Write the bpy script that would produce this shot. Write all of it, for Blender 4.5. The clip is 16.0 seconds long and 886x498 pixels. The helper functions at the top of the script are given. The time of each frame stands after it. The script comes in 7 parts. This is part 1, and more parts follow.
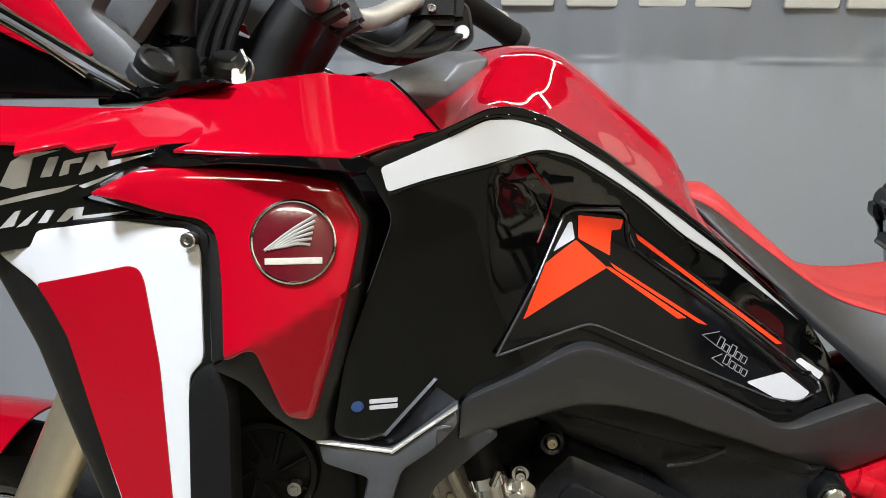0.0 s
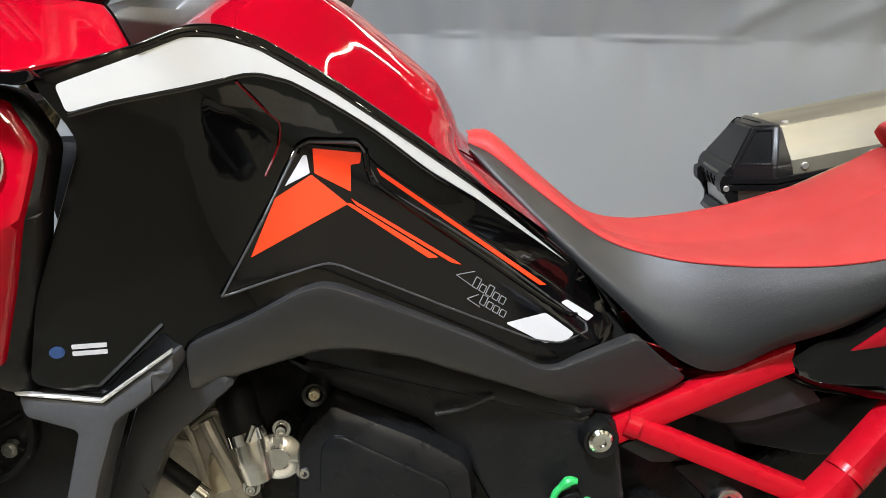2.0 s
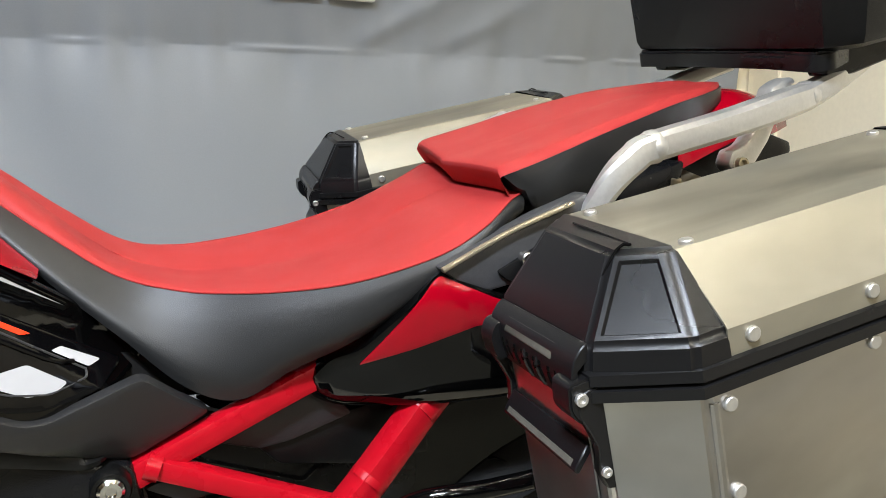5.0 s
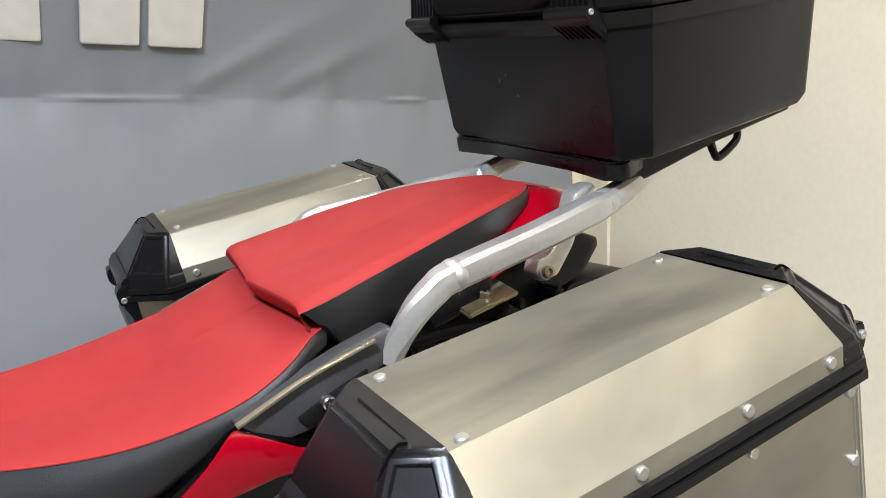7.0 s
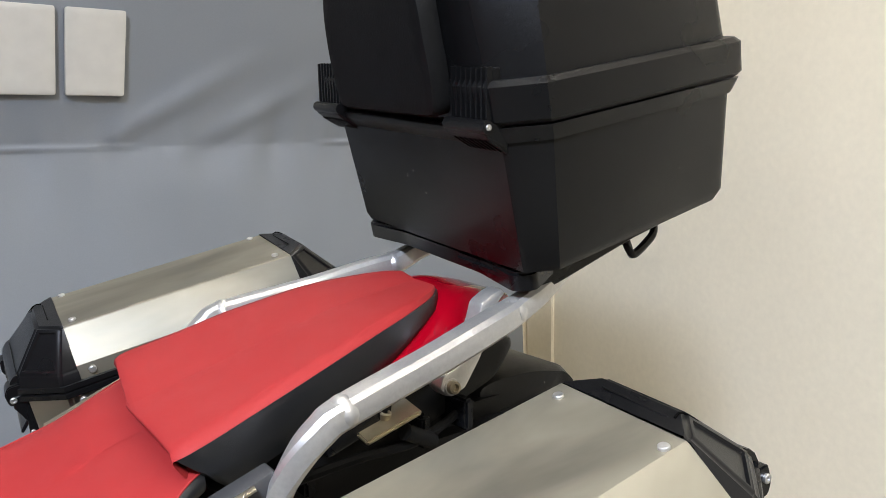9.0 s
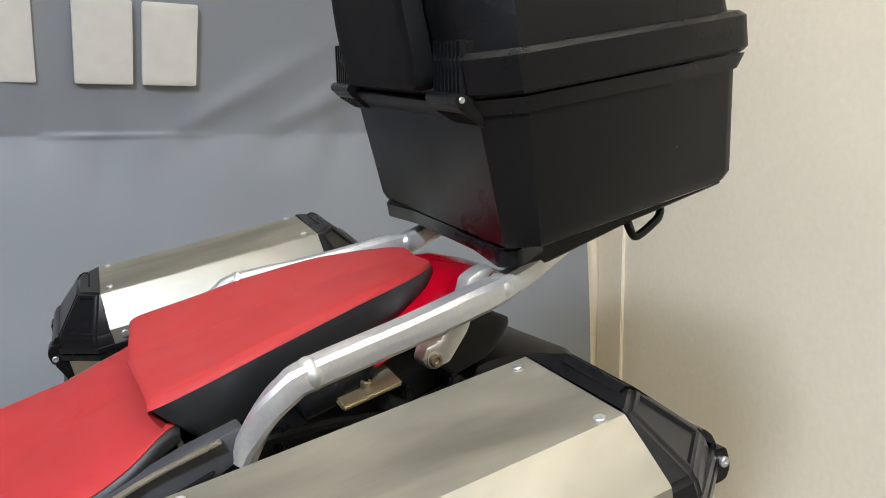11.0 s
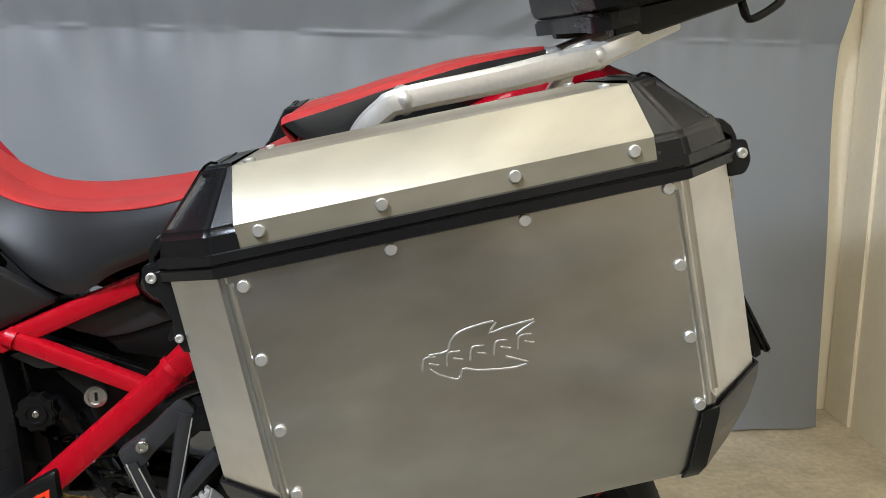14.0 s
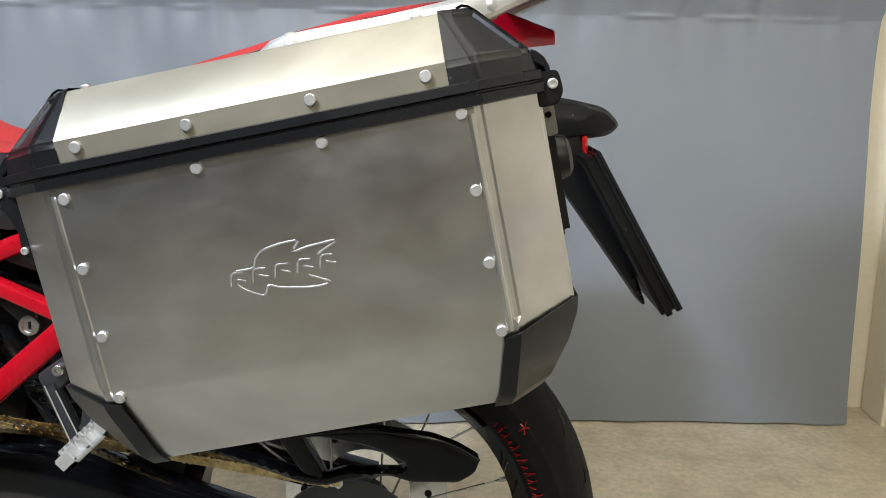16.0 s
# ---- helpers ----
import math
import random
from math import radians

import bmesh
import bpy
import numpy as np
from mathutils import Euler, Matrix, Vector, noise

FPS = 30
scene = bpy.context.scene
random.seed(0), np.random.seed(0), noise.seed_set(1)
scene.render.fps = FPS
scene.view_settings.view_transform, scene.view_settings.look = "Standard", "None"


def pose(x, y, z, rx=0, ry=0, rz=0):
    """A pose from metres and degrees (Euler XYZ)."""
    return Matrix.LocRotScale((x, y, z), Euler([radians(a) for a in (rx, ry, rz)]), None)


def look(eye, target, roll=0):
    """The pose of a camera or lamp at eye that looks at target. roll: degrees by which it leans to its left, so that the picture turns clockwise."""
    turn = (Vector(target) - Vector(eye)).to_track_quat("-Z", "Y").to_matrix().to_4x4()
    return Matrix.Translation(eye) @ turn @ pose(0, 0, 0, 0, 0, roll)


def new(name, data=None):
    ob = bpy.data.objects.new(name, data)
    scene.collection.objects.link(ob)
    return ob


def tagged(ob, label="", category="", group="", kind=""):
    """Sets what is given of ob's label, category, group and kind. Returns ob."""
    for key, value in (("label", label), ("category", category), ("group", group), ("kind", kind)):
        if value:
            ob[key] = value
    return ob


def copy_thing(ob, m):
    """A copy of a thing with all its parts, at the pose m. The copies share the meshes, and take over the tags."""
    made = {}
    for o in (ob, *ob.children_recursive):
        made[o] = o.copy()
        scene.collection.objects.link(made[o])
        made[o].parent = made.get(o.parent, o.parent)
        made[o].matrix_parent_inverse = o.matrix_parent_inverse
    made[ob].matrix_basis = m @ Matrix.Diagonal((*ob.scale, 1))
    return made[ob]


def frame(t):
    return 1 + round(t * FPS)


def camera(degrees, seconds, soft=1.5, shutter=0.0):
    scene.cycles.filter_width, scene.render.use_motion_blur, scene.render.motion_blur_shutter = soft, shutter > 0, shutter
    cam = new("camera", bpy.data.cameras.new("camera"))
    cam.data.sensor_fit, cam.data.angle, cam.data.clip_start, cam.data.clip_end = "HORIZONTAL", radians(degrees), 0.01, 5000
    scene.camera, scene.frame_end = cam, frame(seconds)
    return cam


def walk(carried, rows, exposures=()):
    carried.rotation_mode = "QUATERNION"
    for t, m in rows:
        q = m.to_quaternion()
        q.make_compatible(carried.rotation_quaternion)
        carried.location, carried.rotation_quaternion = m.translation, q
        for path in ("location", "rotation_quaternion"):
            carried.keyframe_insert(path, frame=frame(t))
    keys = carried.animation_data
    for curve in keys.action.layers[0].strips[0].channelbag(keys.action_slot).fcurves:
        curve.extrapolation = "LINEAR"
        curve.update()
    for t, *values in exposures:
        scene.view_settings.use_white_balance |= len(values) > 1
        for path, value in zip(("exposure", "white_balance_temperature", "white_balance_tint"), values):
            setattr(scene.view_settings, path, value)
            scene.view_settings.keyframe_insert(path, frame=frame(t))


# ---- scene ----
cam = camera(60.4, 16.0, soft=0.85)
# seconds, eye, target, roll
PATH = [
    (0, (0.027, 0.041, 1.039), (-0.057, 2.014, 0.725), 0.9),
    (0.5, (0.059, 0.05, 1.035), (0.019, 2.025, 0.721), 0.9),
    (1, (0.102, 0.058, 1.026), (0.108, 2.031, 0.702), 1.0),
    (1.5, (0.133, 0.061, 1.009), (0.19, 2.033, 0.685), 0.9),
    (2, (0.167, 0.061, 0.993), (0.286, 2.032, 0.671), 0.8),
    (2.5, (0.204, 0.059, 0.989), (0.407, 2.022, 0.663), 0.8),
    (3, (0.243, 0.056, 0.99), (0.543, 2.007, 0.666), 0.7),
    (3.5, (0.269, 0.049, 0.99), (0.687, 1.979, 0.67), 0.5),
    (4, (0.295, 0.039, 0.998), (0.84, 1.937, 0.68), 0.3),
    (4.5, (0.328, 0.036, 1.006), (1.004, 1.892, 0.688), 0.2),
    (5, (0.355, 0.033, 1.019), (1.155, 1.838, 0.702), -0.0),
    (7.5, (0.446, 0.046, 1.162), (1.586, 1.659, 0.846), -1.1),
    (8, (0.464, 0.051, 1.193), (1.635, 1.643, 0.882), -1.1),
    (8.5, (0.489, 0.054, 1.234), (1.682, 1.631, 0.931), -1.0),
    (11, (0.605, -0.021, 1.208), (1.57, 1.705, 0.91), -0.6),
    (11.5, (0.623, -0.073, 1.176), (1.456, 1.72, 0.872), -0.4),
    (12, (0.635, -0.106, 1.139), (1.343, 1.739, 0.833), -0.2),
    (12.5, (0.649, -0.127, 1.101), (1.247, 1.755, 0.785), -0.1),
    (13, (0.685, -0.145, 1.062), (1.185, 1.765, 0.742), 0.1),
    (13.5, (0.703, -0.172, 1.017), (1.102, 1.761, 0.688), 0.3),
    (14, (0.74, -0.205, 0.983), (1.031, 1.744, 0.643), 0.5),
    (14.5, (0.791, -0.235, 0.958), (0.99, 1.725, 0.611), 0.7),
    (15, (0.838, -0.257, 0.946), (0.97, 1.708, 0.597), 0.8),
    (15.5, (0.89, -0.268, 0.949), (0.984, 1.699, 0.597), 0.9),
    (16, (0.956, -0.256, 0.934), (1.021, 1.711, 0.58), 1.0),
]
walk(cam, [(t, look(eye, target, roll)) for t, eye, target, roll in PATH],
     [(0.0, -0.2, 6550, 10), (2.0, -0.03, 6600, 10), (4.0, -0.08, 6600, 10), (5.2, -0.13, 6500, 10), (7.3, -0.24, 6250, 13), (8.5, -0.36, 6150, 14),
      (11.0, -0.38, 6200, 13), (12.0, -0.41, 6300, 12), (13.0, -0.5, 6350, 11), (14.5, -0.45, 6250, 11), (16.0, -0.22, 6100, 11)])

# ---- world and lamps ----
world = bpy.data.worlds.new("world")
scene.world = world
world.use_nodes = True
world.node_tree.nodes["Background"].inputs[0].default_value = (0.9, 0.93, 1.0, 1)
world.node_tree.nodes["Background"].inputs[1].default_value = 0.03


def area_lamp(name, eye, target, sx, sy, watts, rgb):
    lamp = bpy.data.lights.new(name, "AREA")
    lamp.shape, lamp.size, lamp.size_y, lamp.energy, lamp.color = "RECTANGLE", sx, sy, watts, rgb
    ob = new(name, lamp)
    ob.matrix_world = look(eye, target)
    return ob


# a cool panel under the ceiling near the motorcycle; hall tubes are unseen added fill
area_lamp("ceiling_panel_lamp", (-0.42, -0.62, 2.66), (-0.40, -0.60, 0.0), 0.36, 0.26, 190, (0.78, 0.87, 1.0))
area_lamp("fill_tube_lamp", (0.9, -2.7, 2.70), (0.9, -2.69, 0), 1.25, 0.05, 95, (1.0, 0.95, 0.80))
area_lamp("fill_tube_lamp", (-1.2, -2.7, 2.70), (-1.2, -2.69, 0), 1.25, 0.05, 44, (1.0, 0.95, 0.80))

# ---- materials ----
def material(name, rgb, rough=0.5, metal=0.0, coat=0.0, vary=0.06, scale=40.0, bump=0.0, bump_scale=300.0, rough_vary=0.08,
             stain=0.0, stain_rgb=(0.1, 0.08, 0.06), stain_scale=6.0, aniso=None, spec=0.5, specks=0.0):
    """Grain and wear at two scales on one base colour, with fine relief."""
    m = bpy.data.materials.new(name)
    m.use_nodes = True
    nt = m.node_tree
    n, l = nt.nodes, nt.links
    b = n["Principled BSDF"]
    b.inputs["Metallic"].default_value = metal
    b.inputs["Coat Weight"].default_value = coat
    b.inputs["Coat Roughness"].default_value = 0.03
    b.inputs["Specular IOR Level"].default_value = spec
    co = n.new("ShaderNodeTexCoord")
    mp = n.new("ShaderNodeMapping")
    if aniso:
        mp.inputs["Scale"].default_value = aniso
    l.new(co.outputs["Object"], mp.inputs["Vector"])
    big = n.new("ShaderNodeTexNoise")
    big.inputs["Scale"].default_value, big.inputs["Detail"].default_value = stain_scale, 5
    fine = n.new("ShaderNodeTexNoise")
    fine.inputs["Scale"].default_value, fine.inputs["Detail"].default_value = scale, 4
    l.new(co.outputs["Object"], big.inputs["Vector"])
    l.new(mp.outputs[0], fine.inputs["Vector"])
    ramp = n.new("ShaderNodeMapRange")
    ramp.inputs[1].default_value, ramp.inputs[2].default_value = 0.25, 0.75
    ramp.inputs[3].default_value, ramp.inputs[4].default_value = 1 - vary, 1 + vary
    l.new(fine.outputs["Fac"], ramp.inputs[0])
    mul = n.new("ShaderNodeVectorMath")
    mul.operation = "MULTIPLY"
    mul.inputs[0].default_value = rgb
    l.new(ramp.outputs[0], mul.inputs[1])
    st = n.new("ShaderNodeMapRange")
    st.inputs[1].default_value, st.inputs[2].default_value = 0.45, 0.8
    st.inputs[3].default_value, st.inputs[4].default_value = 0.0, stain
    l.new(big.outputs["Fac"], st.inputs[0])
    mix = n.new("ShaderNodeMix")
    mix.data_type = "RGBA"
    l.new(st.outputs[0], mix.inputs["Factor"])
    l.new(mul.outputs[0], mix.inputs["A"])
    mix.inputs["B"].default_value = (*stain_rgb, 1)
    l.new(mix.outputs["Result"], b.inputs["Base Color"])
    if specks:
        # sparse dust and nicks
        dots = n.new("ShaderNodeTexVoronoi")
        dots.inputs["Scale"].default_value = 55.0
        l.new(co.outputs["Object"], dots.inputs["Vector"])
        near = n.new("ShaderNodeMapRange")
        near.inputs[1].default_value, near.inputs[2].default_value = 0.05, 0.09
        near.inputs[3].default_value, near.inputs[4].default_value = specks, 0.0
        l.new(dots.outputs["Distance"], near.inputs[0])
        few = n.new("ShaderNodeMath")
        few.operation = "GREATER_THAN"
        few.inputs[1].default_value = 0.58
        l.new(big.outputs["Fac"], few.inputs[0])
        fac = n.new("ShaderNodeMath")
        fac.operation = "MULTIPLY"
        l.new(near.outputs[0], fac.inputs[0])
        l.new(few.outputs[0], fac.inputs[1])
        dust = n.new("ShaderNodeMix")
        dust.data_type = "RGBA"
        dust.inputs["B"].default_value = (0.22, 0.21, 0.19, 1)
        l.new(fac.outputs[0], dust.inputs["Factor"])
        l.new(mix.outputs["Result"], dust.inputs["A"])
        l.new(dust.outputs["Result"], b.inputs["Base Color"])
    rr = n.new("ShaderNodeMapRange")
    rr.inputs[1].default_value, rr.inputs[2].default_value = 0.3, 0.7
    rr.inputs[3].default_value, rr.inputs[4].default_value = max(0.01, rough - rough_vary), rough + rough_vary
    l.new(big.outputs["Fac"], rr.inputs[0])
    l.new(rr.outputs[0], b.inputs["Roughness"])
    if bump:
        bt = n.new("ShaderNodeTexNoise")
        bt.inputs["Scale"].default_value, bt.inputs["Detail"].default_value = bump_scale, 3
        l.new(mp.outputs[0], bt.inputs["Vector"])
        bp = n.new("ShaderNodeBump")
        bp.inputs["Strength"].default_value, bp.inputs["Distance"].default_value = bump, 0.001
        l.new(bt.outputs["Fac"], bp.inputs["Height"])
        l.new(bp.outputs[0], b.inputs["Normal"])
    return m


def metal_sheet(name, rgb, rough, cloud_rgb, cloud, metal=1.0):
    """Bare sheet metal: fine cross-hatched scratches over broad cloudy stains."""
    m = bpy.data.materials.new(name)
    m.use_nodes = True
    nt = m.node_tree
    n, l = nt.nodes, nt.links
    b = n["Principled BSDF"]
    b.inputs["Metallic"].default_value = metal
    co = n.new("ShaderNodeTexCoord")

    def tex(scale, detail, stretch=(1, 1, 1), dist=0.0):
        mp = n.new("ShaderNodeMapping")
        mp.inputs["Scale"].default_value = stretch
        l.new(co.outputs["Object"], mp.inputs["Vector"])
        t = n.new("ShaderNodeTexNoise")
        t.inputs["Scale"].default_value, t.inputs["Detail"].default_value, t.inputs["Distortion"].default_value = scale, detail, dist
        l.new(mp.outputs[0], t.inputs["Vector"])
        return t.outputs["Fac"]

    def span(x, a, b_, c, d):
        r = n.new("ShaderNodeMapRange")
        for k, v in enumerate((a, b_, c, d)):
            r.inputs[k + 1].default_value = v
        l.new(x, r.inputs[0])
        return r.outputs[0]
    broad = tex(6.0, 4, (0.5, 1.7, 1.4), 0.7)
    mott = tex(30, 4, (0.6, 1, 1))
    hair = tex(260, 2, (0.06, 1, 1))
    mix = n.new("ShaderNodeMix")
    mix.data_type = "RGBA"
    mix.inputs["A"].default_value, mix.inputs["B"].default_value = (*rgb, 1), (*cloud_rgb, 1)
    l.new(span(broad, 0.35, 0.7, 0.0, cloud), mix.inputs["Factor"])
    tint = n.new("ShaderNodeMix")
    tint.data_type = "RGBA"
    tint.inputs["B"].default_value = (cloud_rgb[2] * 1.05, cloud_rgb[1] * 1.08, cloud_rgb[0] * 1.16, 1)
    l.new(mix.outputs["Result"], tint.inputs["A"])
    l.new(span(tex(3.2, 3, (0.6, 1, 1.8), 0.5), 0.5, 0.75, 0.0, 0.8 * cloud), tint.inputs["Factor"])
    mul = n.new("ShaderNodeVectorMath")
    mul.operation = "MULTIPLY"
    l.new(tint.outputs["Result"], mul.inputs[0])
    l.new(span(mott, 0.3, 0.7, 0.94, 1.05), mul.inputs[1])
    l.new(mul.outputs[0], b.inputs["Base Color"])
    l.new(span(mott, 0.3, 0.7, rough - 0.03, rough + 0.03), b.inputs["Roughness"])
    bp = n.new("ShaderNodeBump")
    bp.inputs["Strength"].default_value, bp.inputs["Distance"].default_value = 0.015, 0.001
    l.new(hair, bp.inputs["Height"])
    l.new(bp.outputs[0], b.inputs["Normal"])
    return m


RED = material("red_paint", (0.28, 0.0008, 0.008), 0.03, coat=0.0, vary=0.03, scale=900, rough_vary=0.01, spec=0.33)
GLOSS = material("gloss_black", (0.0012, 0.0012, 0.0013), 0.05, vary=0.1, rough_vary=0.02, spec=0.34)
WHITE = material("white_paint", (0.53, 0.53, 0.535), 0.2, coat=0.3, vary=0.02, rough_vary=0.04)
SWING = material("swingarm_black", (0.002, 0.002, 0.0024), 0.14, vary=0.1, rough_vary=0.04, spec=0.26)
ORANGE = material("orange_decal", (0.74, 0.036, 0.006), 0.3, coat=0.1, vary=0.03)
LINEGREY = material("line_grey", (0.16, 0.16, 0.165), 0.4, vary=0.05)
SILVERDECAL = material("grey_decal", (0.43, 0.43, 0.45), 0.35, vary=0.03)
DARKDECAL = material("dark_decal", (0.0018, 0.0018, 0.0022), 0.07, vary=0.08, spec=0.36)
GREYPLASTIC = material("grey_plastic", (0.015, 0.015, 0.016), 0.40, vary=0.12, scale=500, bump=0.25, bump_scale=1400, spec=0.45, specks=0.3)
PALEGREY = material("pale_grey_metal", (0.06, 0.06, 0.063), 0.36, metal=0.3, vary=0.08, scale=300, bump=0.2, bump_scale=1000)
BLACKPLASTIC = material("black_plastic", (0.0035, 0.0035, 0.0035), 0.36, vary=0.12, scale=300, bump=0.25, bump_scale=1200, stain=0.15, stain_rgb=(0.016, 0.015, 0.014), spec=0.27, specks=0.3)
CAPPLASTIC = material("cap_plastic", (0.0055, 0.0055, 0.006), 0.30, vary=0.1, scale=300, bump=0.1, bump_scale=2500, spec=0.36, specks=0.25)
BOXPLASTIC = material("case_plastic", (0.0055, 0.0055, 0.0057), 0.30, vary=0.12, scale=400, bump=0.3, bump_scale=1800, stain=0.12, stain_rgb=(0.018, 0.018, 0.018), spec=0.22, specks=0.7)
RUBBER = material("rubber", (0.005, 0.005, 0.005), 0.6, vary=0.2, scale=120, bump=0.3, bump_scale=500, stain=0.2, stain_rgb=(0.016, 0.014, 0.013), spec=0.12)
ALU = metal_sheet("brushed_aluminium", (0.66, 0.645, 0.61), 0.31, (0.44, 0.40, 0.36), 0.8)
ALULID = metal_sheet("lid_aluminium", (0.33, 0.302, 0.232), 0.42, (0.145, 0.132, 0.102), 0.9, 0.58)
RIVET = material("rivet_steel", (0.62, 0.61, 0.59), 0.42, metal=0.9, vary=0.08, scale=200)
STEEL = material("steel", (0.55, 0.54, 0.52), 0.25, metal=1.0, vary=0.15, scale=150)
CHROME = material("chrome", (0.72, 0.72, 0.72), 0.1, metal=1.0, vary=0.05)
RAIL = material("rail_silver", (0.62, 0.61, 0.59), 0.36, metal=0.75, vary=0.06, scale=250, bump=0.15, bump_scale=900, stain=0.25, stain_rgb=(0.42, 0.40, 0.37), stain_scale=20)
SEATRED = material("red_vinyl", (0.33, 0.0275, 0.0265), 0.50, vary=0.05, scale=500, bump=0.25, bump_scale=1600, stain=0.10, stain_rgb=(0.31, 0.016, 0.019), stain_scale=14, spec=0.16)
SEATBLACK = material("black_vinyl", (0.009, 0.0095, 0.0105), 0.44, vary=0.08, scale=500, bump=0.25, bump_scale=1600, spec=0.5)
FRAMERED = material("frame_red", (0.35, 0.003, 0.010), 0.30, vary=0.06, scale=60, stain=0.15, stain_rgb=(0.26, 0.005, 0.006), stain_scale=30, spec=0.22)
CASTING = material("engine_casting", (0.33, 0.30, 0.26), 0.42, metal=0.55, vary=0.15, scale=200, bump=0.4, bump_scale=700, stain=0.4, stain_rgb=(0.10, 0.085, 0.07), stain_scale=25)
ENGBLACK = material("engine_black", (0.0050, 0.0051, 0.0058), 0.27, vary=0.15, scale=200, bump=0.3, bump_scale=900, stain=0.2, stain_rgb=(0.016, 0.015, 0.014), stain_scale=20, spec=0.33, specks=0.3)
SATINGREY = material("satin_grey", (0.03, 0.03, 0.032), 0.38, metal=0.3, vary=0.1, scale=300, bump=0.2, bump_scale=1000)
FORK = material("fork_gold", (0.46, 0.40, 0.29), 0.3, metal=0.8, vary=0.06, scale=100)
CHAIN = material("chain_gold", (0.52, 0.39, 0.19), 0.33, metal=1.0, vary=0.3, scale=90, stain=0.6, stain_rgb=(0.09, 0.065, 0.035), stain_scale=60)
GROOVE = material("groove_black", (0.0012, 0.0012, 0.0012), 0.8, vary=0.1, spec=0.05)
PADRIM = material("pad_rim", (0.035, 0.035, 0.037), 0.25, vary=0.08, spec=0.5)
DARKRED = material("dark_red_reflection", (0.10, 0.001, 0.003), 0.12, vary=0.05)
# ceiling light mirrored by the ledge, put into its pale colour
GLINTLEDGE = material("ledge_glint", (0.085, 0.080, 0.066), 0.35, vary=0.2, scale=200, spec=0.5)
DASHGREY = material("dash_grey", (0.055, 0.055, 0.056), 0.45, vary=0.12, scale=500, bump=0.2, bump_scale=1400, spec=0.5)
GREEN = material("green_plastic", (0.02, 0.33, 0.08), 0.35, vary=0.1)
BLUE = material("blue_dot", (0.02, 0.05, 0.14), 0.3, vary=0.05)
BADGERED = material("badge_red", (0.075, 0.004, 0.008), 0.14, coat=0.25, vary=0.1, scale=200)
REDLENS = material("red_lens", (0.35, 0.005, 0.005), 0.1, coat=0.5, vary=0.05)
BANNER = material("banner_vinyl", (0.225, 0.242, 0.268), 0.48, vary=0.03, scale=350, bump=0.15, bump_scale=700, stain=0.15, stain_rgb=(0.20, 0.215, 0.245), stain_scale=2.5, spec=0.4)
LETTER = material("letter_white", (0.60, 0.585, 0.54), 0.5, vary=0.04, scale=30)
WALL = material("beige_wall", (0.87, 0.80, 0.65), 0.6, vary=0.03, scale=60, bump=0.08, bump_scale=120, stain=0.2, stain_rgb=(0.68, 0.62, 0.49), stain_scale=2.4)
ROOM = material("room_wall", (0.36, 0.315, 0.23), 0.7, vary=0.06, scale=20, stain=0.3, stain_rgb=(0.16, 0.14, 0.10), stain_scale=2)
# dark tone for surfaces out of view, keeps reflections in gloss parts low
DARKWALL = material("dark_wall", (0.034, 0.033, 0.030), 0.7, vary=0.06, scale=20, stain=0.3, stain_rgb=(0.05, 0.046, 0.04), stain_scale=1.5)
CEIL = material("ceiling_paint", (0.42, 0.38, 0.29), 0.8, vary=0.05, scale=20)
FLOOR = material("concrete_floor", (0.52, 0.455, 0.34), 0.5, vary=0.20, scale=55, bump=0.3, bump_scale=200, stain=0.75, stain_rgb=(0.33, 0.285, 0.205), stain_scale=9)
# unseen floor tones, darkened so bodywork and cases mirror less light
DIMFLOOR = material("dimmed_floor", (0.115, 0.110, 0.082), 0.6, vary=0.15, scale=60, bump=0.3, bump_scale=200, stain=0.4, stain_rgb=(0.08, 0.076, 0.055), stain_scale=3)
DARKFLOOR = material("darkened_floor", (0.085, 0.077, 0.058), 0.6, vary=0.15, scale=60, bump=0.3, bump_scale=200, stain=0.4, stain_rgb=(0.12, 0.108, 0.08), stain_scale=3)
GLOW = bpy.data.materials.new("tube_glow")
GLOW.use_nodes = True
GLOW.node_tree.nodes["Principled BSDF"].inputs["Emission Color"].default_value = (1.0, 0.95, 0.85, 1)
GLOW.node_tree.nodes["Principled BSDF"].inputs["Emission Strength"].default_value = 8
LEDGLOW = bpy.data.materials.new("strip_glow")
LEDGLOW.use_nodes = True
LEDGLOW.node_tree.nodes["Principled BSDF"].inputs["Emission Color"].default_value = (1.0, 0.93, 0.76, 1)
LEDGLOW.node_tree.nodes["Principled BSDF"].inputs["Emission Strength"].default_value = 135

# ---- building helpers ----
from mathutils.geometry import delaunay_2d_cdt


def yc(x):
    """The motorcycle's centre plane: it stands turned a little to the wall."""
    return 0.79 - 0.0755 * (x - 0.7)


# on its side stand it leans a few degrees to the open side
CN = Vector((0.0755, 1, 0.080)).normalized()
CD = CN.dot(Vector((0.7, 0.782, 0.96)))


def mirror(p):
    p = Vector(p)
    return p - 2 * (CN.dot(p) - CD) * CN


def thing(name, label, category, m=None, group="", kind=""):
    ob = new(name)
    ob.empty_display_size = 0.05
    if m is not None:
        ob.matrix_world = m
    return tagged(ob, label, category, group, kind)


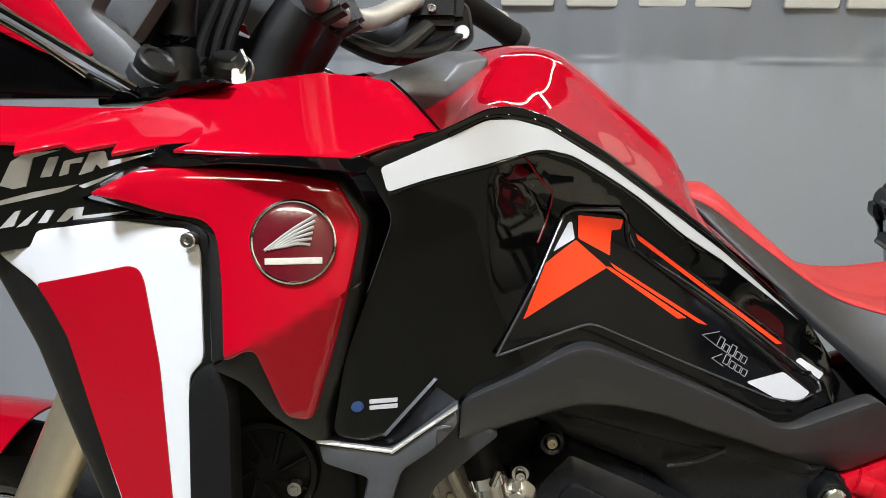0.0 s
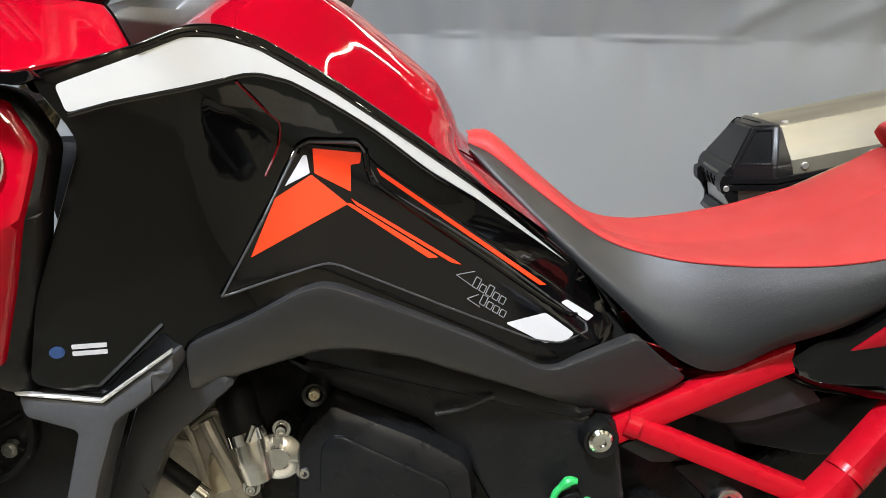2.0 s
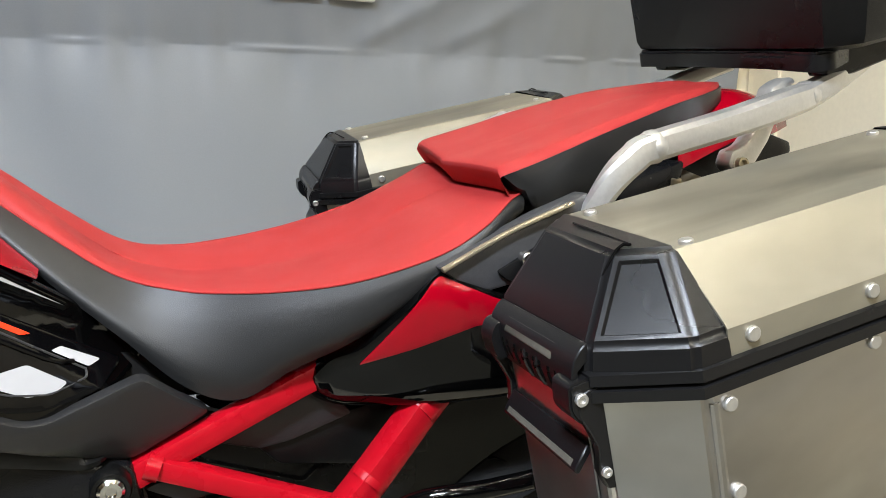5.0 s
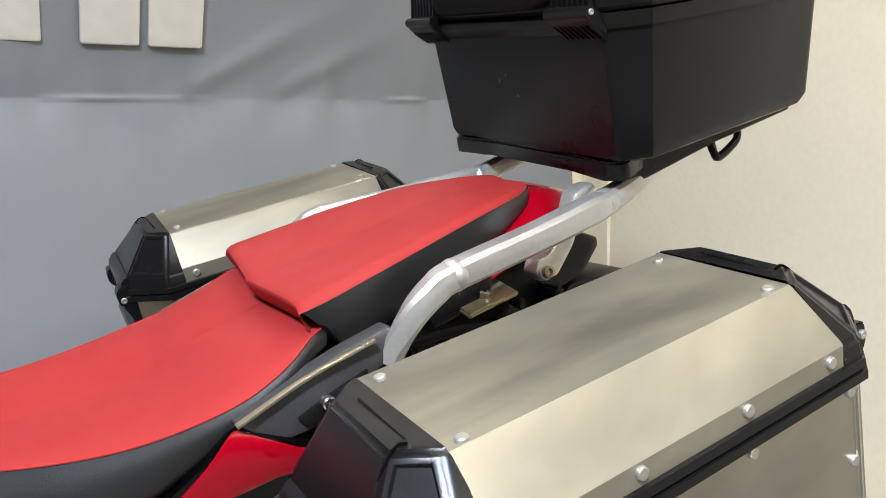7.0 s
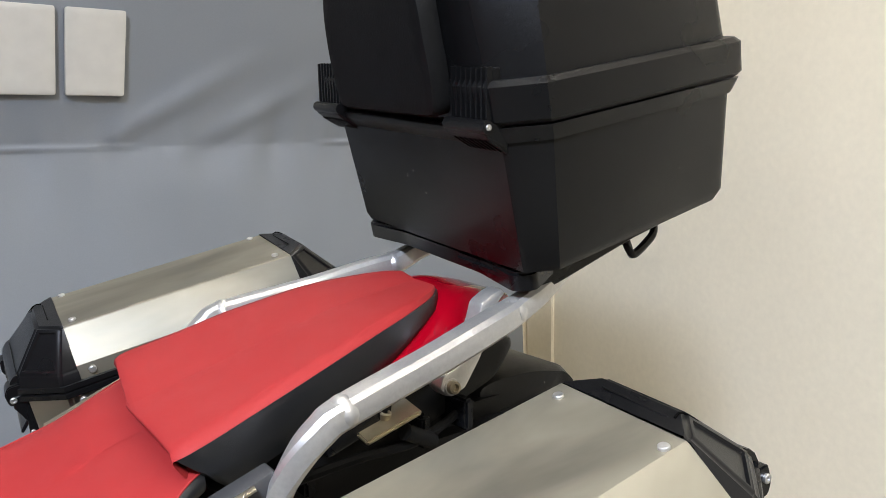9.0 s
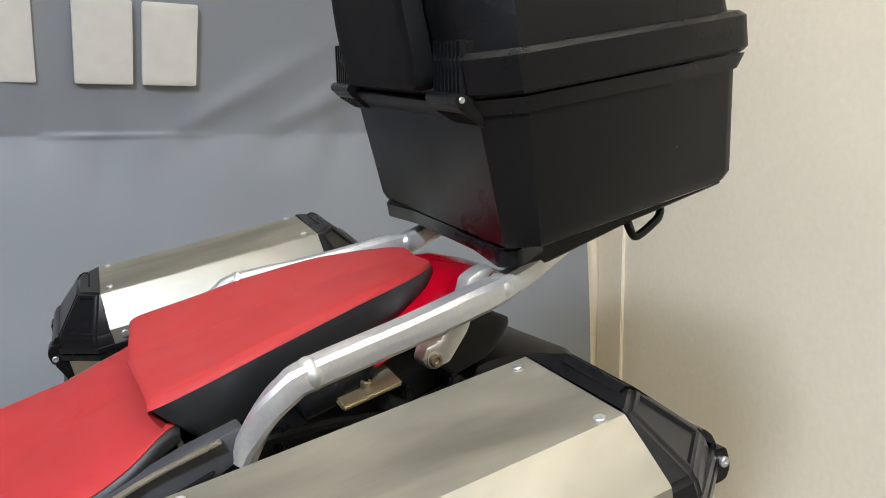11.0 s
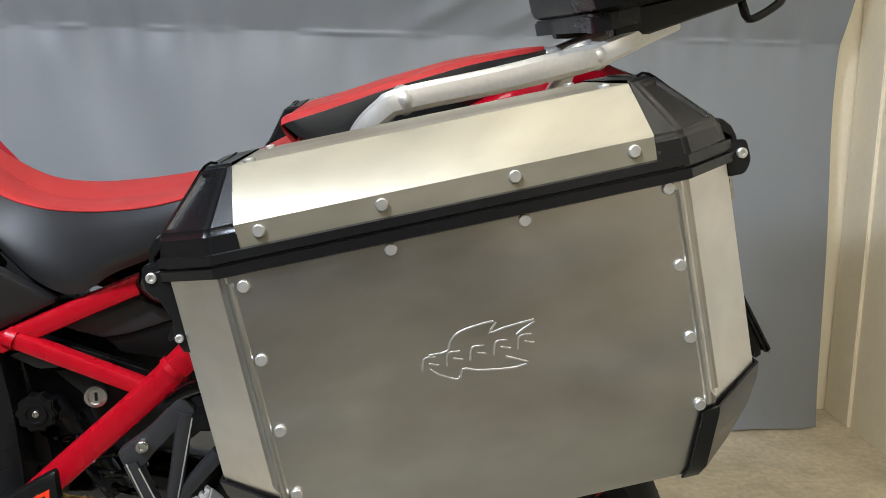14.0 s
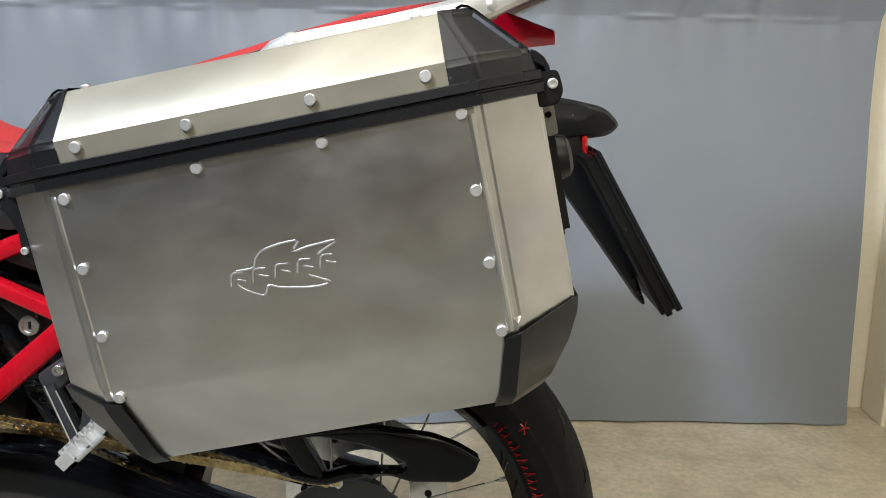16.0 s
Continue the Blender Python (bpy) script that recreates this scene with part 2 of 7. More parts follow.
def part(name, bm, mat, parent=None, label="", smooth=35, kind=""):
    me = bpy.data.meshes.new(name)
    bm.to_mesh(me)
    bm.free()
    if smooth:
        me.polygons.foreach_set("use_smooth", [True] * len(me.polygons))
        me.set_sharp_from_angle(angle=radians(smooth))
    for m in mat if isinstance(mat, (list, tuple)) else (mat,):
        me.materials.append(m)
    ob = new(name, me)
    ob.parent = parent
    if label:
        ob["label"] = label
    if kind:
        ob["kind"] = kind
    return ob


def smooth_line(pts, n):
    """n points, evenly along a Catmull-Rom line through pts."""
    p = np.array(pts, float)
    if len(p) == 2:
        return p[0] + (p[1] - p[0]) * np.linspace(0, 1, n)[:, None]
    q = np.vstack([2 * p[0] - p[1], p, 2 * p[-1] - p[-2]])
    out = []
    for i in range(1, len(q) - 2):
        t = np.linspace(0, 1, 24, endpoint=i == len(q) - 3)[:, None]
        a, b, c, d = q[i - 1], q[i], q[i + 1], q[i + 2]
        out.append(0.5 * (2 * b + (c - a) * t + (2 * a - 5 * b + 4 * c - d) * t ** 2 + (3 * b - a - 3 * c + d) * t ** 3))
    out = np.vstack(out)
    s = np.concatenate([[0], np.cumsum(np.linalg.norm(np.diff(out, axis=0), axis=1))])
    k = np.linspace(0, s[-1], n)
    return np.array([[np.interp(v, s, out[:, j]) for j in range(out.shape[1])] for v in k])


def rounded(poly, r, n=4):
    """A polygon with filleted corners."""
    out = []
    m = len(poly)
    for i in range(m):
        a, b, c = (np.array(poly[(i + k) % m], float) for k in (-1, 0, 1))
        la, lc = np.linalg.norm(a - b), np.linalg.norm(c - b)
        k = min(r, 0.42 * la, 0.42 * lc)
        if k < 1e-5:
            out.append(b)
            continue
        p, q = b + (a - b) / la * k, b + (c - b) / lc * k
        for t in np.linspace(0, 1, n):
            out.append((1 - t) ** 2 * p + 2 * t * (1 - t) * b + t * t * q)
    return np.array(out)


def seg_dist(p, loop):
    a, b = loop, np.roll(loop, -1, axis=0)
    ab = b - a
    ap = p[:, None, :] - a[None]
    t = np.clip((ap * ab).sum(-1) / np.maximum((ab * ab).sum(-1), 1e-12), 0, 1)
    return np.linalg.norm(ap - t[..., None] * ab, axis=-1).min(1)


def inside(p, loop):
    a, b = loop, np.roll(loop, -1, axis=0)
    x, y = p[:, 0][:, None], p[:, 1][:, None]
    hit = ((a[:, 1] > y) != (b[:, 1] > y)) & (x < (b[:, 0] - a[:, 0]) * (y - a[:, 1]) / (b[:, 1] - a[:, 1] + 1e-15) + a[:, 0])
    return hit.sum(1) % 2 == 1


def panel_mesh(outline, to3d, thick=0.004, roll=0.003, h=0.01, corner=0.005, creases=()):
    """A shell over a flat outline: to3d(a, b, depth) gives the place of a point that lies depth below the outer skin.
    Its rim is rolled by roll, its back lies thick below."""
    loop = rounded(outline, corner) if corner else np.array(outline, float)
    nxt = np.roll(loop, -1, axis=0)
    dense = []
    for a, b in zip(loop, nxt):
        k = max(1, int(np.ceil(np.linalg.norm(b - a) / h)))
        dense += [a + (b - a) * i / k for i in range(k)]
    loop = np.array(dense)
    loop = loop[np.linalg.norm(loop - np.roll(loop, 1, axis=0), axis=1) > 1e-6]
    lo, hi = loop.min(0), loop.max(0)
    gx, gy = np.meshgrid(np.arange(lo[0] + h / 2, hi[0], h), np.arange(lo[1] + h / 2, hi[1], h))
    gx[1::2] += h / 2
    g = np.c_[gx.ravel(), gy.ravel()]
    g = g[inside(g, loop)]
    if len(g):
        g = g[seg_dist(g, loop) > max(1.25 * roll, 0.45 * h)]
    inner = []
    if roll:
        d = np.roll(loop, -1, axis=0) - np.roll(loop, 1, axis=0)
        nrm = np.c_[-d[:, 1], d[:, 0]] / np.maximum(np.linalg.norm(d, axis=1), 1e-9)[:, None]
        area = 0.5 * np.sum(loop[:, 0] * np.roll(loop[:, 1], -1) - np.roll(loop[:, 0], -1) * loop[:, 1])
        nrm *= 1 if area > 0 else -1
        for f in (0.3, 1.0):
            q = loop + nrm * roll * f
            q = q[inside(q, loop)]
            if len(q):
                inner.append(q[seg_dist(q, loop) > roll * f * 0.93])
    pts = [loop, *inner, g]
    edges = []
    base = sum(len(p) for p in pts)
    for line in creases:
        ln = np.array(line, float)
        cl = []
        for a, b in zip(ln, ln[1:]):
            k = max(1, int(np.linalg.norm(b - a) / h))
            cl += [a + (b - a) * i / k for i in range(k)]
        cl.append(ln[-1])
        pts.append(np.array(cl))
        edges += [(base + i, base + i + 1) for i in range(len(cl) - 1)]
        base += len(cl)
    allp = np.vstack([p for p in pts if len(p)])
    v2, _, tris, *_ = delaunay_2d_cdt([Vector(p) for p in allp], edges, [list(range(len(loop)))], 1, 1e-6)
    v2 = np.array([tuple(v) for v in v2])
    dist = seg_dist(v2, loop)
    depth = np.zeros(len(v2))
    if roll:
        k = np.clip(1 - dist / roll, 0, 1)
        depth = roll * (1 - np.sqrt(np.maximum(0, 1 - k * k)))
    bm = bmesh.new()
    top = [bm.verts.new(to3d(a, b, d)) for (a, b), d in zip(v2, depth)]
    bot = [bm.verts.new(to3d(a, b, max(thick, roll))) for a, b in v2]
    for t in tris:
        bm.faces.new([top[i] for i in t])
        bm.faces.new([bot[i] for i in reversed(t)])
    rim = [e for e in bm.edges if len(e.link_faces) == 1]
    mate = dict(zip(top, bot))
    for e in rim:
        a, b = e.verts
        if a in mate and b in mate:
            try:
                bm.faces.new((a, b, mate[b], mate[a]))
            except ValueError:
                pass
    bmesh.ops.recalc_face_normals(bm, faces=bm.faces[:])
    return bm


def plane_skin(a, b, c, extra=None):
    """A side skin y = a + b x + c z, seen from the open side; extra(x, z) is added."""
    def to3d(x, z, d):
        return (x, a + b * x + c * z + d + (extra(x, z) if extra else 0), z)
    return to3d


def mirrored(to3d):
    return lambda a, b, d: tuple(mirror(to3d(a, b, d)))


def lifted(to3d, h):
    return lambda a, b, d: to3d(a, b, d - h)


def loft_mesh(rows, closed=False, caps=False):
    """rows: equal lists of points, joined into a grid."""
    bm = bmesh.new()
    vs = [[bm.verts.new(tuple(p)) for p in r] for r in rows]
    m = len(vs[0])
    for a, b in zip(vs, vs[1:]):
        for i in range(m if closed else m - 1):
            j = (i + 1) % m
            bm.faces.new((a[i], a[j], b[j], b[i]))
    if caps:
        bm.faces.new(vs[0])
        bm.faces.new(list(reversed(vs[-1])))
    bmesh.ops.remove_doubles(bm, verts=bm.verts[:], dist=1e-6)
    bmesh.ops.recalc_face_normals(bm, faces=bm.faces[:])
    return bm


def tube_mesh(pts, r, n=12, steps=None, flat=1.0, corner=2.0, up=(0, 0, 1)):
    """A tube along a smooth line. r may be a list along it; flat squeezes it along up; corner > 2 makes it squarer."""
    line = smooth_line(pts, steps or max(2, 6 * (len(pts) - 1) + 1)) if len(pts) > 2 or steps else np.array(pts, float)
    rad = np.interp(np.linspace(0, 1, len(line)), np.linspace(0, 1, len(r)), r) if isinstance(r, (list, tuple)) else [r] * len(line)
    rows = []
    for i, p in enumerate(line):
        d = Vector(line[min(i + 1, len(line) - 1)] - line[max(i - 1, 0)]).normalized()
        s = d.cross(Vector(up))
        s = s.normalized() if s.length > 1e-4 else Vector((1, 0, 0))
        u = s.cross(d)
        row = []
        for k in range(n):
            a = 2 * math.pi * (k + 0.5) / n
            c, q = math.cos(a), math.sin(a)
            f = (abs(c) ** corner + abs(q) ** corner) ** (-1 / corner)
            row.append(Vector(p) + s * (c * f * rad[i]) + u * (q * f * rad[i] * flat))
        rows.append(row)
    return loft_mesh(rows, closed=True, caps=True)


def frame_of(p, n, up=(0, 0, 1)):
    """A pose at p with z along n."""
    z = Vector(n).normalized()
    x = Vector(up).cross(z)
    x = x.normalized() if x.length > 1e-4 else Vector((1, 0, 0))
    y = z.cross(x)
    return Matrix(((x.x, y.x, z.x, p[0]), (x.y, y.y, z.y, p[1]), (x.z, y.z, z.z, p[2]), (0, 0, 0, 1)))


def turned(profile, m=None, n=20):
    """A body of revolution about local z: profile of (radius, height)."""
    rows = [[((r * math.cos(2 * math.pi * k / n)), (r * math.sin(2 * math.pi * k / n)), z) for k in range(n)] for r, z in profile]
    bm = loft_mesh(rows, closed=True)
    if m is not None:
        bm.transform(m)
    return bm


def prism(poly, depth, m=None, bevel=0.0015, corner=0.0):
    """A plate: polygon in local x, y; from z = 0 down to -depth, top edge bevelled."""
    loop = rounded(poly, corner) if corner else np.array(poly, float)
    bm = bmesh.new()
    lo = [bm.verts.new((a, b, -depth)) for a, b in loop]
    hi = [bm.verts.new((a, b, 0)) for a, b in loop]
    bm.faces.new(hi)
    bm.faces.new(list(reversed(lo)))
    k = len(loop)
    for i in range(k):
        bm.faces.new((lo[i], lo[(i + 1) % k], hi[(i + 1) % k], hi[i]))
    bmesh.ops.recalc_face_normals(bm, faces=bm.faces[:])
    if bevel:
        top = [e for e in bm.edges if all(abs(v.co.z) < 1e-9 for v in e.verts)]
        bmesh.ops.bevel(bm, geom=top, offset=bevel, segments=2, affect="EDGES", clamp_overlap=True)
    if m is not None:
        bm.transform(m)
    return bm


def block(lo, hi, bevel=0.002, m=None, segments=2):
    bm = bmesh.new()
    bmesh.ops.create_cube(bm, size=1)
    for v in bm.verts:
        v.co = [lo[i] + (v.co[i] + 0.5) * (hi[i] - lo[i]) for i in range(3)]
    if bevel:
        bmesh.ops.bevel(bm, geom=bm.edges[:], offset=bevel, segments=segments, affect="EDGES", clamp_overlap=True)
    if m is not None:
        bm.transform(m)
    return bm


def join(*bms):
    out = bms[0]
    for b in bms[1:]:
        me = bpy.data.meshes.new("tmp")
        b.to_mesh(me)
        b.free()
        out.from_mesh(me)
        bpy.data.meshes.remove(me)
    return out


def cap_screw(parent, p, n, r=0.006, h=0.004, mat=None, name="bolt", label=""):
    """A socket-head screw with its recess."""
    bm = turned([(0.0, h * 0.45), (r * 0.42, h * 0.45), (r * 0.48, h * 0.98), (r * 0.82, h), (r, h * 0.75), (r, -0.004), (0.0, -0.004)], frame_of(p, n), 16)
    return part(name, bm, mat or STEEL, parent, label)

# ---- the room ----
def slab(name, lo, hi, mat, label, category):
    bm = block(lo, hi, 0)
    return tagged(part(name, bm, mat, None, smooth=0), label, category, kind="structure")


slab("floor", (-6.2, 0.30, -0.1), (4.2, 2.5, 0.0), FLOOR, "worn beige concrete workshop floor", "floor")
# the same concrete carried on out of view, its colour dimmed for reflections
slab("floor_middle", (-6.2, -0.82, -0.1), (4.2, 0.30, 0.0), DIMFLOOR, "unseen concrete floor toned down to olive for reflections", "floor")
slab("floor_south", (-6.2, -7.0, -0.1), (4.2, -0.82, 0.0), DARKFLOOR, "unseen concrete floor darkened to brown for reflections", "floor")
# hidden stretch toned darker so the tank mirrors less bright wall
slab("wall_north", (-6.2, 2.08, 0.0), (1.05, 2.2, 1.75), ROOM, "hidden wall behind the banner, darkened for reflections", "wall")
slab("wall_north_end", (1.05, 2.08, 0.0), (2.47, 2.2, 1.75), WALL, "beige painted wall beside the banner", "wall")
slab("wall_south", (-6.2, -7.1, 0.0), (4.2, -7.0, 2.8), DARKWALL, "plain wall across the workshop", "wall")
slab("wall_west", (-6.3, -7.1, 0.0), (-6.2, 5.6, 2.8), ROOM, "plain workshop side wall", "wall")
slab("ceiling", (-6.3, -7.1, 2.8), (4.3, 0.4, 2.9), CEIL, "plain grey workshop ceiling", "ceiling")
# unseen dark space added beyond the partition for the tank to mirror
slab("ceiling_back", (-6.3, 0.4, 2.8), (4.3, 5.6, 2.9), DARKWALL, "unseen ceiling stretch darkened for the tank's reflections", "ceiling")
slab("floor_back", (-6.2, 2.5, -0.1), (4.2, 5.6, 0.0), DARKFLOOR, "unseen brown floor added behind the partition", "floor")
slab("wall_back", (-6.2, 5.5, 0.0), (4.2, 5.6, 2.8), DARKWALL, "unseen dark wall added behind the partition", "wall")
# the side wall runs askew towards the open side
ang = math.atan2(0.17, 1)
turn_e = Matrix.Translation((2.428, 2.08, 0)) @ Matrix.Rotation(-ang, 4, "Z")
wall_east = tagged(part("wall_east", block((0, -2.0, 0), (0.12, 3.6, 2.8), 0, turn_e), WALL, None, smooth=0), "beige painted side wall with scuffs and nail holes", "wall", kind="structure")
# same wall out of view, darkened for what the side case reflects
tagged(part("wall_east_far", block((0, -9.4, 0), (0.12, -2.0, 2.8), 0, turn_e), ROOM, None, smooth=0), "unseen side wall stretch, toned brown to dim reflections", "wall", kind="structure")
post = block((-0.012, -0.17, 0.0), (0.0, -0.012, 2.8), 0.003, Matrix.Translation((2.428, 2.08, 0)) @ Matrix.Rotation(-ang, 4, "Z"))
tagged(part("trim", post, WALL, None), "beige board edging the corner of the wall", "trim", kind="structure")
for yy, zz in ((1.55, 0.13), (1.42, 0.125)):
    q = turned([(0.0035, 0.0008), (0.0, 0.0008)], frame_of((2.426 - 0.172 * (2.08 - yy), yy, zz), (-1, 0.17, 0)), 8)
    part("nail_hole", q, RUBBER, wall_east)

# unseen fill tubes added on the ceiling
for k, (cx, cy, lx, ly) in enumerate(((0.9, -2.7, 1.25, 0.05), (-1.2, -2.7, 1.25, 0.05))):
    t = thing("fill_tube_light", "unseen white ceiling tube in a slim housing, added as fill", "light", Matrix.Translation((cx, cy, 2.79)), "ceiling tube lights")
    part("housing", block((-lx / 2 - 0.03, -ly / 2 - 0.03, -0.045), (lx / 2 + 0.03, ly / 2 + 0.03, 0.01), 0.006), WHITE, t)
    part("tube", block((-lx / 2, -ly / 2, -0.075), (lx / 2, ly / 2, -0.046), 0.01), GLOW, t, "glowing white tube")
# honeycomb of slim light bars over the motorcycle
hexa = thing("honeycomb_light", "honeycomb of slim white light bars on the ceiling", "light", Matrix.Translation((0.58, 0.80, 2.79)))
ends = {}
# the larger cells hang behind the partition, added for lines mirrored in the tank
for side_len, cells in ((0.46, ((0, -1), (1, -1), (0, 0), (1, 0), (0, -2), (1, -2), (2, -1), (2, 0))), (0.92, ((0, 2), (1, 1)))):
    for cx, cy in [(i * 1.5 * side_len, (j + 0.5 * (i % 2)) * side_len * 1.732) for i, j in cells]:
        pts = [(round(cx + side_len * math.cos(radians(60 * k)), 3), round(cy + side_len * math.sin(radians(60 * k)), 3)) for k in range(6)]
        for k in range(6):
            ends[tuple(sorted((pts[k], pts[(k + 1) % 6])))] = side_len
for (a, b), side_len in sorted(ends.items()):
    mid, ang_b = ((a[0] + b[0]) / 2, (a[1] + b[1]) / 2), math.atan2(b[1] - a[1], b[0] - a[0])
    bar = part("bar", block((-side_len / 2 + 0.01, -0.014, -0.02), (side_len / 2 - 0.01, 0.014, 0.01), 0.003, Matrix.Translation((*mid, 0)) @ Matrix.Rotation(ang_b, 4, "Z")), WHITE, hexa)
    part("strip", block((-side_len / 2 + 0.012, -0.0050, -0.0215), (side_len / 2 - 0.012, 0.0050, -0.0205), 0, Matrix.Translation((*mid, 0)) @ Matrix.Rotation(ang_b, 4, "Z")), LEDGLOW, bar, "glowing white strip")
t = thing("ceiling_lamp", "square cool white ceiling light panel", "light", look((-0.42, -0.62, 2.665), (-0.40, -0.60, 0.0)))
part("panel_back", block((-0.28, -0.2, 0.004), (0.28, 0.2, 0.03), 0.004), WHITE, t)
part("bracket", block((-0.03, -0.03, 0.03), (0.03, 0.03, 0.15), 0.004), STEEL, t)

# the banner: one hanging sheet, gently buckled, with a creased seam line
def banner_y(x, z):
    w = noise.noise((x * 2.2, z * 0.5, 3.1)) * 0.034 + noise.noise((x * 6 + z * 1.5, z * 1.2, 1.7)) * 0.014
    w += noise.noise((x * 3.1 + 0.6 * z, z * 2.6, 6.4)) * 0.020
    s = abs(z - 1.213)
    fold = 0.0060 * math.exp(-(s / 0.007) ** 2) * max(0.0, 0.35 + 1.3 * noise.noise((x * 7, 0.3, 0.2)) + 0.5 * noise.noise((x * 31, 0.3, 5.2)))
    pleat = 0.017 * math.exp(-s / 0.10) * noise.noise((x * 16, z * 4, 8.3))
    foot = 0.024 * math.exp(-z / 0.11) * noise.noise((x * 5, 0.1, 4.4))
    diag = 0.012 * math.exp(-((z - 1.30 - 0.55 * (x - 1.1)) / 0.030) ** 2) * math.exp(-((x - 1.12) / 0.16) ** 2)
    diag += 0.010 * math.exp(-((z - 1.285 - 0.50 * (x - 1.32)) / 0.030) ** 2) * math.exp(-((x - 1.34) / 0.14) ** 2)
    lean = 0.055 * min(1, max(0, z / 1.213)) - 0.40 * max(0.0, z - 1.213)
    return 1.937 + lean + w * 0.7 - fold - pleat - foot - diag


rows = []
levels = sorted(set([round(0.006 + 1.70 * j / 118, 4) for j in range(119)] + [round(1.213 + 0.0035 * j, 4) for j in range(-22, 23)]))
for i in range(321):
    x = -1.9 + (2.285 + 1.9) * i / 320
    rows.append([(x, banner_y(x, z), z) for z in levels])
bm = loft_mesh(rows)
bmesh.ops.solidify(bm, geom=bm.faces[:], thickness=-0.0012)
tagged(part("banner", bm, BANNER, None, smooth=80), "grey-blue vinyl banner with creases hanging to the floor", "banner")
# white bars in place of the writing along the banner
def bar_glyph(x0, x1, z0, z1, h=0.012):
    def to3d(a, b, d):
        return (a, 1.980 - 0.40 * (b - 1.213) + d, b)
    return panel_mesh([(x0, z0), (x1, z0), (x1, z1), (x0, z1)], to3d, h, 0.0012, 0.03, 0.006)


for x0, x1 in ((0.076, 0.201), (0.231, 0.351), (0.401, 0.511), (0.533, 0.663), (0.741, 0.866), (0.886, 1.010)):
    tagged(part("wall_letter", bar_glyph(x0, x1, 1.331, 1.512, 0.012), LETTER), "raised off-white bar fixed to the grey banner", "letter", "letters on the banner")

# ---- aluminium side cases ----
EX, EY, EZ = Vector((0.97506, -0.07556, 0.20868)), Vector((0.07511, 0.99712, 0.0101)), Vector((-0.20885, 0.00583, 0.97793))
CASE = Matrix(((EX.x, EY.x, EZ.x, 0.689), (EX.y, EY.y, EZ.y, 0.349), (EX.z, EY.z, EZ.z, 0.902), (0, 0, 0, 1)))
DEEP = 0.208


def ring(ul, ur, ulc, urc, v0, vc, w, vb=DEEP):
    """An eight-sided plan of the case at height w: the outer face from ul to ur, chamfered to ulc and urc."""
    return [(ul, v0, w), (ur, v0, w), (urc, vc, w), (urc, vb - 0.04, w), (ur, vb, w), (ul, vb, w), (ulc, vb - 0.04, w), (ulc, vc, w)]


def cap_half(sign, mid=0.139):
    """The black end of the lid, built for one end; sign -1 front, 1 rear."""
    def q(d, v, w):
        return (mid + sign * d, v, w)
    low = [(0.155, -0.0015), (0.1795, -0.0015), (0.2275, 0.0395), (0.2275, 0.1685), (0.1795, 0.2095), (0.155, 0.2095)]
    brow = [(0.155, 0.0), (0.177, 0.0), (0.223, 0.0405), (0.223, 0.1675), (0.177, 0.208), (0.155, 0.208)]
    top = [(0.155, 0.040), (0.159, 0.041), (0.184, 0.066), (0.184, 0.151), (0.159, 0.176), (0.155, 0.177)]
    rows = []
    for pts, w in ((low, -0.0175), (brow, 0.006), (top, 0.0500)):
        rows.append([q(d, v, w + (0.0045 if w > 0.02 and v > 0.1 else 0)) for d, v in pts])
    bm = loft_mesh(rows)
    bm.faces.new([v for v in sorted((v for v in bm.verts if v.co.z > 0.045), key=lambda v: math.atan2(v.co.y - 0.104, (v.co.x - mid) * sign - 0.165))])
    bmesh.ops.recalc_face_normals(bm, faces=bm.faces[:])
    edges = [e for e in bm.edges if len(e.link_faces) == 2 and e.calc_face_angle(0) > 0.3]
    bmesh.ops.bevel(bm, geom=edges, offset=0.0034, segments=3, affect="EDGES", clamp_overlap=True)
    slopes = [f for f in bm.faces if f.calc_area() > 0.0008 and f.calc_center_median().z > 0.015 and 0.3 < f.normal.z < 0.9 and abs(f.normal.y) > 0.3 and (f.calc_center_median().x - mid) * sign > 0.17]
    bmesh.ops.inset_individual(bm, faces=slopes, thickness=0.0045, depth=0.0)
    bmesh.ops.inset_individual(bm, faces=slopes, thickness=0.0022, depth=-0.0024)
    return bm


def across(profile, v0, v1, s, mid=0.139):
    """A profile of (d, w) at one end of the case, drawn out from v0 to v1."""
    bm = loft_mesh([[(mid + s * d, v, w) for d, w in profile] for v in (v0, v1)], closed=True, caps=True)
    bmesh.ops.recalc_face_normals(bm, faces=bm.faces[:])
    bmesh.ops.bevel(bm, geom=[e for e in bm.edges if len(e.link_faces) == 2 and e.calc_face_angle(0) > 0.5], offset=0.0008, segments=1, affect="EDGES", clamp_overlap=True)
    return bm


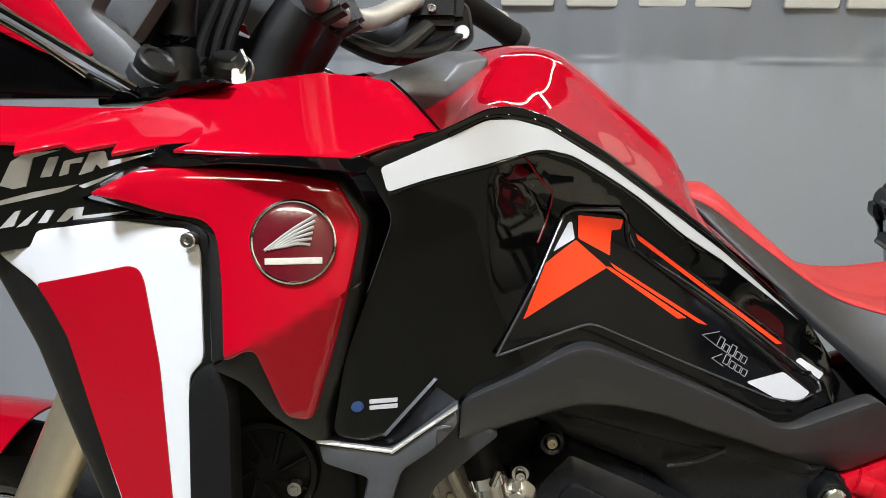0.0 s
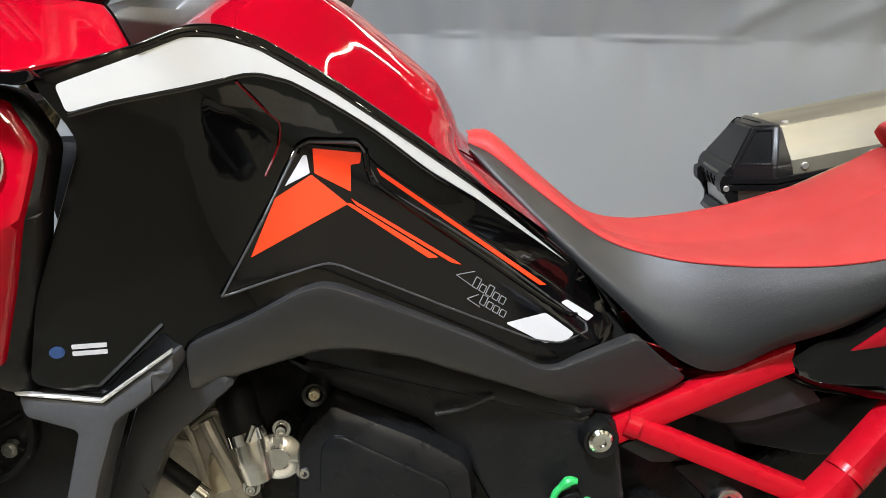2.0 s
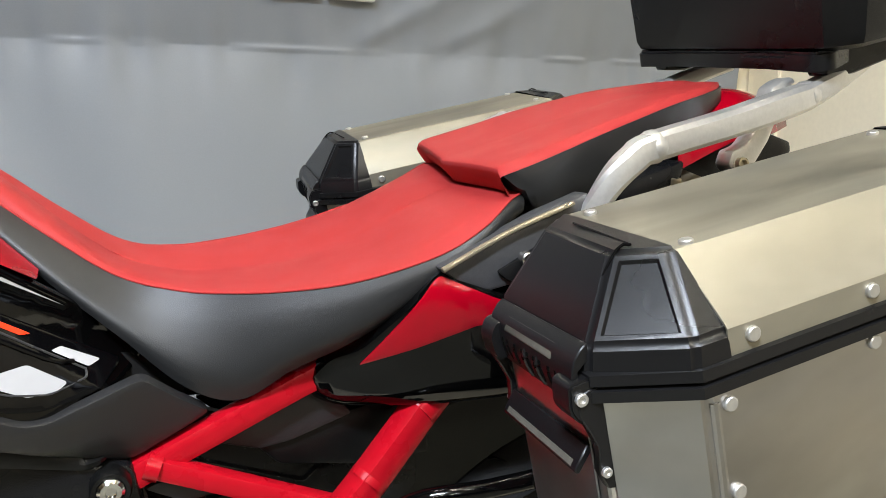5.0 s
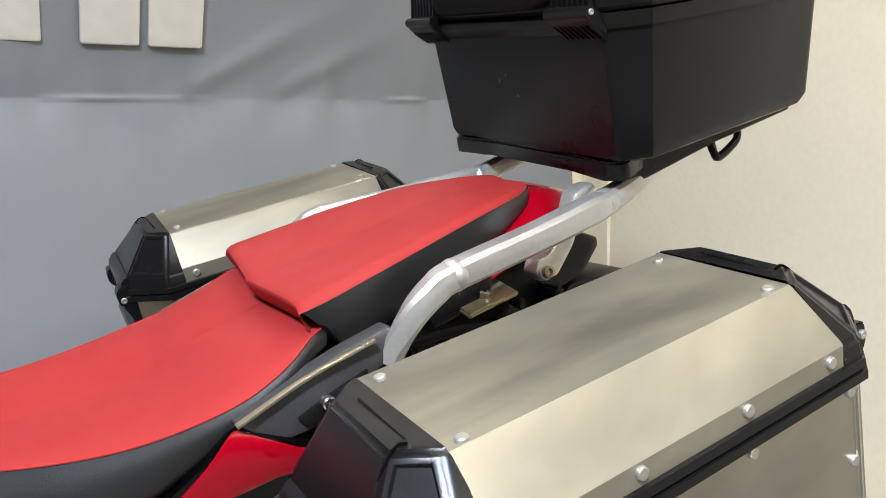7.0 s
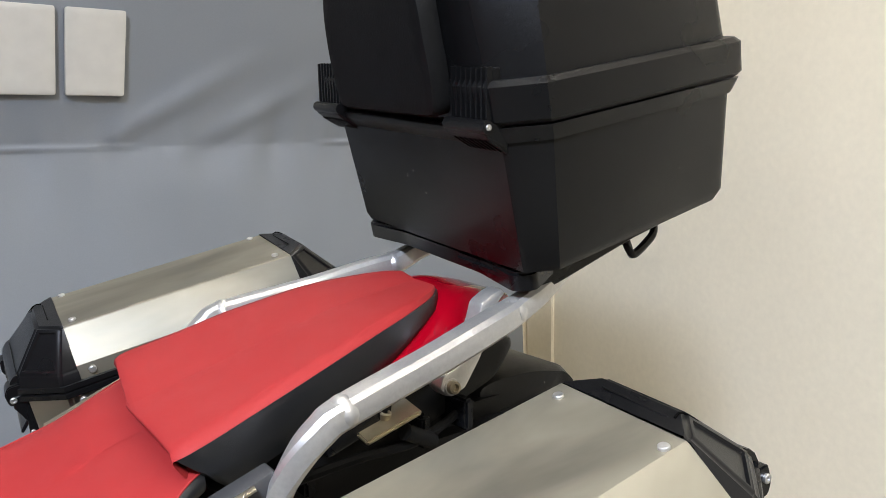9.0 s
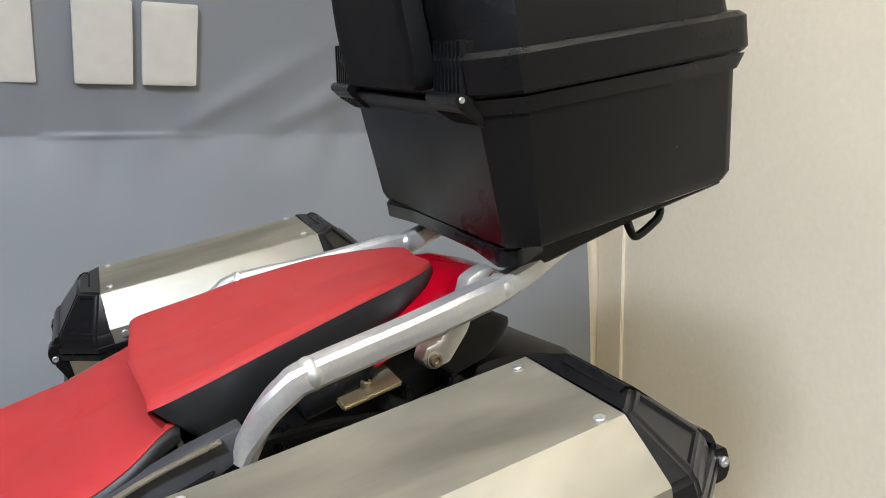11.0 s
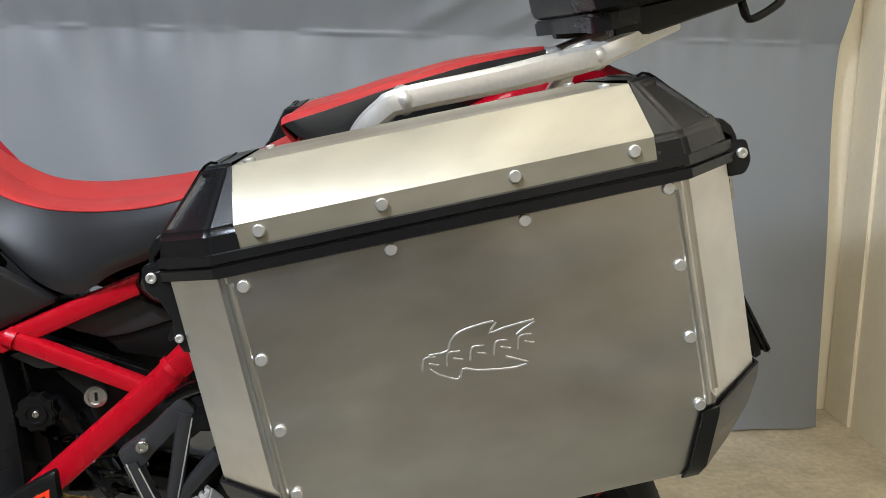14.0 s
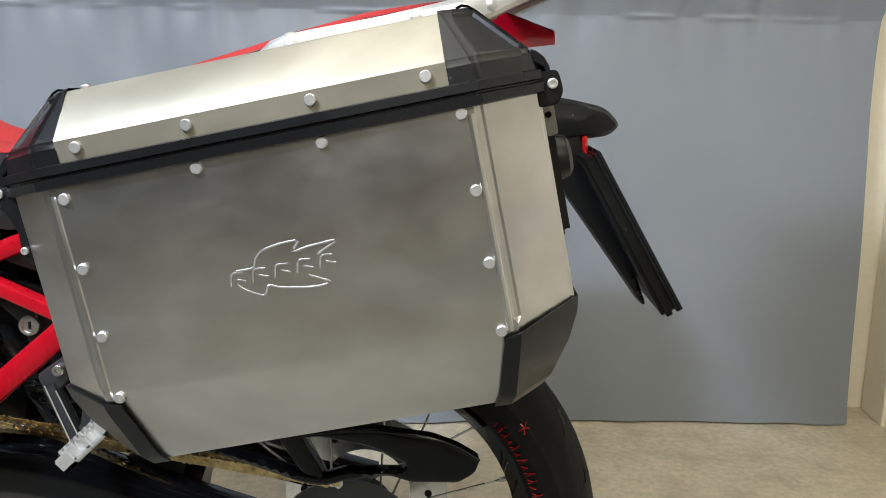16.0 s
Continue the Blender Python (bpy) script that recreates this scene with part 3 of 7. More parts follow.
def side_case(name, m):
    box = thing(name, "brushed aluminium motorcycle side case with black plastic corners", "side case", m, "aluminium side cases")
    # shell: straight walls, then the foot drawn in
    rows = [ring(-0.035, 0.313, -0.085, 0.363, 0.0, 0.038, w) for w in (-0.024, -0.196)]
    rows.append(ring(-0.0345, 0.3125, -0.083, 0.361, 0.0006, 0.0384, -0.2045))
    rows.append(ring(-0.033, 0.311, -0.079, 0.357, 0.0024, 0.0394, -0.2135))
    rows.append(ring(-0.0215, 0.3005, -0.051, 0.330, 0.0150, 0.048, -0.264))
    rows.append(ring(-0.0195, 0.2985, -0.048, 0.326, 0.0180, 0.050, -0.2705))
    rows.append(ring(-0.012, 0.291, -0.040, 0.318, 0.034, 0.060, -0.2735))
    bm = loft_mesh(rows, closed=True, caps=True)
    up = [e for e in bm.edges if abs(e.verts[0].co.z - e.verts[1].co.z) > 0.15]
    bmesh.ops.bevel(bm, geom=up, offset=0.004, segments=3, affect="EDGES", clamp_overlap=True)
    part("shell", bm, ALU, box, "worn brushed aluminium shell", smooth=14)
    # rounded pressing along both upright edges of the face
    for u in (-0.030, 0.306):
        part("edge_bead", tube_mesh([(u, 0.0015, -0.034), (u, 0.0015, -0.206)], 0.0034, 10, flat=1.0), ALU, box)
    # lid sheet: strip, slope, top, and down again
    prof = [(0.0, -0.011), (-0.0005, 0.0075), (0.001, 0.0100), (0.038, 0.0455), (0.041, 0.0475), (0.174, 0.0532), (0.177, 0.0517), (0.2075, 0.0100), (0.208, -0.011)]
    bm = loft_mesh([[(u, v, w) for v, w in prof] for u in (-0.0165, -0.0150, 0.139, 0.2925, 0.294)])
    bmesh.ops.solidify(bm, geom=bm.faces[:], thickness=0.0015)
    part("lid", bm, ALULID, box, "bare aluminium lid with a sloping edge", smooth=25)
    # black band between lid and shell
    rows = []
    for g, w in ((0.0015, -0.0285), (0.004, -0.0275), (0.004, -0.0205), (0.0005, -0.0195), (0.0005, -0.0180), (0.0035, -0.0172), (0.0030, -0.0105), (0.0, -0.0095)):
        rows.append(ring(-0.035 - g, 0.313 + g, -0.085 - g, 0.363 + g, -g, 0.038 - 0.6 * g, w, DEEP + g))
    part("seal_band", loft_mesh(rows, closed=True, caps=True), CAPPLASTIC, box, "black plastic rim")
    for s in (-1, 1):
        cap = part("lid_cap", cap_half(s), CAPPLASTIC, box, "black plastic lid end with recessed panels", smooth=30)
        # top slot
        mid = 0.139 + s * 0.1685
        part("groove", tube_mesh([(mid, 0.070, 0.0506), (mid, 0.138, 0.0550)], 0.0009, 6), RUBBER, cap)
        # thin grooves that outline the flap on the slope
        for pts in ([(0.2135, 0.0150, 0.060), (0.2135, 0.0150, 0.150)], [(0.2135, 0.0150, 0.060), (0.1815, 0.0498, 0.064), (0.1700, 0.0512, 0.064)]):
            part("groove", tube_mesh([(0.139 + s * d, v, w) for d, w, v in pts], 0.0011, 6, 12), GROOVE, cap)
        # latch bracket and its screw
        hx = 0.139 + s * 0.2345
        for v in (0.041, 0.167):
            poly = [(-0.012, 0.010), (0.006, 0.009), (0.008, -0.008), (0.002, -0.018), (-0.014, -0.018)]
            fm = Matrix.Translation((hx, v - 0.004 if v < 0.1 else v + 0.004, -0.022)) @ Matrix.Rotation(radians(90 if v < 0.1 else -90), 4, "X")
            if s < 0:
                fm = fm @ Matrix.Diagonal((-1, 1, 1, 1))
            br = part("latch_bracket", prism(poly, 0.022, fm, 0.0015, 0.004), CAPPLASTIC, box)
            cap_screw(br, (hx, v - 0.0045 if v < 0.1 else v + 0.0045, -0.023), (0, -1 if v < 0.1 else 1, 0), 0.0042, 0.0024, RIVET, "screw")
        # end of the cap: a curved apron with slots, a pale ledge above it, and the latch below
        part("apron", across([(0.2215, 0.0075), (0.2265, 0.0050), (0.2320, -0.0010), (0.2350, -0.0090), (0.2355, -0.0180), (0.2330, -0.0290), (0.2290, -0.0370), (0.2255, -0.0350), (0.2290, -0.0270), (0.2310, -0.0180), (0.2305, -0.0090), (0.2210, -0.0020)], 0.0425, 0.1655, s), CAPPLASTIC, cap, "curved black apron of the lid end", smooth=40)
        for v, wide in ((0.050, 0.0026), (0.0575, 0.0026), (0.065, 0.0026), (0.074, 0.0034), (0.0865, 0.0034), (0.0945, 0.0034), (0.1045, 0.0034), (0.1125, 0.0034), (0.125, 0.0034), (0.1365, 0.0026), (0.144, 0.0026), (0.1515, 0.0026)):
            part("slot", tube_mesh([(0.139 + s * d, v, w) for d, w in ((0.2345, -0.0135), (0.2348, -0.0185), (0.2338, -0.0235), (0.2322, -0.0285))], wide * 0.5, 8, 12), GROOVE, cap, "dark slot")
        for v in (0.0905, 0.1085):
            part("rib", tube_mesh([(0.139 + s * d, v, w) for d, w in ((0.2340, -0.0120), (0.2352, -0.0180), (0.2340, -0.0245), (0.2310, -0.0320))], 0.0022, 8, 12), CAPPLASTIC, cap, "rounded rib")
        part("ledge", across([(0.2290, 0.0025), (0.2352, -0.0068), (0.2345, -0.0085), (0.2280, 0.0000)], 0.070, 0.140, s), GLINTLEDGE, cap, "ledge paled like a ceiling reflection")
        for v0 in (0.036, 0.164) if s < 0 else ():
            part("latch_arm", across([(0.222, -0.018), (0.236, -0.020), (0.237, -0.034), (0.232, -0.046), (0.228, -0.058), (0.230, -0.074), (0.226, -0.086), (0.218, -0.088), (0.214, -0.040)], v0, v0 + 0.008, s), CAPPLASTIC, box, "black latch arm")
            cap_screw(box, (0.139 + s * 0.226, v0 - 0.0005 if v0 < 0.1 else v0 + 0.0085, -0.074), (0, -1 if v0 < 0.1 else 1, 0), 0.0034, 0.002, RIVET, "screw")
        if s < 0:
            latch = part("latch", across([(0.2270, -0.0620), (0.2290, -0.0610), (0.2395, -0.0740), (0.2400, -0.0770), (0.2375, -0.0785), (0.2270, -0.0670)], 0.050, 0.158, s), CAPPLASTIC, box, "black plastic latch bar")
            part("latch_edge", across([(0.2372, -0.0705), (0.2400, -0.0742), (0.2396, -0.0746), (0.2368, -0.0712)], 0.056, 0.152, s), GLINTLEDGE, latch, "pale strip along the edge")
            part("front_panel", block((-0.0870, 0.052, -0.196), (-0.0856, 0.156, -0.030), 0.0005), ALU, box, "bare aluminium end panel")
        if s > 0:
            hook = part("hook_plate", block((0.360, 0.060, -0.064), (0.3740, 0.063, -0.028), 0.001), STEEL, box, "bare aluminium hook plate")
            part("hole", turned([(0.0, 0.0018), (0.0028, 0.0018), (0.0028, -0.001)], frame_of((0.368, 0.060, -0.047), (0, -1, 0)), 12), RUBBER, hook)
            part("lock_plate", block((0.358, 0.060, -0.150), (0.371, 0.150, -0.060), 0.005), CAPPLASTIC, box, "black plastic lock plate")
            part("lock_knob", turned([(0.0, 0.016), (0.013, 0.0155), (0.0185, 0.012), (0.020, 0.006), (0.020, 0.0), (0.016, -0.002)], frame_of((0.370, 0.105, -0.087), (1, 0, 0)), 24), CAPPLASTIC, box, "round black lock knob")
        # lower corner guards
        for face in (0, 1):
            def fv(v):
                return v if face == 0 else DEEP - v
            rows = []
            for w, e, c, ve, vc in ((-0.209, 0.1745, 0.2265, -0.003, 0.036), (-0.216, 0.1735, 0.2240, -0.002, 0.037), (-0.234, 0.1690, 0.2130, 0.0025, 0.039), (-0.264, 0.1615, 0.1935, 0.010, 0.045), (-0.2735, 0.1560, 0.1840, 0.0165, 0.050)):
                rise = 0.012 if w > -0.21 else (0.006 if w > -0.22 else 0)
                rows.append([(0.139 + s * (e - 0.014), fv(ve), w - rise * 0.2), (0.139 + s * e, fv(ve), w), (0.139 + s * c, fv(vc), w + rise), (0.139 + s * c, fv(vc + 0.045), w + rise)])
            bm = loft_mesh(rows)
            bmesh.ops.solidify(bm, geom=bm.faces[:], thickness=0.002)
            part("corner_guard", bm, CAPPLASTIC, box, "black plastic corner guard")

    def rivet(u, v, w, nrm):
        bm = turned([(0.0, 0.0026), (0.0040, 0.0026), (0.0047, 0.0019), (0.0049, 0.0), (0.0049, -0.001)], frame_of((u, v, w), nrm), 16)
        return part("rivet", bm, RIVET, box)
    for v, n in ((0.0, -1), (DEEP, 1)):
        for u in (0.0, 0.0901, 0.1886, 0.2779):
            rivet(u, v - 0.0005 if n < 0 else v + 0.0005, 0.0, (0, n, 0))
        for u, w in ((-0.0205, -0.0375), (0.0895, -0.0335), (0.190, -0.0330), (0.2989, -0.0321), (-0.0214, -0.0946), (-0.0213, -0.152), (-0.0213, -0.2051), (0.2992, -0.0915), (0.2990, -0.149), (0.2988, -0.2049)):
            rivet(u, v, w, (0, n, 0))
    for u in (-0.003, 0.2765):
        for v in (0.0467, 0.1595):
            rivet(u, v, 0.0475 + (v - 0.041) * 0.044, (0, -0.044, 1))
    # raised outline emblem, drawn as plain strokes
    def stroke(pts, r=0.0011):
        return tube_mesh([(a, 0.0003, b) for a, b in pts], r, 6, len(pts) * 4)
    wing = join(stroke([(0.100, -0.1190), (0.114, -0.1187), (0.118, -0.1120), (0.128, -0.1055), (0.154, -0.1035), (0.148, -0.1115), (0.160, -0.1100)]),
                stroke([(0.160, -0.1100), (0.184, -0.1090), (0.172, -0.1150), (0.168, -0.1175)]),
                stroke([(0.099, -0.1300), (0.104, -0.1350), (0.118, -0.1420), (0.1235, -0.1350), (0.134, -0.1385), (0.160, -0.1425), (0.1725, -0.1410), (0.166, -0.1370), (0.157, -0.1325)]))
    for k in range(5):
        u, w = 0.098 + 0.0185 * k, -0.1285 + 0.0004 * k
        wing = join(wing, stroke([(u - 0.005, w - 0.002), (u - 0.002, w + 0.0075), (u + 0.007, w + 0.0075)], 0.0009), stroke([(u + 0.001, w + 0.003), (u + 0.008, w + 0.0005)], 0.0009))
    part("emblem", wing, RIVET, box, "pressed outline emblem")
    return box


side_case("side_case", CASE)
# its twin beyond the motorcycle, mirrored in the leaning centre plane and hung a little higher
far_m = Matrix([[(1.0 if i == j else 0.0) - 2 * CN[i] * CN[j] for j in range(3)] for i in range(3)]) @ CASE.to_3x3()
far_m = Matrix.Translation(Vector((0.718, 1.067, 0.945)) - far_m @ Vector((0.0, 0.2105, 0.0))) @ far_m.to_4x4()
near = bpy.data.objects["side_case"]
far = copy_thing(near, far_m)

# ---- top case ----
TX = Vector((0.9700, -0.0730, 0.2350)).normalized()
TY = Vector((0.085, 0.992, 0.098))
TY = (TY - TX * TX.dot(TY)).normalized()
TZ = TX.cross(TY)
TOP = Matrix(((TX.x, TY.x, TZ.x, 1.019), (TX.y, TY.y, TZ.y, 0.586), (TX.z, TY.z, TZ.z, 1.1015), (0, 0, 0, 1)))


def box_ring(u0, u1, v0, v1, w, c, k=0.0, r=0.014):
    """Plan of the top case: broad chamfers in front, tight corners behind; k drops the level towards the rear."""
    pts = [(u0 + c, v0), (u1 - r, v0), (u1 - 0.3 * r, v0 + 0.3 * r), (u1, v0 + r), (u1, v1 - r), (u1 - 0.3 * r, v1 - 0.3 * r), (u1 - r, v1), (u0 + c, v1), (u0 + 0.12 * c, v1 - 0.8 * c), (u0, v1 - c), (u0, v0 + c), (u0 + 0.12 * c, v0 + 0.8 * c)]
    return [(u, v, w - k * (u - 0.03)) for u, v in pts]


K = 0.058
top_case = thing("top_case", "large black plastic motorcycle top case with backrest pad", "top case", TOP)
rows = [box_ring(0.012, 0.256, -0.004, 0.332, -0.012, 0.022), box_ring(0.0, 0.270, -0.016, 0.344, -0.006, 0.025), box_ring(-0.003, 0.276, -0.020, 0.348, 0.003, 0.026), box_ring(-0.009, 0.281, -0.030, 0.358, 0.132, 0.034, K), box_ring(-0.009, 0.281, -0.030, 0.358, 0.140, 0.034, K)]
part("tub", loft_mesh(rows, closed=True, caps=True), BOXPLASTIC, top_case, "black grained plastic tub", smooth=28)
rows = [box_ring(-0.011, 0.283, -0.032, 0.360, 0.126, 0.034, K), box_ring(-0.016, 0.289, -0.036, 0.364, 0.138, 0.036, K), box_ring(-0.017, 0.290, -0.037, 0.365, 0.141, 0.036, K)]
part("tub_rim", loft_mesh(rows, closed=True, caps=True), BOXPLASTIC, top_case, smooth=28)
rows = [box_ring(-0.016, 0.289, -0.036, 0.364, 0.143, 0.036, K), box_ring(-0.019, 0.293, -0.039, 0.367, 0.147, 0.036, K), box_ring(-0.019, 0.293, -0.039, 0.367, 0.178, 0.036, K), box_ring(-0.015, 0.288, -0.035, 0.363, 0.183, 0.036, K), box_ring(-0.013, 0.285, -0.033, 0.361, 0.1835, 0.036, K),
        box_ring(-0.011, 0.279, -0.028, 0.356, 0.181, 0.038, K), box_ring(-0.010, 0.273, -0.018, 0.346, 0.285, 0.044, K), box_ring(-0.002, 0.262, -0.002, 0.330, 0.338, 0.046, K), box_ring(0.022, 0.222, 0.038, 0.290, 0.356, 0.05, K)]
part("lid", loft_mesh(rows, closed=True, caps=True), BOXPLASTIC, top_case, "black plastic lid with a broad rim", smooth=28)
# backrest pad on the front of the lid
pad = [(0.062, 0.153), (0.262, 0.153), (0.266, 0.20), (0.262, 0.26), (0.246, 0.312), (0.215, 0.33), (0.118, 0.33), (0.084, 0.312), (0.062, 0.26), (0.057, 0.20)]
part("backrest", panel_mesh(pad, lambda v, w, d: (-0.040 + d + 0.25 * max(0, w - 0.22) ** 1.5, v, w), 0.022, 0.009, 0.012, 0.014), RUBBER, top_case, "smooth black backrest pad")
def uw_slab(profile, v0, v1, bevel=0.001):
    bm = loft_mesh([[(u, v, w) for u, w in profile] for v in (v0, v1)], closed=True, caps=True)
    bmesh.ops.recalc_face_normals(bm, faces=bm.faces[:])
    if bevel:
        bmesh.ops.bevel(bm, geom=[e for e in bm.edges if len(e.link_faces) == 2 and e.calc_face_angle(0) > 0.5], offset=bevel, segments=1, affect="EDGES", clamp_overlap=True)
    return bm


part("hinge_shelf", uw_slab([(0.010, 0.112), (-0.003, 0.117), (-0.021, 0.136), (-0.021, 0.143), (0.010, 0.146)], 0.040, 0.305, 0.0015), BOXPLASTIC, top_case, "black ledge under the lid")
for v0 in (-0.003, 0.287):
    hinge = part("hinge", uw_slab([(-0.006, 0.119), (-0.029, 0.139), (-0.031, 0.146), (-0.026, 0.150), (-0.006, 0.150)], v0, v0 + 0.062, 0.002), BOXPLASTIC, top_case, "ribbed black hinge")
    part("barrel", tube_mesh([(-0.0265, v0 - 0.001, 0.1475), (-0.0265, v0 + 0.063, 0.1475)], 0.0062, 12), BOXPLASTIC, hinge)
    part("hinge_back", uw_slab([(-0.002, 0.151), (-0.012, 0.151), (-0.012, 0.196), (-0.002, 0.196)], v0 + 0.002, v0 + 0.060), BOXPLASTIC, hinge)
    for k in range(8):
        v = v0 + 0.0025 + 0.0078 * k
        part("rib", uw_slab([(-0.0245, 0.152), (-0.0235, 0.158), (-0.0160, 0.198), (-0.0100, 0.198), (-0.0110, 0.152)], v, v + 0.0024, 0), BOXPLASTIC, hinge)
        part("rib", uw_slab([(-0.006, 0.1165), (-0.0245, 0.1330), (-0.0235, 0.1360), (-0.006, 0.1200)], v, v + 0.0022, 0), BOXPLASTIC, hinge)
    cap_screw(hinge, (-0.0265, v0 - 0.001 if v0 < 0.1 else v0 + 0.063, 0.1475), (0, -1 if v0 < 0.1 else 1, 0), 0.0030, 0.0015, RIVET, "hinge_pin")

# ---- rack plate that carries the top case ----
rack = thing("rack_plate", "black plastic rack plate clamped on the grab rails", "luggage rack", TOP @ Matrix.Translation((0, 0, -0.009)))
plate = [(-0.004, 0.025), (0.012, 0.008), (0.06, 0.030), (0.20, 0.040), (0.30, 0.10), (0.30, 0.245), (0.20, 0.305), (0.06, 0.315), (0.012, 0.337), (-0.004, 0.32), (0.006, 0.25), (0.006, 0.095)]
part("plate", prism(plate, 0.020, Matrix.Translation((0, 0, -0.001)), 0.003, 0.008), CAPPLASTIC, rack)
part("side_bar", uw_slab([(0.020, -0.030), (0.050, -0.036), (0.170, -0.024), (0.300, -0.018), (0.300, -0.004), (0.020, -0.004)], 0.026, 0.052, 0.002), CAPPLASTIC, rack)
part("side_bar", uw_slab([(0.020, -0.030), (0.050, -0.036), (0.170, -0.024), (0.300, -0.018), (0.300, -0.004), (0.020, -0.004)], 0.293, 0.319, 0.002), CAPPLASTIC, rack)
part("lip", block((-0.001, 0.030, -0.016), (0.016, 0.130, -0.003), 0.004), CAPPLASTIC, rack)
part("handle", tube_mesh([(0.168, 0.040, -0.010), (0.170, 0.032, -0.038), (0.176, 0.031, -0.045), (0.200, 0.033, -0.039), (0.215, 0.035, -0.030), (0.222, 0.042, -0.006)], 0.0044, 10, 40, corner=3), CAPPLASTIC, rack, "black loop handle")

# ---- the motorcycle ----
bike = thing("motorcycle", "red, white and black adventure motorcycle with a red seat", "motorcycle", Matrix.Translation((0.35, yc(0.35), 0)))
bike_inv = bike.matrix_world.inverted()


def bpart(name, bm, mat, label="", smooth=35, parent=None):
    """A part of the motorcycle, given in the room's axes."""
    bm.transform(bike_inv)
    return part(name, bm, mat, parent or bike, label, smooth)


def body(stations, n=60, m=14):
    """Rows across the motorcycle, from the open side's edge over the middle to the other side, through stations of x and (dy, z)."""
    k = len(stations[0][1])
    cols = []
    for j in range(k):
        cols.append(smooth_line([(x, dy[j][0], dy[j][1]) for x, dy in stations], n))
    rows = []
    for i in range(n):
        half = smooth_line([cols[j][i] for j in range(k)], m)
        near = [(p[0], yc(p[0]) + p[1], p[2]) for p in half]
        rows.append(near + [tuple(mirror(p)) for p in reversed(near[:-1])])
    return rows


# rider's seat: seam between red top and black flank
SEAT = [  # x, half width at the seam, z of seam, z of middle, half width at foot, z of foot
    (0.234, 0.034, 0.977, 0.992, 0.050, 0.968),
    (0.257, 0.043, 0.9655, 0.992, 0.072, 0.940),
    (0.307, 0.056, 0.9270, 0.9505, 0.098, 0.890),
    (0.359, 0.070, 0.8910, 0.9105, 0.114, 0.842),
    (0.408, 0.090, 0.8780, 0.8970, 0.124, 0.796),
    (0.452, 0.109, 0.8760, 0.8965, 0.128, 0.781),
    (0.497, 0.126, 0.8782, 0.9005, 0.138, 0.807),
    (0.541, 0.140, 0.8840, 0.9090, 0.146, 0.826),
    (0.585, 0.149, 0.8948, 0.9255, 0.150, 0.850),
    (0.631, 0.152, 0.9100, 0.9500, 0.152, 0.880),
    (0.668, 0.150, 0.9310, 0.9680, 0.150, 0.906),
    (0.697, 0.139, 0.9520, 0.9700, 0.140, 0.926),
    (0.714, 0.130, 0.9580, 0.9700, 0.132, 0.934),
]
SEAT = [(x, hw, zs, zs + max(0.15 * (zc - zs), (zc - zs - 0.17 * hw) / 0.88), hf, zf) for x, hw, zs, zc, hf, zf in SEAT]
top_rows = body([(x, [(-hw, zs), (-hw * 0.93, zs + (zc - zs) * 0.45), (-hw * 0.62, zs + (zc - zs) * 0.86), (0, zc)]) for x, hw, zs, zc, hf, zf in SEAT])
bpart("rider_seat", loft_mesh(top_rows), SEATRED, "red vinyl seat top with fine grain", 60)


def flank(sign):
    lines = []
    for pick in ("seam", "mid", "mid2", "foot"):
        pts = []
        for x, hw, zs, zc, hf, zf in SEAT:
            f = {"seam": 0, "mid": 0.33, "mid2": 0.75, "foot": 1}[pick]
            dy = -(hw + (hf - hw) * f + {"seam": 0, "mid": 0.004, "mid2": 0.001, "foot": -0.012}[pick])
            p = (x, yc(x) + dy, zs + (zf - zs) * f)
            pts.append(p if sign < 0 else tuple(mirror(p)))
        lines.append(smooth_line(pts, 60))
    return loft_mesh([smooth_line([l[i] for l in lines], 14) for i in range(60)])


for s in (-1, 1):
    bpart("seat_flank", flank(s), SEATBLACK, "black vinyl seat side", 60)
    pts = [(x, yc(x) - hw - 0.0005, zs) for x, hw, zs, zc, hf, zf in SEAT]
    pts = pts if s < 0 else [tuple(mirror(p)) for p in pts]
    bpart("seat_seam", tube_mesh(pts, 0.0011, 6, 70), SEATRED, "red stitched seam")

# passenger seat: a wedge that rises to the rack
PIL = [  # x, half width at the edge, z of edge, z of middle, half width at foot, z of foot
    (0.689, 0.137, 0.9735, 0.984, 0.128, 0.950),
    (0.697, 0.140, 0.9770, 0.988, 0.132, 0.940),
    (0.722, 0.138, 0.9850, 0.996, 0.130, 0.938),
    (0.765, 0.132, 0.9995, 1.010, 0.122, 0.946),
    (0.800, 0.128, 1.0120, 1.022, 0.118, 0.956),
    (0.837, 0.1205, 1.0236, 1.0335, 0.110, 0.967),
    (0.892, 0.1075, 1.0400, 1.050, 0.097, 0.985),
    (0.938, 0.092, 1.0508, 1.060, 0.082, 1.004),
    (0.980, 0.072, 1.0600, 1.068, 0.062, 1.026),
    (0.998, 0.056, 1.0645, 1.071, 0.048, 1.036),
]
stations = [(x, [(-hw, zs), (-hw * 0.985, zs + (zc - zs) * 0.48), (-hw * 0.93, zs + (zc - zs) * 0.72), (-hw * 0.6, zs + (zc - zs) * 0.92), (0, zc)]) for x, hw, zs, zc, hf, zf in PIL]
rows = body(stations)
first = rows[0]
lip = []
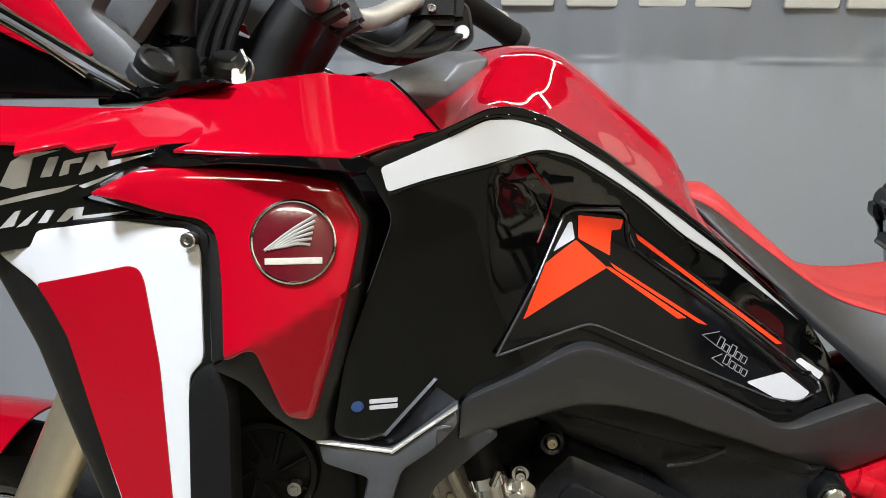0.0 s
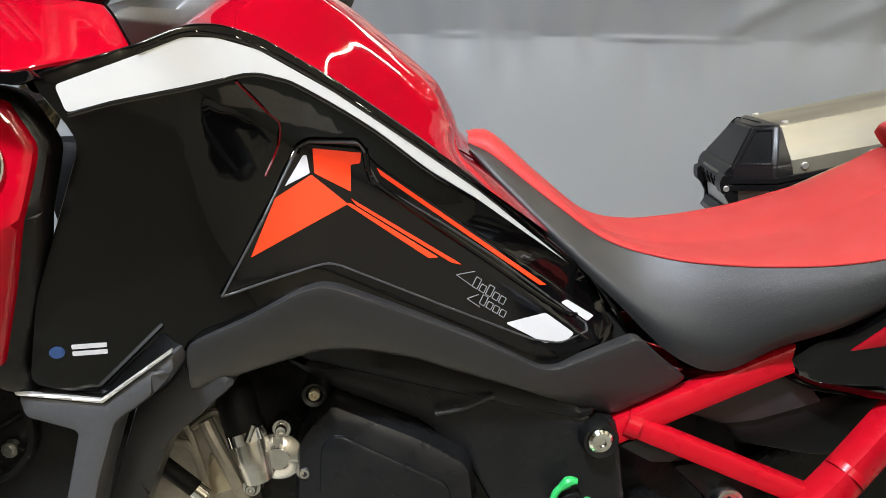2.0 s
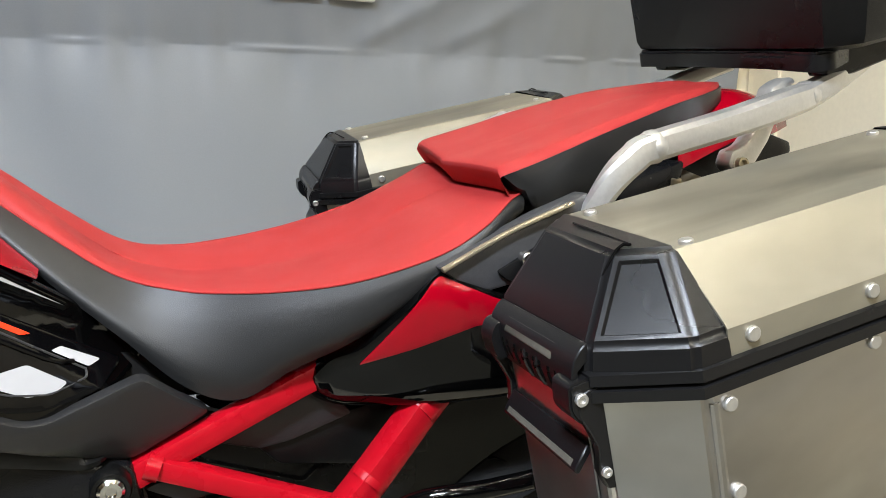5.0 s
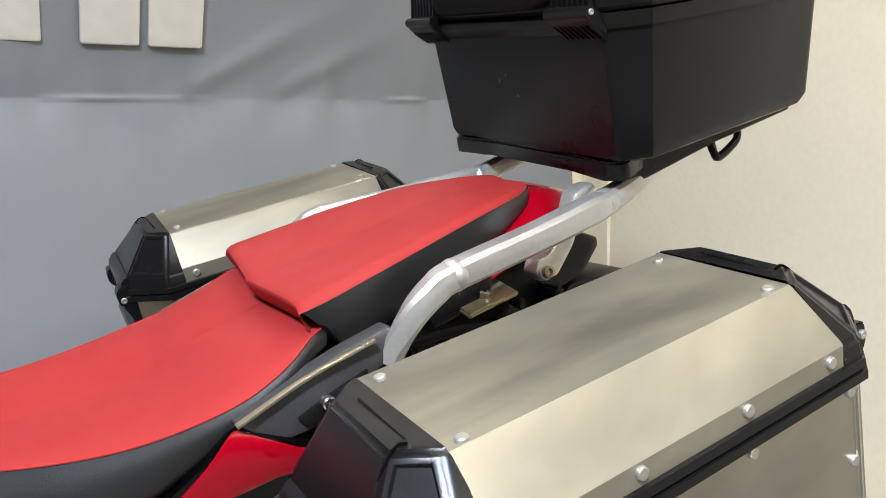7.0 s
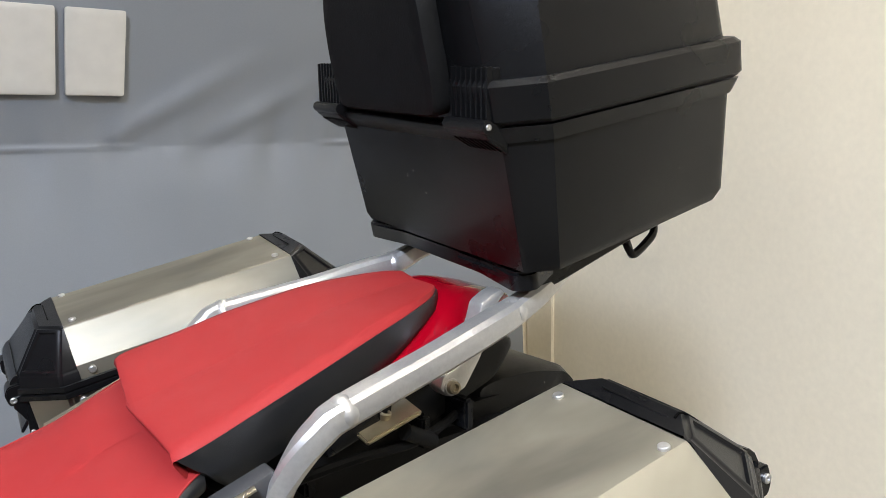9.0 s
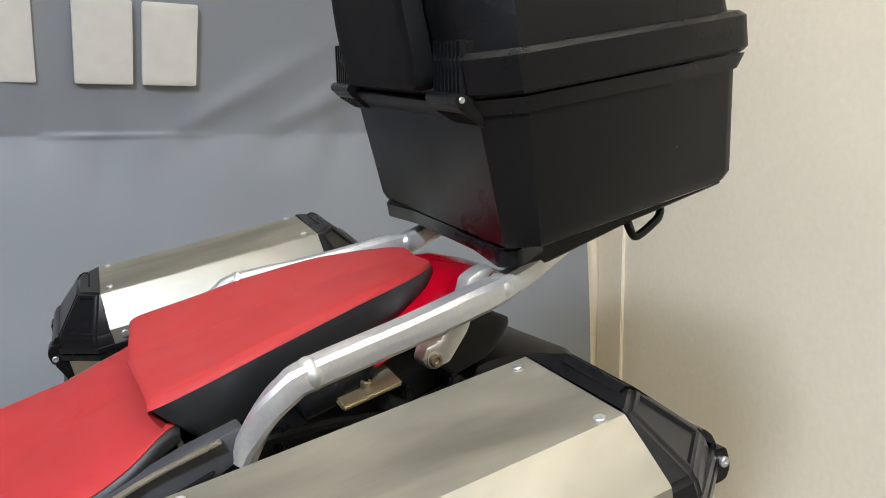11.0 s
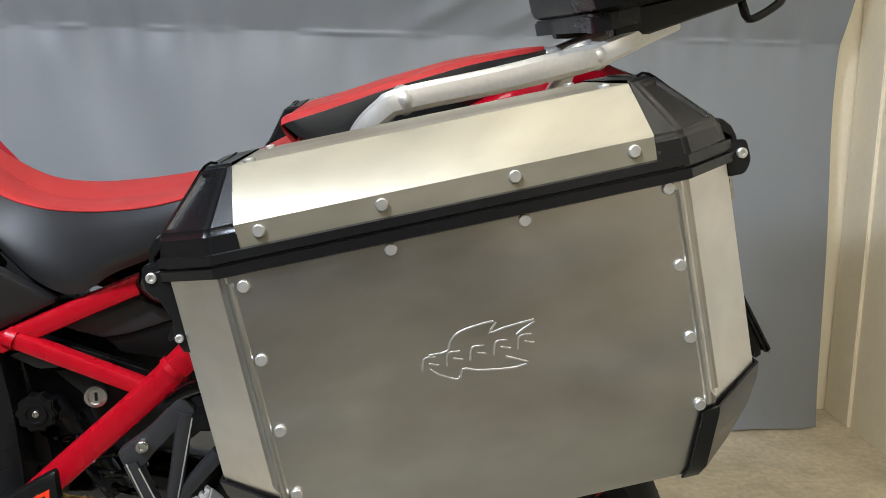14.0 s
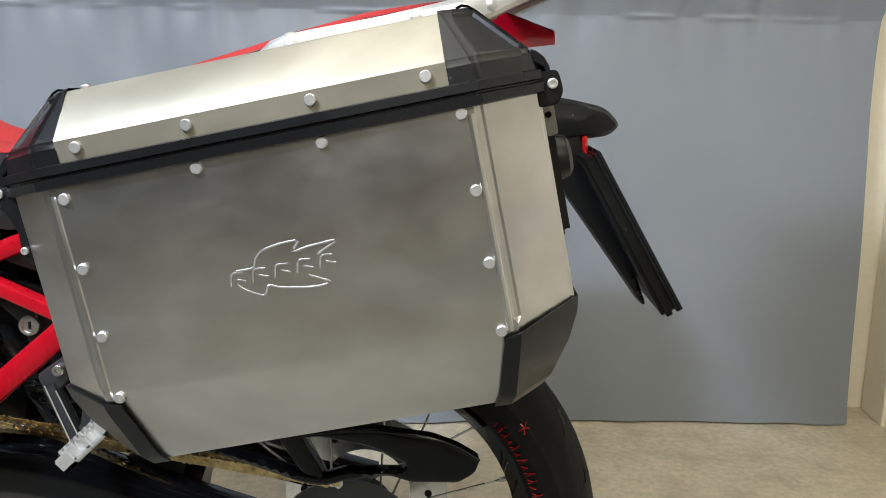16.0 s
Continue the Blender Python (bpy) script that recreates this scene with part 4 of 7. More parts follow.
for dx, shrink, drop in ((0.016, 0.950, 0.024), (0.007, 0.980, 0.015), (0.001, 0.995, 0.006), (-0.001, 1.0, 0.0015)):
    lip.append([(p[0] + dx, yc(p[0]) + (p[1] - yc(p[0])) * shrink, p[2] - drop) for p in first])
bpart("passenger_seat", loft_mesh(lip + rows), SEATRED, "red vinyl passenger seat top", 60)
rows = []
for x, hw, zs, zc, hf, zf in PIL:
    lean = 0.034 * max(0.0, 1 - (x - 0.689) / 0.10)
    near_side = [(x + 0.002, yc(x) - hw - 0.0004, zs + 0.0005), (x + 0.002 + 0.4 * lean, yc(x) - hw - 0.003, zs - (zs - zf) * 0.45), (x + lean, yc(x) - hf, zf), (x + lean, yc(x) - hf * 0.8, zf - 0.004)]
    rows.append(near_side + [tuple(mirror(p)) for p in reversed(near_side)])
cols = [smooth_line([r[j] for r in rows], 40) for j in range(8)]
bpart("passenger_seat_base", loft_mesh([[c[i] for c in cols] for i in range(40)], closed=True, caps=True), SEATBLACK, "black vinyl lower edge of the passenger seat", 50)

# ---- tank and bodywork ----
# red tank top: stations of x with (dy, z) from the stripe's edge to the middle
TANK = [
    (-0.100, [(-0.282, 0.996), (-0.262, 1.000), (-0.200, 1.020), (-0.120, 1.040), (0, 1.055)]),
    (-0.040, [(-0.285, 1.010), (-0.250, 1.020), (-0.180, 1.044), (-0.100, 1.072), (0, 1.088)]),
    (0.004, [(-0.283, 1.036), (-0.240, 1.046), (-0.168, 1.064), (-0.105, 1.096), (0, 1.112)]),
    (0.030, [(-0.276, 1.051), (-0.222, 1.067), (-0.168, 1.086), (-0.112, 1.106), (0, 1.118)]),
    (0.052, [(-0.271, 1.052), (-0.219, 1.072), (-0.167, 1.092), (-0.112, 1.112), (0, 1.121)]),
    (0.076, [(-0.257, 1.047), (-0.205, 1.069), (-0.152, 1.091), (-0.098, 1.113), (0, 1.121)]),
    (0.092, [(-0.247, 1.039), (-0.196, 1.063), (-0.146, 1.087), (-0.093, 1.111), (0, 1.118)]),
    (0.122, [(-0.228, 1.022), (-0.180, 1.045), (-0.133, 1.068), (-0.084, 1.0915), (0, 1.094)]),
    (0.150, [(-0.209, 1.004), (-0.167, 1.0255), (-0.126, 1.047), (-0.084, 1.068), (0, 1.066)]),
    (0.180, [(-0.190, 0.984), (-0.155, 1.004), (-0.121, 1.023), (-0.086, 1.043), (0, 1.034)]),
    (0.197, [(-0.181, 0.973), (-0.151, 0.991), (-0.120, 1.009), (-0.090, 1.027), (0, 1.008)]),
    (0.206, [(-0.176, 0.967), (-0.148, 0.982), (-0.120, 0.996), (-0.096, 1.007), (0, 0.985)]),
    (0.213, [(-0.171, 0.962), (-0.145, 0.973), (-0.120, 0.982), (-0.098, 0.990), (0, 0.972)]),
    (0.223, [(-0.165, 0.954), (-0.136, 0.962), (-0.100, 0.968), (-0.064, 0.970), (0, 0.972)]),
    (0.240, [(-0.155, 0.942), (-0.128, 0.948), (-0.086, 0.956), (-0.046, 0.960), (0, 0.962)]),
    (0.300, [(-0.117, 0.900), (-0.100, 0.900), (-0.070, 0.906), (-0.036, 0.910), (0, 0.912)]),
]
bm = loft_mesh(body(TANK, 90, 22))
skin_verts = [v for v in bm.verts if not v.is_boundary]
for k in range(22):
    bmesh.ops.smooth_vert(bm, verts=skin_verts, factor=0.5, use_axis_x=False, use_axis_y=False, use_axis_z=True)
bpart("tank", bm, RED, "glossy red fuel tank top", 60)


BLK = plane_skin(0.7214, 0.4589, -0.1714)
KNEE = plane_skin(0.4323, 0.3884, 0.1593)
SHR = plane_skin(0.7752, -0.0620, -0.2866)
COWL = plane_skin(-0.1957, 0.0251, 0.7237)
BAND = plane_skin(0.7779, 0.2504, -0.2373)
TAIL = plane_skin(1.0238, -0.2587, -0.2703, lambda x, z: 1.0 * (z - 0.842) ** 2 - 0.002 + 0.9 * (x - 0.64) ** 2 + 9.0 * max(0.0, z - 0.856) ** 2)


def blend(x, z):
    """The tank's flank: the stripe's plane, stepping in to the knee panel below it."""
    a, b = BLK(x, z, 0)[1], KNEE(x, z, 0)[1]
    edge = np.interp(x, (-0.03, 0.068, 0.101, 0.146, 0.191, 0.229, 0.318, 0.38), (0.997, 1.022, 1.014, 0.987, 0.954, 0.931, 0.866, 0.82))
    t = min(1, max(0, min((x - 0.036) / 0.055, (edge - z) / 0.042)))
    return a + (b - a) * t


def FLANK(x, z, d):
    return (x, blend(x, z) + d, z)


def both(name, outline, skin, mat, label="", **kw):
    """A panel on the open side and its twin on the other."""
    o = bpart(name, panel_mesh(outline, skin, **kw), mat, label)
    bpart(name, panel_mesh(outline, mirrored(skin), **kw), mat, label)
    return o


flank_line = [(-0.050, 1.018), (0.008, 1.040), (0.033, 1.053), (0.052, 1.055), (0.076, 1.049), (0.122, 1.024), (0.180, 0.986), (0.230, 0.951), (0.330, 0.872), (0.378, 0.815), (0.300, 0.784), (0.285, 0.786), (0.112, 0.870), (0.021, 0.834), (-0.030, 0.806), (-0.072, 0.822), (-0.062, 0.880), (-0.028, 0.980)]
both("tank_side", flank_line, FLANK, GLOSS, "gloss black tank flank", thick=0.01, roll=0.004, h=0.009, corner=0.01)
stripe = [(-0.035, 1.013), (0.008, 1.0325), (0.033, 1.0445), (0.052, 1.0455), (0.076, 1.0395), (0.122, 1.0145), (0.180, 0.9765), (0.230, 0.9425), (0.318, 0.874), (0.229, 0.936), (0.191, 0.959), (0.146, 0.992), (0.101, 1.018), (0.085, 1.0235), (0.068, 1.025), (0.033, 1.015), (-0.007, 1.005), (-0.031, 0.997)]
both("stripe", stripe, lifted(FLANK, 0.0012), WHITE, "white stripe", thick=0.0012, roll=0.0, h=0.008, corner=0.003)
knee = [(0.045, 0.872), (0.073, 0.930), (0.092, 0.976), (0.097, 0.979), (0.140, 0.975), (0.152, 0.962), (0.359, 0.821), (0.340, 0.806), (0.298, 0.800), (0.275, 0.805), (0.224, 0.832), (0.115, 0.886), (0.105, 0.888), (0.079, 0.883)]
both("knee_pad", knee, lifted(FLANK, 0.003), DARKDECAL, "raised dark knee panel", thick=0.003, roll=0.002, h=0.009, corner=0.006)
DEC = lifted(FLANK, 0.0038)


def decal(name, outline, mat, label, corner=0.001):
    both(name, outline, DEC, mat, label, thick=0.0006, roll=0.0, h=0.01, corner=corner)


decal("decal", [(0.064, 0.899), (0.080, 0.940), (0.104, 0.956), (0.130, 0.934)], ORANGE, "orange-red decal")
decal("decal", [(0.105, 0.975), (0.140, 0.972), (0.139, 0.964), (0.132, 0.963), (0.132, 0.943), (0.106, 0.957)], ORANGE, "orange-red decal")
decal("decal", [(0.086, 0.948), (0.1, 0.973), (0.103, 0.957)], SILVERDECAL, "silver decal")
decal("decal", [(0.132, 0.938), (0.213, 0.887), (0.218, 0.8835), (0.209, 0.886), (0.136, 0.933)], ORANGE, "orange-red line")
decal("decal", [(0.128, 0.9345), (0.132, 0.9345), (0.199, 0.8905), (0.191, 0.8905)], ORANGE, "orange-red line")
decal("decal", [(0.151, 0.961), (0.288, 0.864), (0.294, 0.8595), (0.287, 0.8605), (0.154, 0.955)], ORANGE, "orange-red line")
decal("decal", [(0.255, 0.834), (0.291, 0.839), (0.318, 0.819), (0.310, 0.814), (0.290, 0.814)], SILVERDECAL, "pale grey decal", 0.003)
decal("decal", [(0.307, 0.844), (0.314, 0.845), (0.342, 0.827), (0.333, 0.825)], SILVERDECAL, "pale grey decal", 0.002)

# cover under the tank, with its front corner piece
band = [(0.019, 0.8385), (0.061, 0.8565), (0.097, 0.8750), (0.111, 0.8785), (0.123, 0.8765), (0.150, 0.8645), (0.188, 0.8470), (0.229, 0.8275), (0.260, 0.8105), (0.286, 0.7955), (0.302, 0.7940), (0.337, 0.8060), (0.3716, 0.8185), (0.400, 0.7930), (0.428, 0.7710),
        (0.361, 0.7375), (0.329, 0.7490), (0.269, 0.7760), (0.207, 0.8000), (0.1825, 0.8110), (0.140, 0.8220), (0.110, 0.8230), (0.062, 0.8120), (0.0165, 0.797)]
fold = [(0.016, 0.8160), (0.100, 0.8510), (0.116, 0.8530), (0.190, 0.8210), (0.290, 0.7680), (0.345, 0.7680), (0.372, 0.7600)]


def BAND2(x, z, d):
    # below its fold the cover turns in towards the engine
    mid = np.interp(x, [p[0] for p in fold], [p[1] for p in fold])
    return (x, BAND(x, z, d)[1] + 0.30 * max(0.0, mid - z) - 0.10 * max(0.0, z - mid), z)


both("frame_cover", band, BAND2, GREYPLASTIC, "grained dark grey plastic frame cover", thick=0.02, roll=0.004, h=0.009, corner=0.008, creases=[fold[1:-1]])

# badge panel and its black surround
surround = [(-0.213, 0.998), (-0.188, 1.014), (-0.155, 1.018), (-0.104, 1.0175), (-0.068, 1.0125), (-0.060, 1.0085), (-0.042, 0.980), (-0.043, 0.966), (-0.048, 0.931), (-0.071, 0.834), (-0.074, 0.812), (-0.087, 0.815), (-0.109, 0.842), (-0.122, 0.872), (-0.138, 0.884), (-0.141, 0.935), (-0.144, 0.966), (-0.152, 0.977), (-0.190, 0.986)]


def SHR2(x, z, d):
    # leaning out below, with a crease running up from the lower corner
    k = (z - 0.898) - 0.55 * (x + 0.120)
    return (x, 0.517 + 0.27 * (x + 0.072) + 0.18 * (z - 0.954) + 0.56 * max(0.0, -k) + d, z)


both("shroud_frame", surround, lambda a, b, d: SHR2(a, b, d + 0.006), BLACKPLASTIC, "satin black panel surround", thick=0.02, roll=0.006, h=0.01, corner=0.01, creases=[[(-0.138, 0.888), (-0.045, 0.939)]])
badge_panel = [(-0.209, 0.996), (-0.182, 1.011), (-0.153, 1.013), (-0.129, 1.0125), (-0.102, 1.0105), (-0.068, 1.005), (-0.063, 1.003), (-0.048, 0.978), (-0.048, 0.969), (-0.053, 0.940), (-0.067, 0.888), (-0.083, 0.836), (-0.097, 0.842), (-0.101, 0.849), (-0.112, 0.899), (-0.129, 0.891), (-0.131, 0.936), (-0.134, 0.964), (-0.137, 0.974), (-0.144, 0.980), (-0.165, 0.984), (-0.186, 0.991)]

both("badge_panel", badge_panel, SHR2, RED, "glossy red side panel", thick=0.006, roll=0.0035, h=0.008, corner=0.006, creases=[[(-0.119, 0.8986), (-0.052, 0.9354)]])

# upper cowl
cowl = [(-0.330, 1.0495), (-0.288, 1.0495), (-0.2465, 1.0492), (-0.2064, 1.0496), (-0.1813, 1.0608), (-0.1598, 1.0682), (-0.1314, 1.0744), (-0.0971, 1.0816), (-0.0645, 1.0785), (-0.0402, 1.0733), (-0.0251, 1.0617), (-0.0099, 1.0473), (0.0044, 1.0341), (-0.0276, 1.0300), (-0.0521, 1.0206), (-0.1104, 1.0223), (-0.1594, 1.0240), (-0.1501, 1.0288), (-0.1687, 1.0272), (-0.1922, 1.0215), (-0.1945, 1.0276), (-0.2137, 1.0232), (-0.2241, 1.0269), (-0.2449, 1.0210), (-0.2514, 1.0272), (-0.330, 1.0285)]


def COWL2(x, z, d):
    # a broad face that leans far back, and the rear facet behind a crease
    return (x, min(0.587 + 0.2 * (x + 0.05) + 2.4 * (z - 1.05), 0.552 - 0.486 * (x - 0.005) + 1.327 * (z - 1.033)) + 0.35 * d, z - 0.9 * d)


both("cowl", cowl, COWL2, RED, "glossy red upper cowl", thick=0.003, roll=0.0010, h=0.007, corner=0.0008, creases=[[(-0.0935, 1.0795), (-0.012, 1.0425)]])

bpart("cowl_gap", tube_mesh([COWL2(x, z, -0.0008) for x, z in ((-0.0390, 1.0732), (-0.0240, 1.0612), (-0.0088, 1.0468), (0.0030, 1.0352))], 0.0010, 8, 24), GLOSS, "black gap between cowl and tank")
tip = [(-0.062, 1.0195), (-0.009, 1.036), (0.006, 1.037), (0.010, 1.030), (0.004, 1.024), (-0.036, 1.009), (-0.050, 1.008)]
both("cowl_tip", tip, lambda a, b, d: COWL(a, b, d - 0.0005), GLOSS, "gloss black cowl tip", thick=0.03, roll=0.004, h=0.008, corner=0.004)
# gloss black strip between cowl and badge panel, drawn out to the nose
lower = [(-0.330, 1.040), (-0.145, 1.036), (-0.062, 1.030), (-0.036, 1.016), (-0.042, 1.0110), (-0.056, 1.0124), (-0.098, 1.0146), (-0.126, 1.0154), (-0.163, 1.0115), (-0.188, 1.0045), (-0.225, 0.9910), (-0.150, 0.974), (-0.203, 0.970), (-0.300, 0.950), (-0.340, 0.95)]


def NOSE(x, z, d):
    # flat below, bending back under the cowl
    return (x, max(SHR(x, z, 0.010)[1], 0.5905 + 0.2 * (x + 0.05) + 2.4 * (z - 1.05)) + d, z)


both("nose_panel", lower, NOSE, GLOSS, "gloss black nose panel", thick=0.006, roll=0.001, h=0.008, corner=0.003)
# white slanted strokes in two rows, with long tails
for poly in ([(-0.278, 0.998), (-0.266, 1.014), (-0.256, 1.019), (-0.231, 1.022), (-0.251, 1.0165), (-0.260, 0.998), (-0.269, 0.996)], [(-0.249, 1.004), (-0.240, 1.017), (-0.2333, 1.018), (-0.2413, 1.005)],
             [(-0.2363, 1.005), (-0.2303, 1.015), (-0.2167, 1.018), (-0.2193, 1.0142), (-0.227, 1.0133), (-0.2296, 1.0068)],
             [(-0.2229, 1.006), (-0.2122, 1.0205), (-0.2025, 1.022), (-0.2016, 1.0156), (-0.170, 1.0215), (-0.1796, 1.0185), (-0.207, 1.0105), (-0.2094, 1.0137), (-0.2129, 1.009)],
             [(-0.281, 0.988), (-0.256, 0.9945), (-0.224, 1.0004), (-0.237, 0.995), (-0.281, 0.985)], [(-0.2245, 0.9992), (-0.1875, 1.012), (-0.1905, 1.0095), (-0.2209, 0.9978)],
             [(-0.286, 0.969), (-0.272, 0.981), (-0.2677, 0.982), (-0.2753, 0.971)], [(-0.274, 0.970), (-0.260, 0.980), (-0.255, 0.9825), (-0.2656, 0.972)], [(-0.258, 0.9736), (-0.2493, 0.9827), (-0.2443, 0.9828), (-0.2517, 0.974)],
             [(-0.2446, 0.975), (-0.2348, 0.984), (-0.2236, 0.9856), (-0.2265, 0.9795), (-0.1935, 0.984), (-0.2035, 0.981), (-0.2335, 0.9755), (-0.2317, 0.980), (-0.2382, 0.9754)]):
    both("lettering", poly, lifted(NOSE, 0.0012), WHITE, "white slanted stroke", thick=0.001, roll=0, h=0.01, corner=0.0008)

# lower shroud: black edge, white field, red centre
SHD = plane_skin(0.5609, -0.12, -0.0752, lambda x, z: 0.5 * max(0.0, -0.225 - x) ** 1.3)
shroud = [(-0.305, 0.960), (-0.289, 0.972), (-0.205, 0.980), (-0.151, 0.980), (-0.139, 0.972), (-0.140, 0.887), (-0.152, 0.872), (-0.158, 0.784), (-0.160, 0.660), (-0.190, 0.655), (-0.232, 0.777), (-0.275, 0.886), (-0.310, 0.940)]
both("shroud", shroud, SHD, BLACKPLASTIC, "black lower shroud edge", thick=0.012, roll=0.004, h=0.012, corner=0.008)
white = [(-0.300, 0.950), (-0.290, 0.964), (-0.201, 0.978), (-0.151, 0.974), (-0.145, 0.962), (-0.147, 0.887), (-0.158, 0.876), (-0.162, 0.784), (-0.165, 0.670), (-0.188, 0.670), (-0.2145, 0.779), (-0.244, 0.897), (-0.256, 0.918), (-0.268, 0.932)]
both("shroud_field", white, lifted(SHD, 0.002), WHITE, "white shroud panel", thick=0.003, roll=0.0015, h=0.01, corner=0.008)
inner = [(-0.266, 0.932), (-0.194, 0.949), (-0.187, 0.947), (-0.184, 0.939), (-0.178, 0.884), (-0.176, 0.782), (-0.178, 0.675), (-0.186, 0.675), (-0.2125, 0.779), (-0.2435, 0.897), (-0.255, 0.917)]
both("shroud_centre", inner, lifted(SHD, 0.003), RED, "red shroud panel", thick=0.001, roll=0.0, h=0.01, corner=0.004)
both("shroud_guard", [(-0.160, 0.866), (-0.152, 0.882), (-0.136, 0.888), (-0.129, 0.864), (-0.131, 0.787), (-0.134, 0.665), (-0.166, 0.665), (-0.164, 0.784)], lifted(SHD, 0.006), RUBBER, "dull black edge guard", thick=0.02, roll=0.006, h=0.012, corner=0.012)

# badge
nb = Vector((-0.27, 1, -0.18)).normalized()
fm = frame_of((-0.0885, SHR2(-0.0885, 0.966, 0)[1], 0.966), -nb) @ Matrix.Scale(1.055, 4)
bpart("badge", turned([(0.0, 0.0024), (0.020, 0.0022), (0.0238, 0.0014), (0.0238, -0.002), (0.0, -0.002)], fm, 40), BADGERED, "dark red domed badge")
bpart("badge_ring", turned([(0.0238, -0.001), (0.0238, 0.0024), (0.0246, 0.0030), (0.0256, 0.0024), (0.0258, -0.002)], fm, 40), CHROME, "chrome ring", parent=None)
for k in range(6):
    x0, y0 = -0.014 + 0.004 * k * 0.6, -0.002 + 0.0022 * k
    p0, p1 = (-0.017 + 0.0022 * k, -0.005 + 0.0004 * k), (0.014 - 0.0008 * k, 0.016 - 0.0036 * k)
    pts = [fm @ Vector((p0[0], p0[1], 0.0026)), fm @ Vector(((p0[0] + p1[0]) / 2, (p0[1] + p1[1]) / 2 + 0.0012, 0.0027)), fm @ Vector((p1[0], p1[1], 0.0026))]
    bpart("badge_feather", tube_mesh(pts, 0.0010, 6, 8), RIVET, "silver relief stroke")
bpart("badge_bar", prism([(-0.017, -0.0135), (0.017, -0.0135), (0.017, -0.0095), (-0.017, -0.0095)], 0.0012, fm @ Matrix.Translation((0, 0, 0.003)), 0.0004), RIVET, "silver bar")

# sticker: blue dot and two white bars low on the tank flank
STK = lambda a, b, d: FLANK(a, b, d - 0.0008)
dot = [(-0.0535 + 0.0042 * math.cos(k / 16 * 2 * math.pi), 0.8435 + 0.0042 * math.sin(k / 16 * 2 * math.pi)) for k in range(16)]
bpart("sticker_dot", panel_mesh(dot, STK, 0.0006, 0, 0.01, 0), BLUE, "small blue dot")
for z in (0.8446, 0.8398):
    bpart("sticker_bar", panel_mesh([(-0.0455, z), (-0.0265, z - 0.001), (-0.0262, z + 0.0022), (-0.0455, z + 0.0032)], STK, 0.0006, 0, 0.01, 0.0006), SILVERDECAL, "small white bar")
# outline emblem on the knee panel, plain thin strokes
def leaning(x, z, w, h):
    """A leaning outline box whose foot runs along the panel's fall."""
    fall, lean = -0.62, 0.55
    p = [(x, z), (x + w, z + fall * w), (x + w + lean * h, z + fall * w + h), (x + lean * h, z + h)]
    return [[p[k], p[(k + 1) % 4]] for k in range(4)]


strokes = [[(0.2135, 0.8760), (0.2260, 0.8665)], [(0.2135, 0.8760), (0.2290, 0.8775)], [(0.2225, 0.8565), (0.2320, 0.8590)], [(0.2225, 0.8565), (0.2330, 0.8490)]]
for k in range(5):
    strokes += leaning(0.2265 + 0.0056 * k, 0.8660 - 0.0036 * k, 0.0042, 0.0072 if k in (0, 2) else 0.0048)
for k in range(4):
    strokes += leaning(0.2325 + 0.0056 * k, 0.8520 - 0.0036 * k, 0.0042, 0.0065 if k == 0 else 0.0045)
for st in strokes:
    bpart("outline_stroke", tube_mesh([DEC(a, b, 0) for a, b in st], 0.0004, 5), LINEGREY, "thin grey outline stroke")
# raised rim round the knee panel, and fine beads along the stripe
rim_line = [(0.0445, 0.8720), (0.0720, 0.9250), (0.0945, 0.9755), (0.1010, 0.9793), (0.1370, 0.9793), (0.1415, 0.9750), (0.1455, 0.9610), (0.1530, 0.9470), (0.1984, 0.9191), (0.2449, 0.8880), (0.2942, 0.8509), (0.3310, 0.8240), (0.3315, 0.8190), (0.3040, 0.8125), (0.2782, 0.8185), (0.2002, 0.8540), (0.1260, 0.8885), (0.1170, 0.8915), (0.1070, 0.8900), (0.0740, 0.8810)]
rim_round = [tuple(p) for p in rounded(rim_line, 0.004, 3)]
for side_skin in (FLANK, mirrored(FLANK)):
    ring_pts = [side_skin(a, b, -0.0034) for a, b in rim_round + rim_round[:1]]
    bpart("pad_rim", tube_mesh(ring_pts, 0.0010, 6, 260), PADRIM, "thin raised rim of the knee panel")
    for line, deep in ((stripe[1:9], -0.0004), (list(reversed(stripe[9:])), -0.0006)):
        bpart("stripe_bead", tube_mesh([side_skin(a, b + (0.0016 if deep > -0.0005 else -0.0016), deep) for a, b in line], 0.0016, 8, 60), GLOSS, "gloss black bead along the stripe")
# ridge along the knee panel
for side_skin in (FLANK, mirrored(FLANK)):
    bpart("knee_ridge", tube_mesh([side_skin(x, z, -0.0030) for x, z in ((0.143, 0.972), (0.146, 0.955), (0.158, 0.943), (0.230, 0.892), (0.303, 0.840), (0.322, 0.832))], 0.0024, 8, 40), DARKDECAL, "raised ridge on the knee panel")
# red reflection drawn as a thin line where hollow and knee panel meet
bpart("red_reflection", tube_mesh([FLANK(x, z, -0.0006) for x, z in ((0.0611, 1.0190), (0.0762, 1.0002), (0.0835, 0.9924), (0.0817, 0.9769), (0.0736, 0.9555))], 0.0009, 6, 20), DARKRED, "thin red line standing in for a reflection")


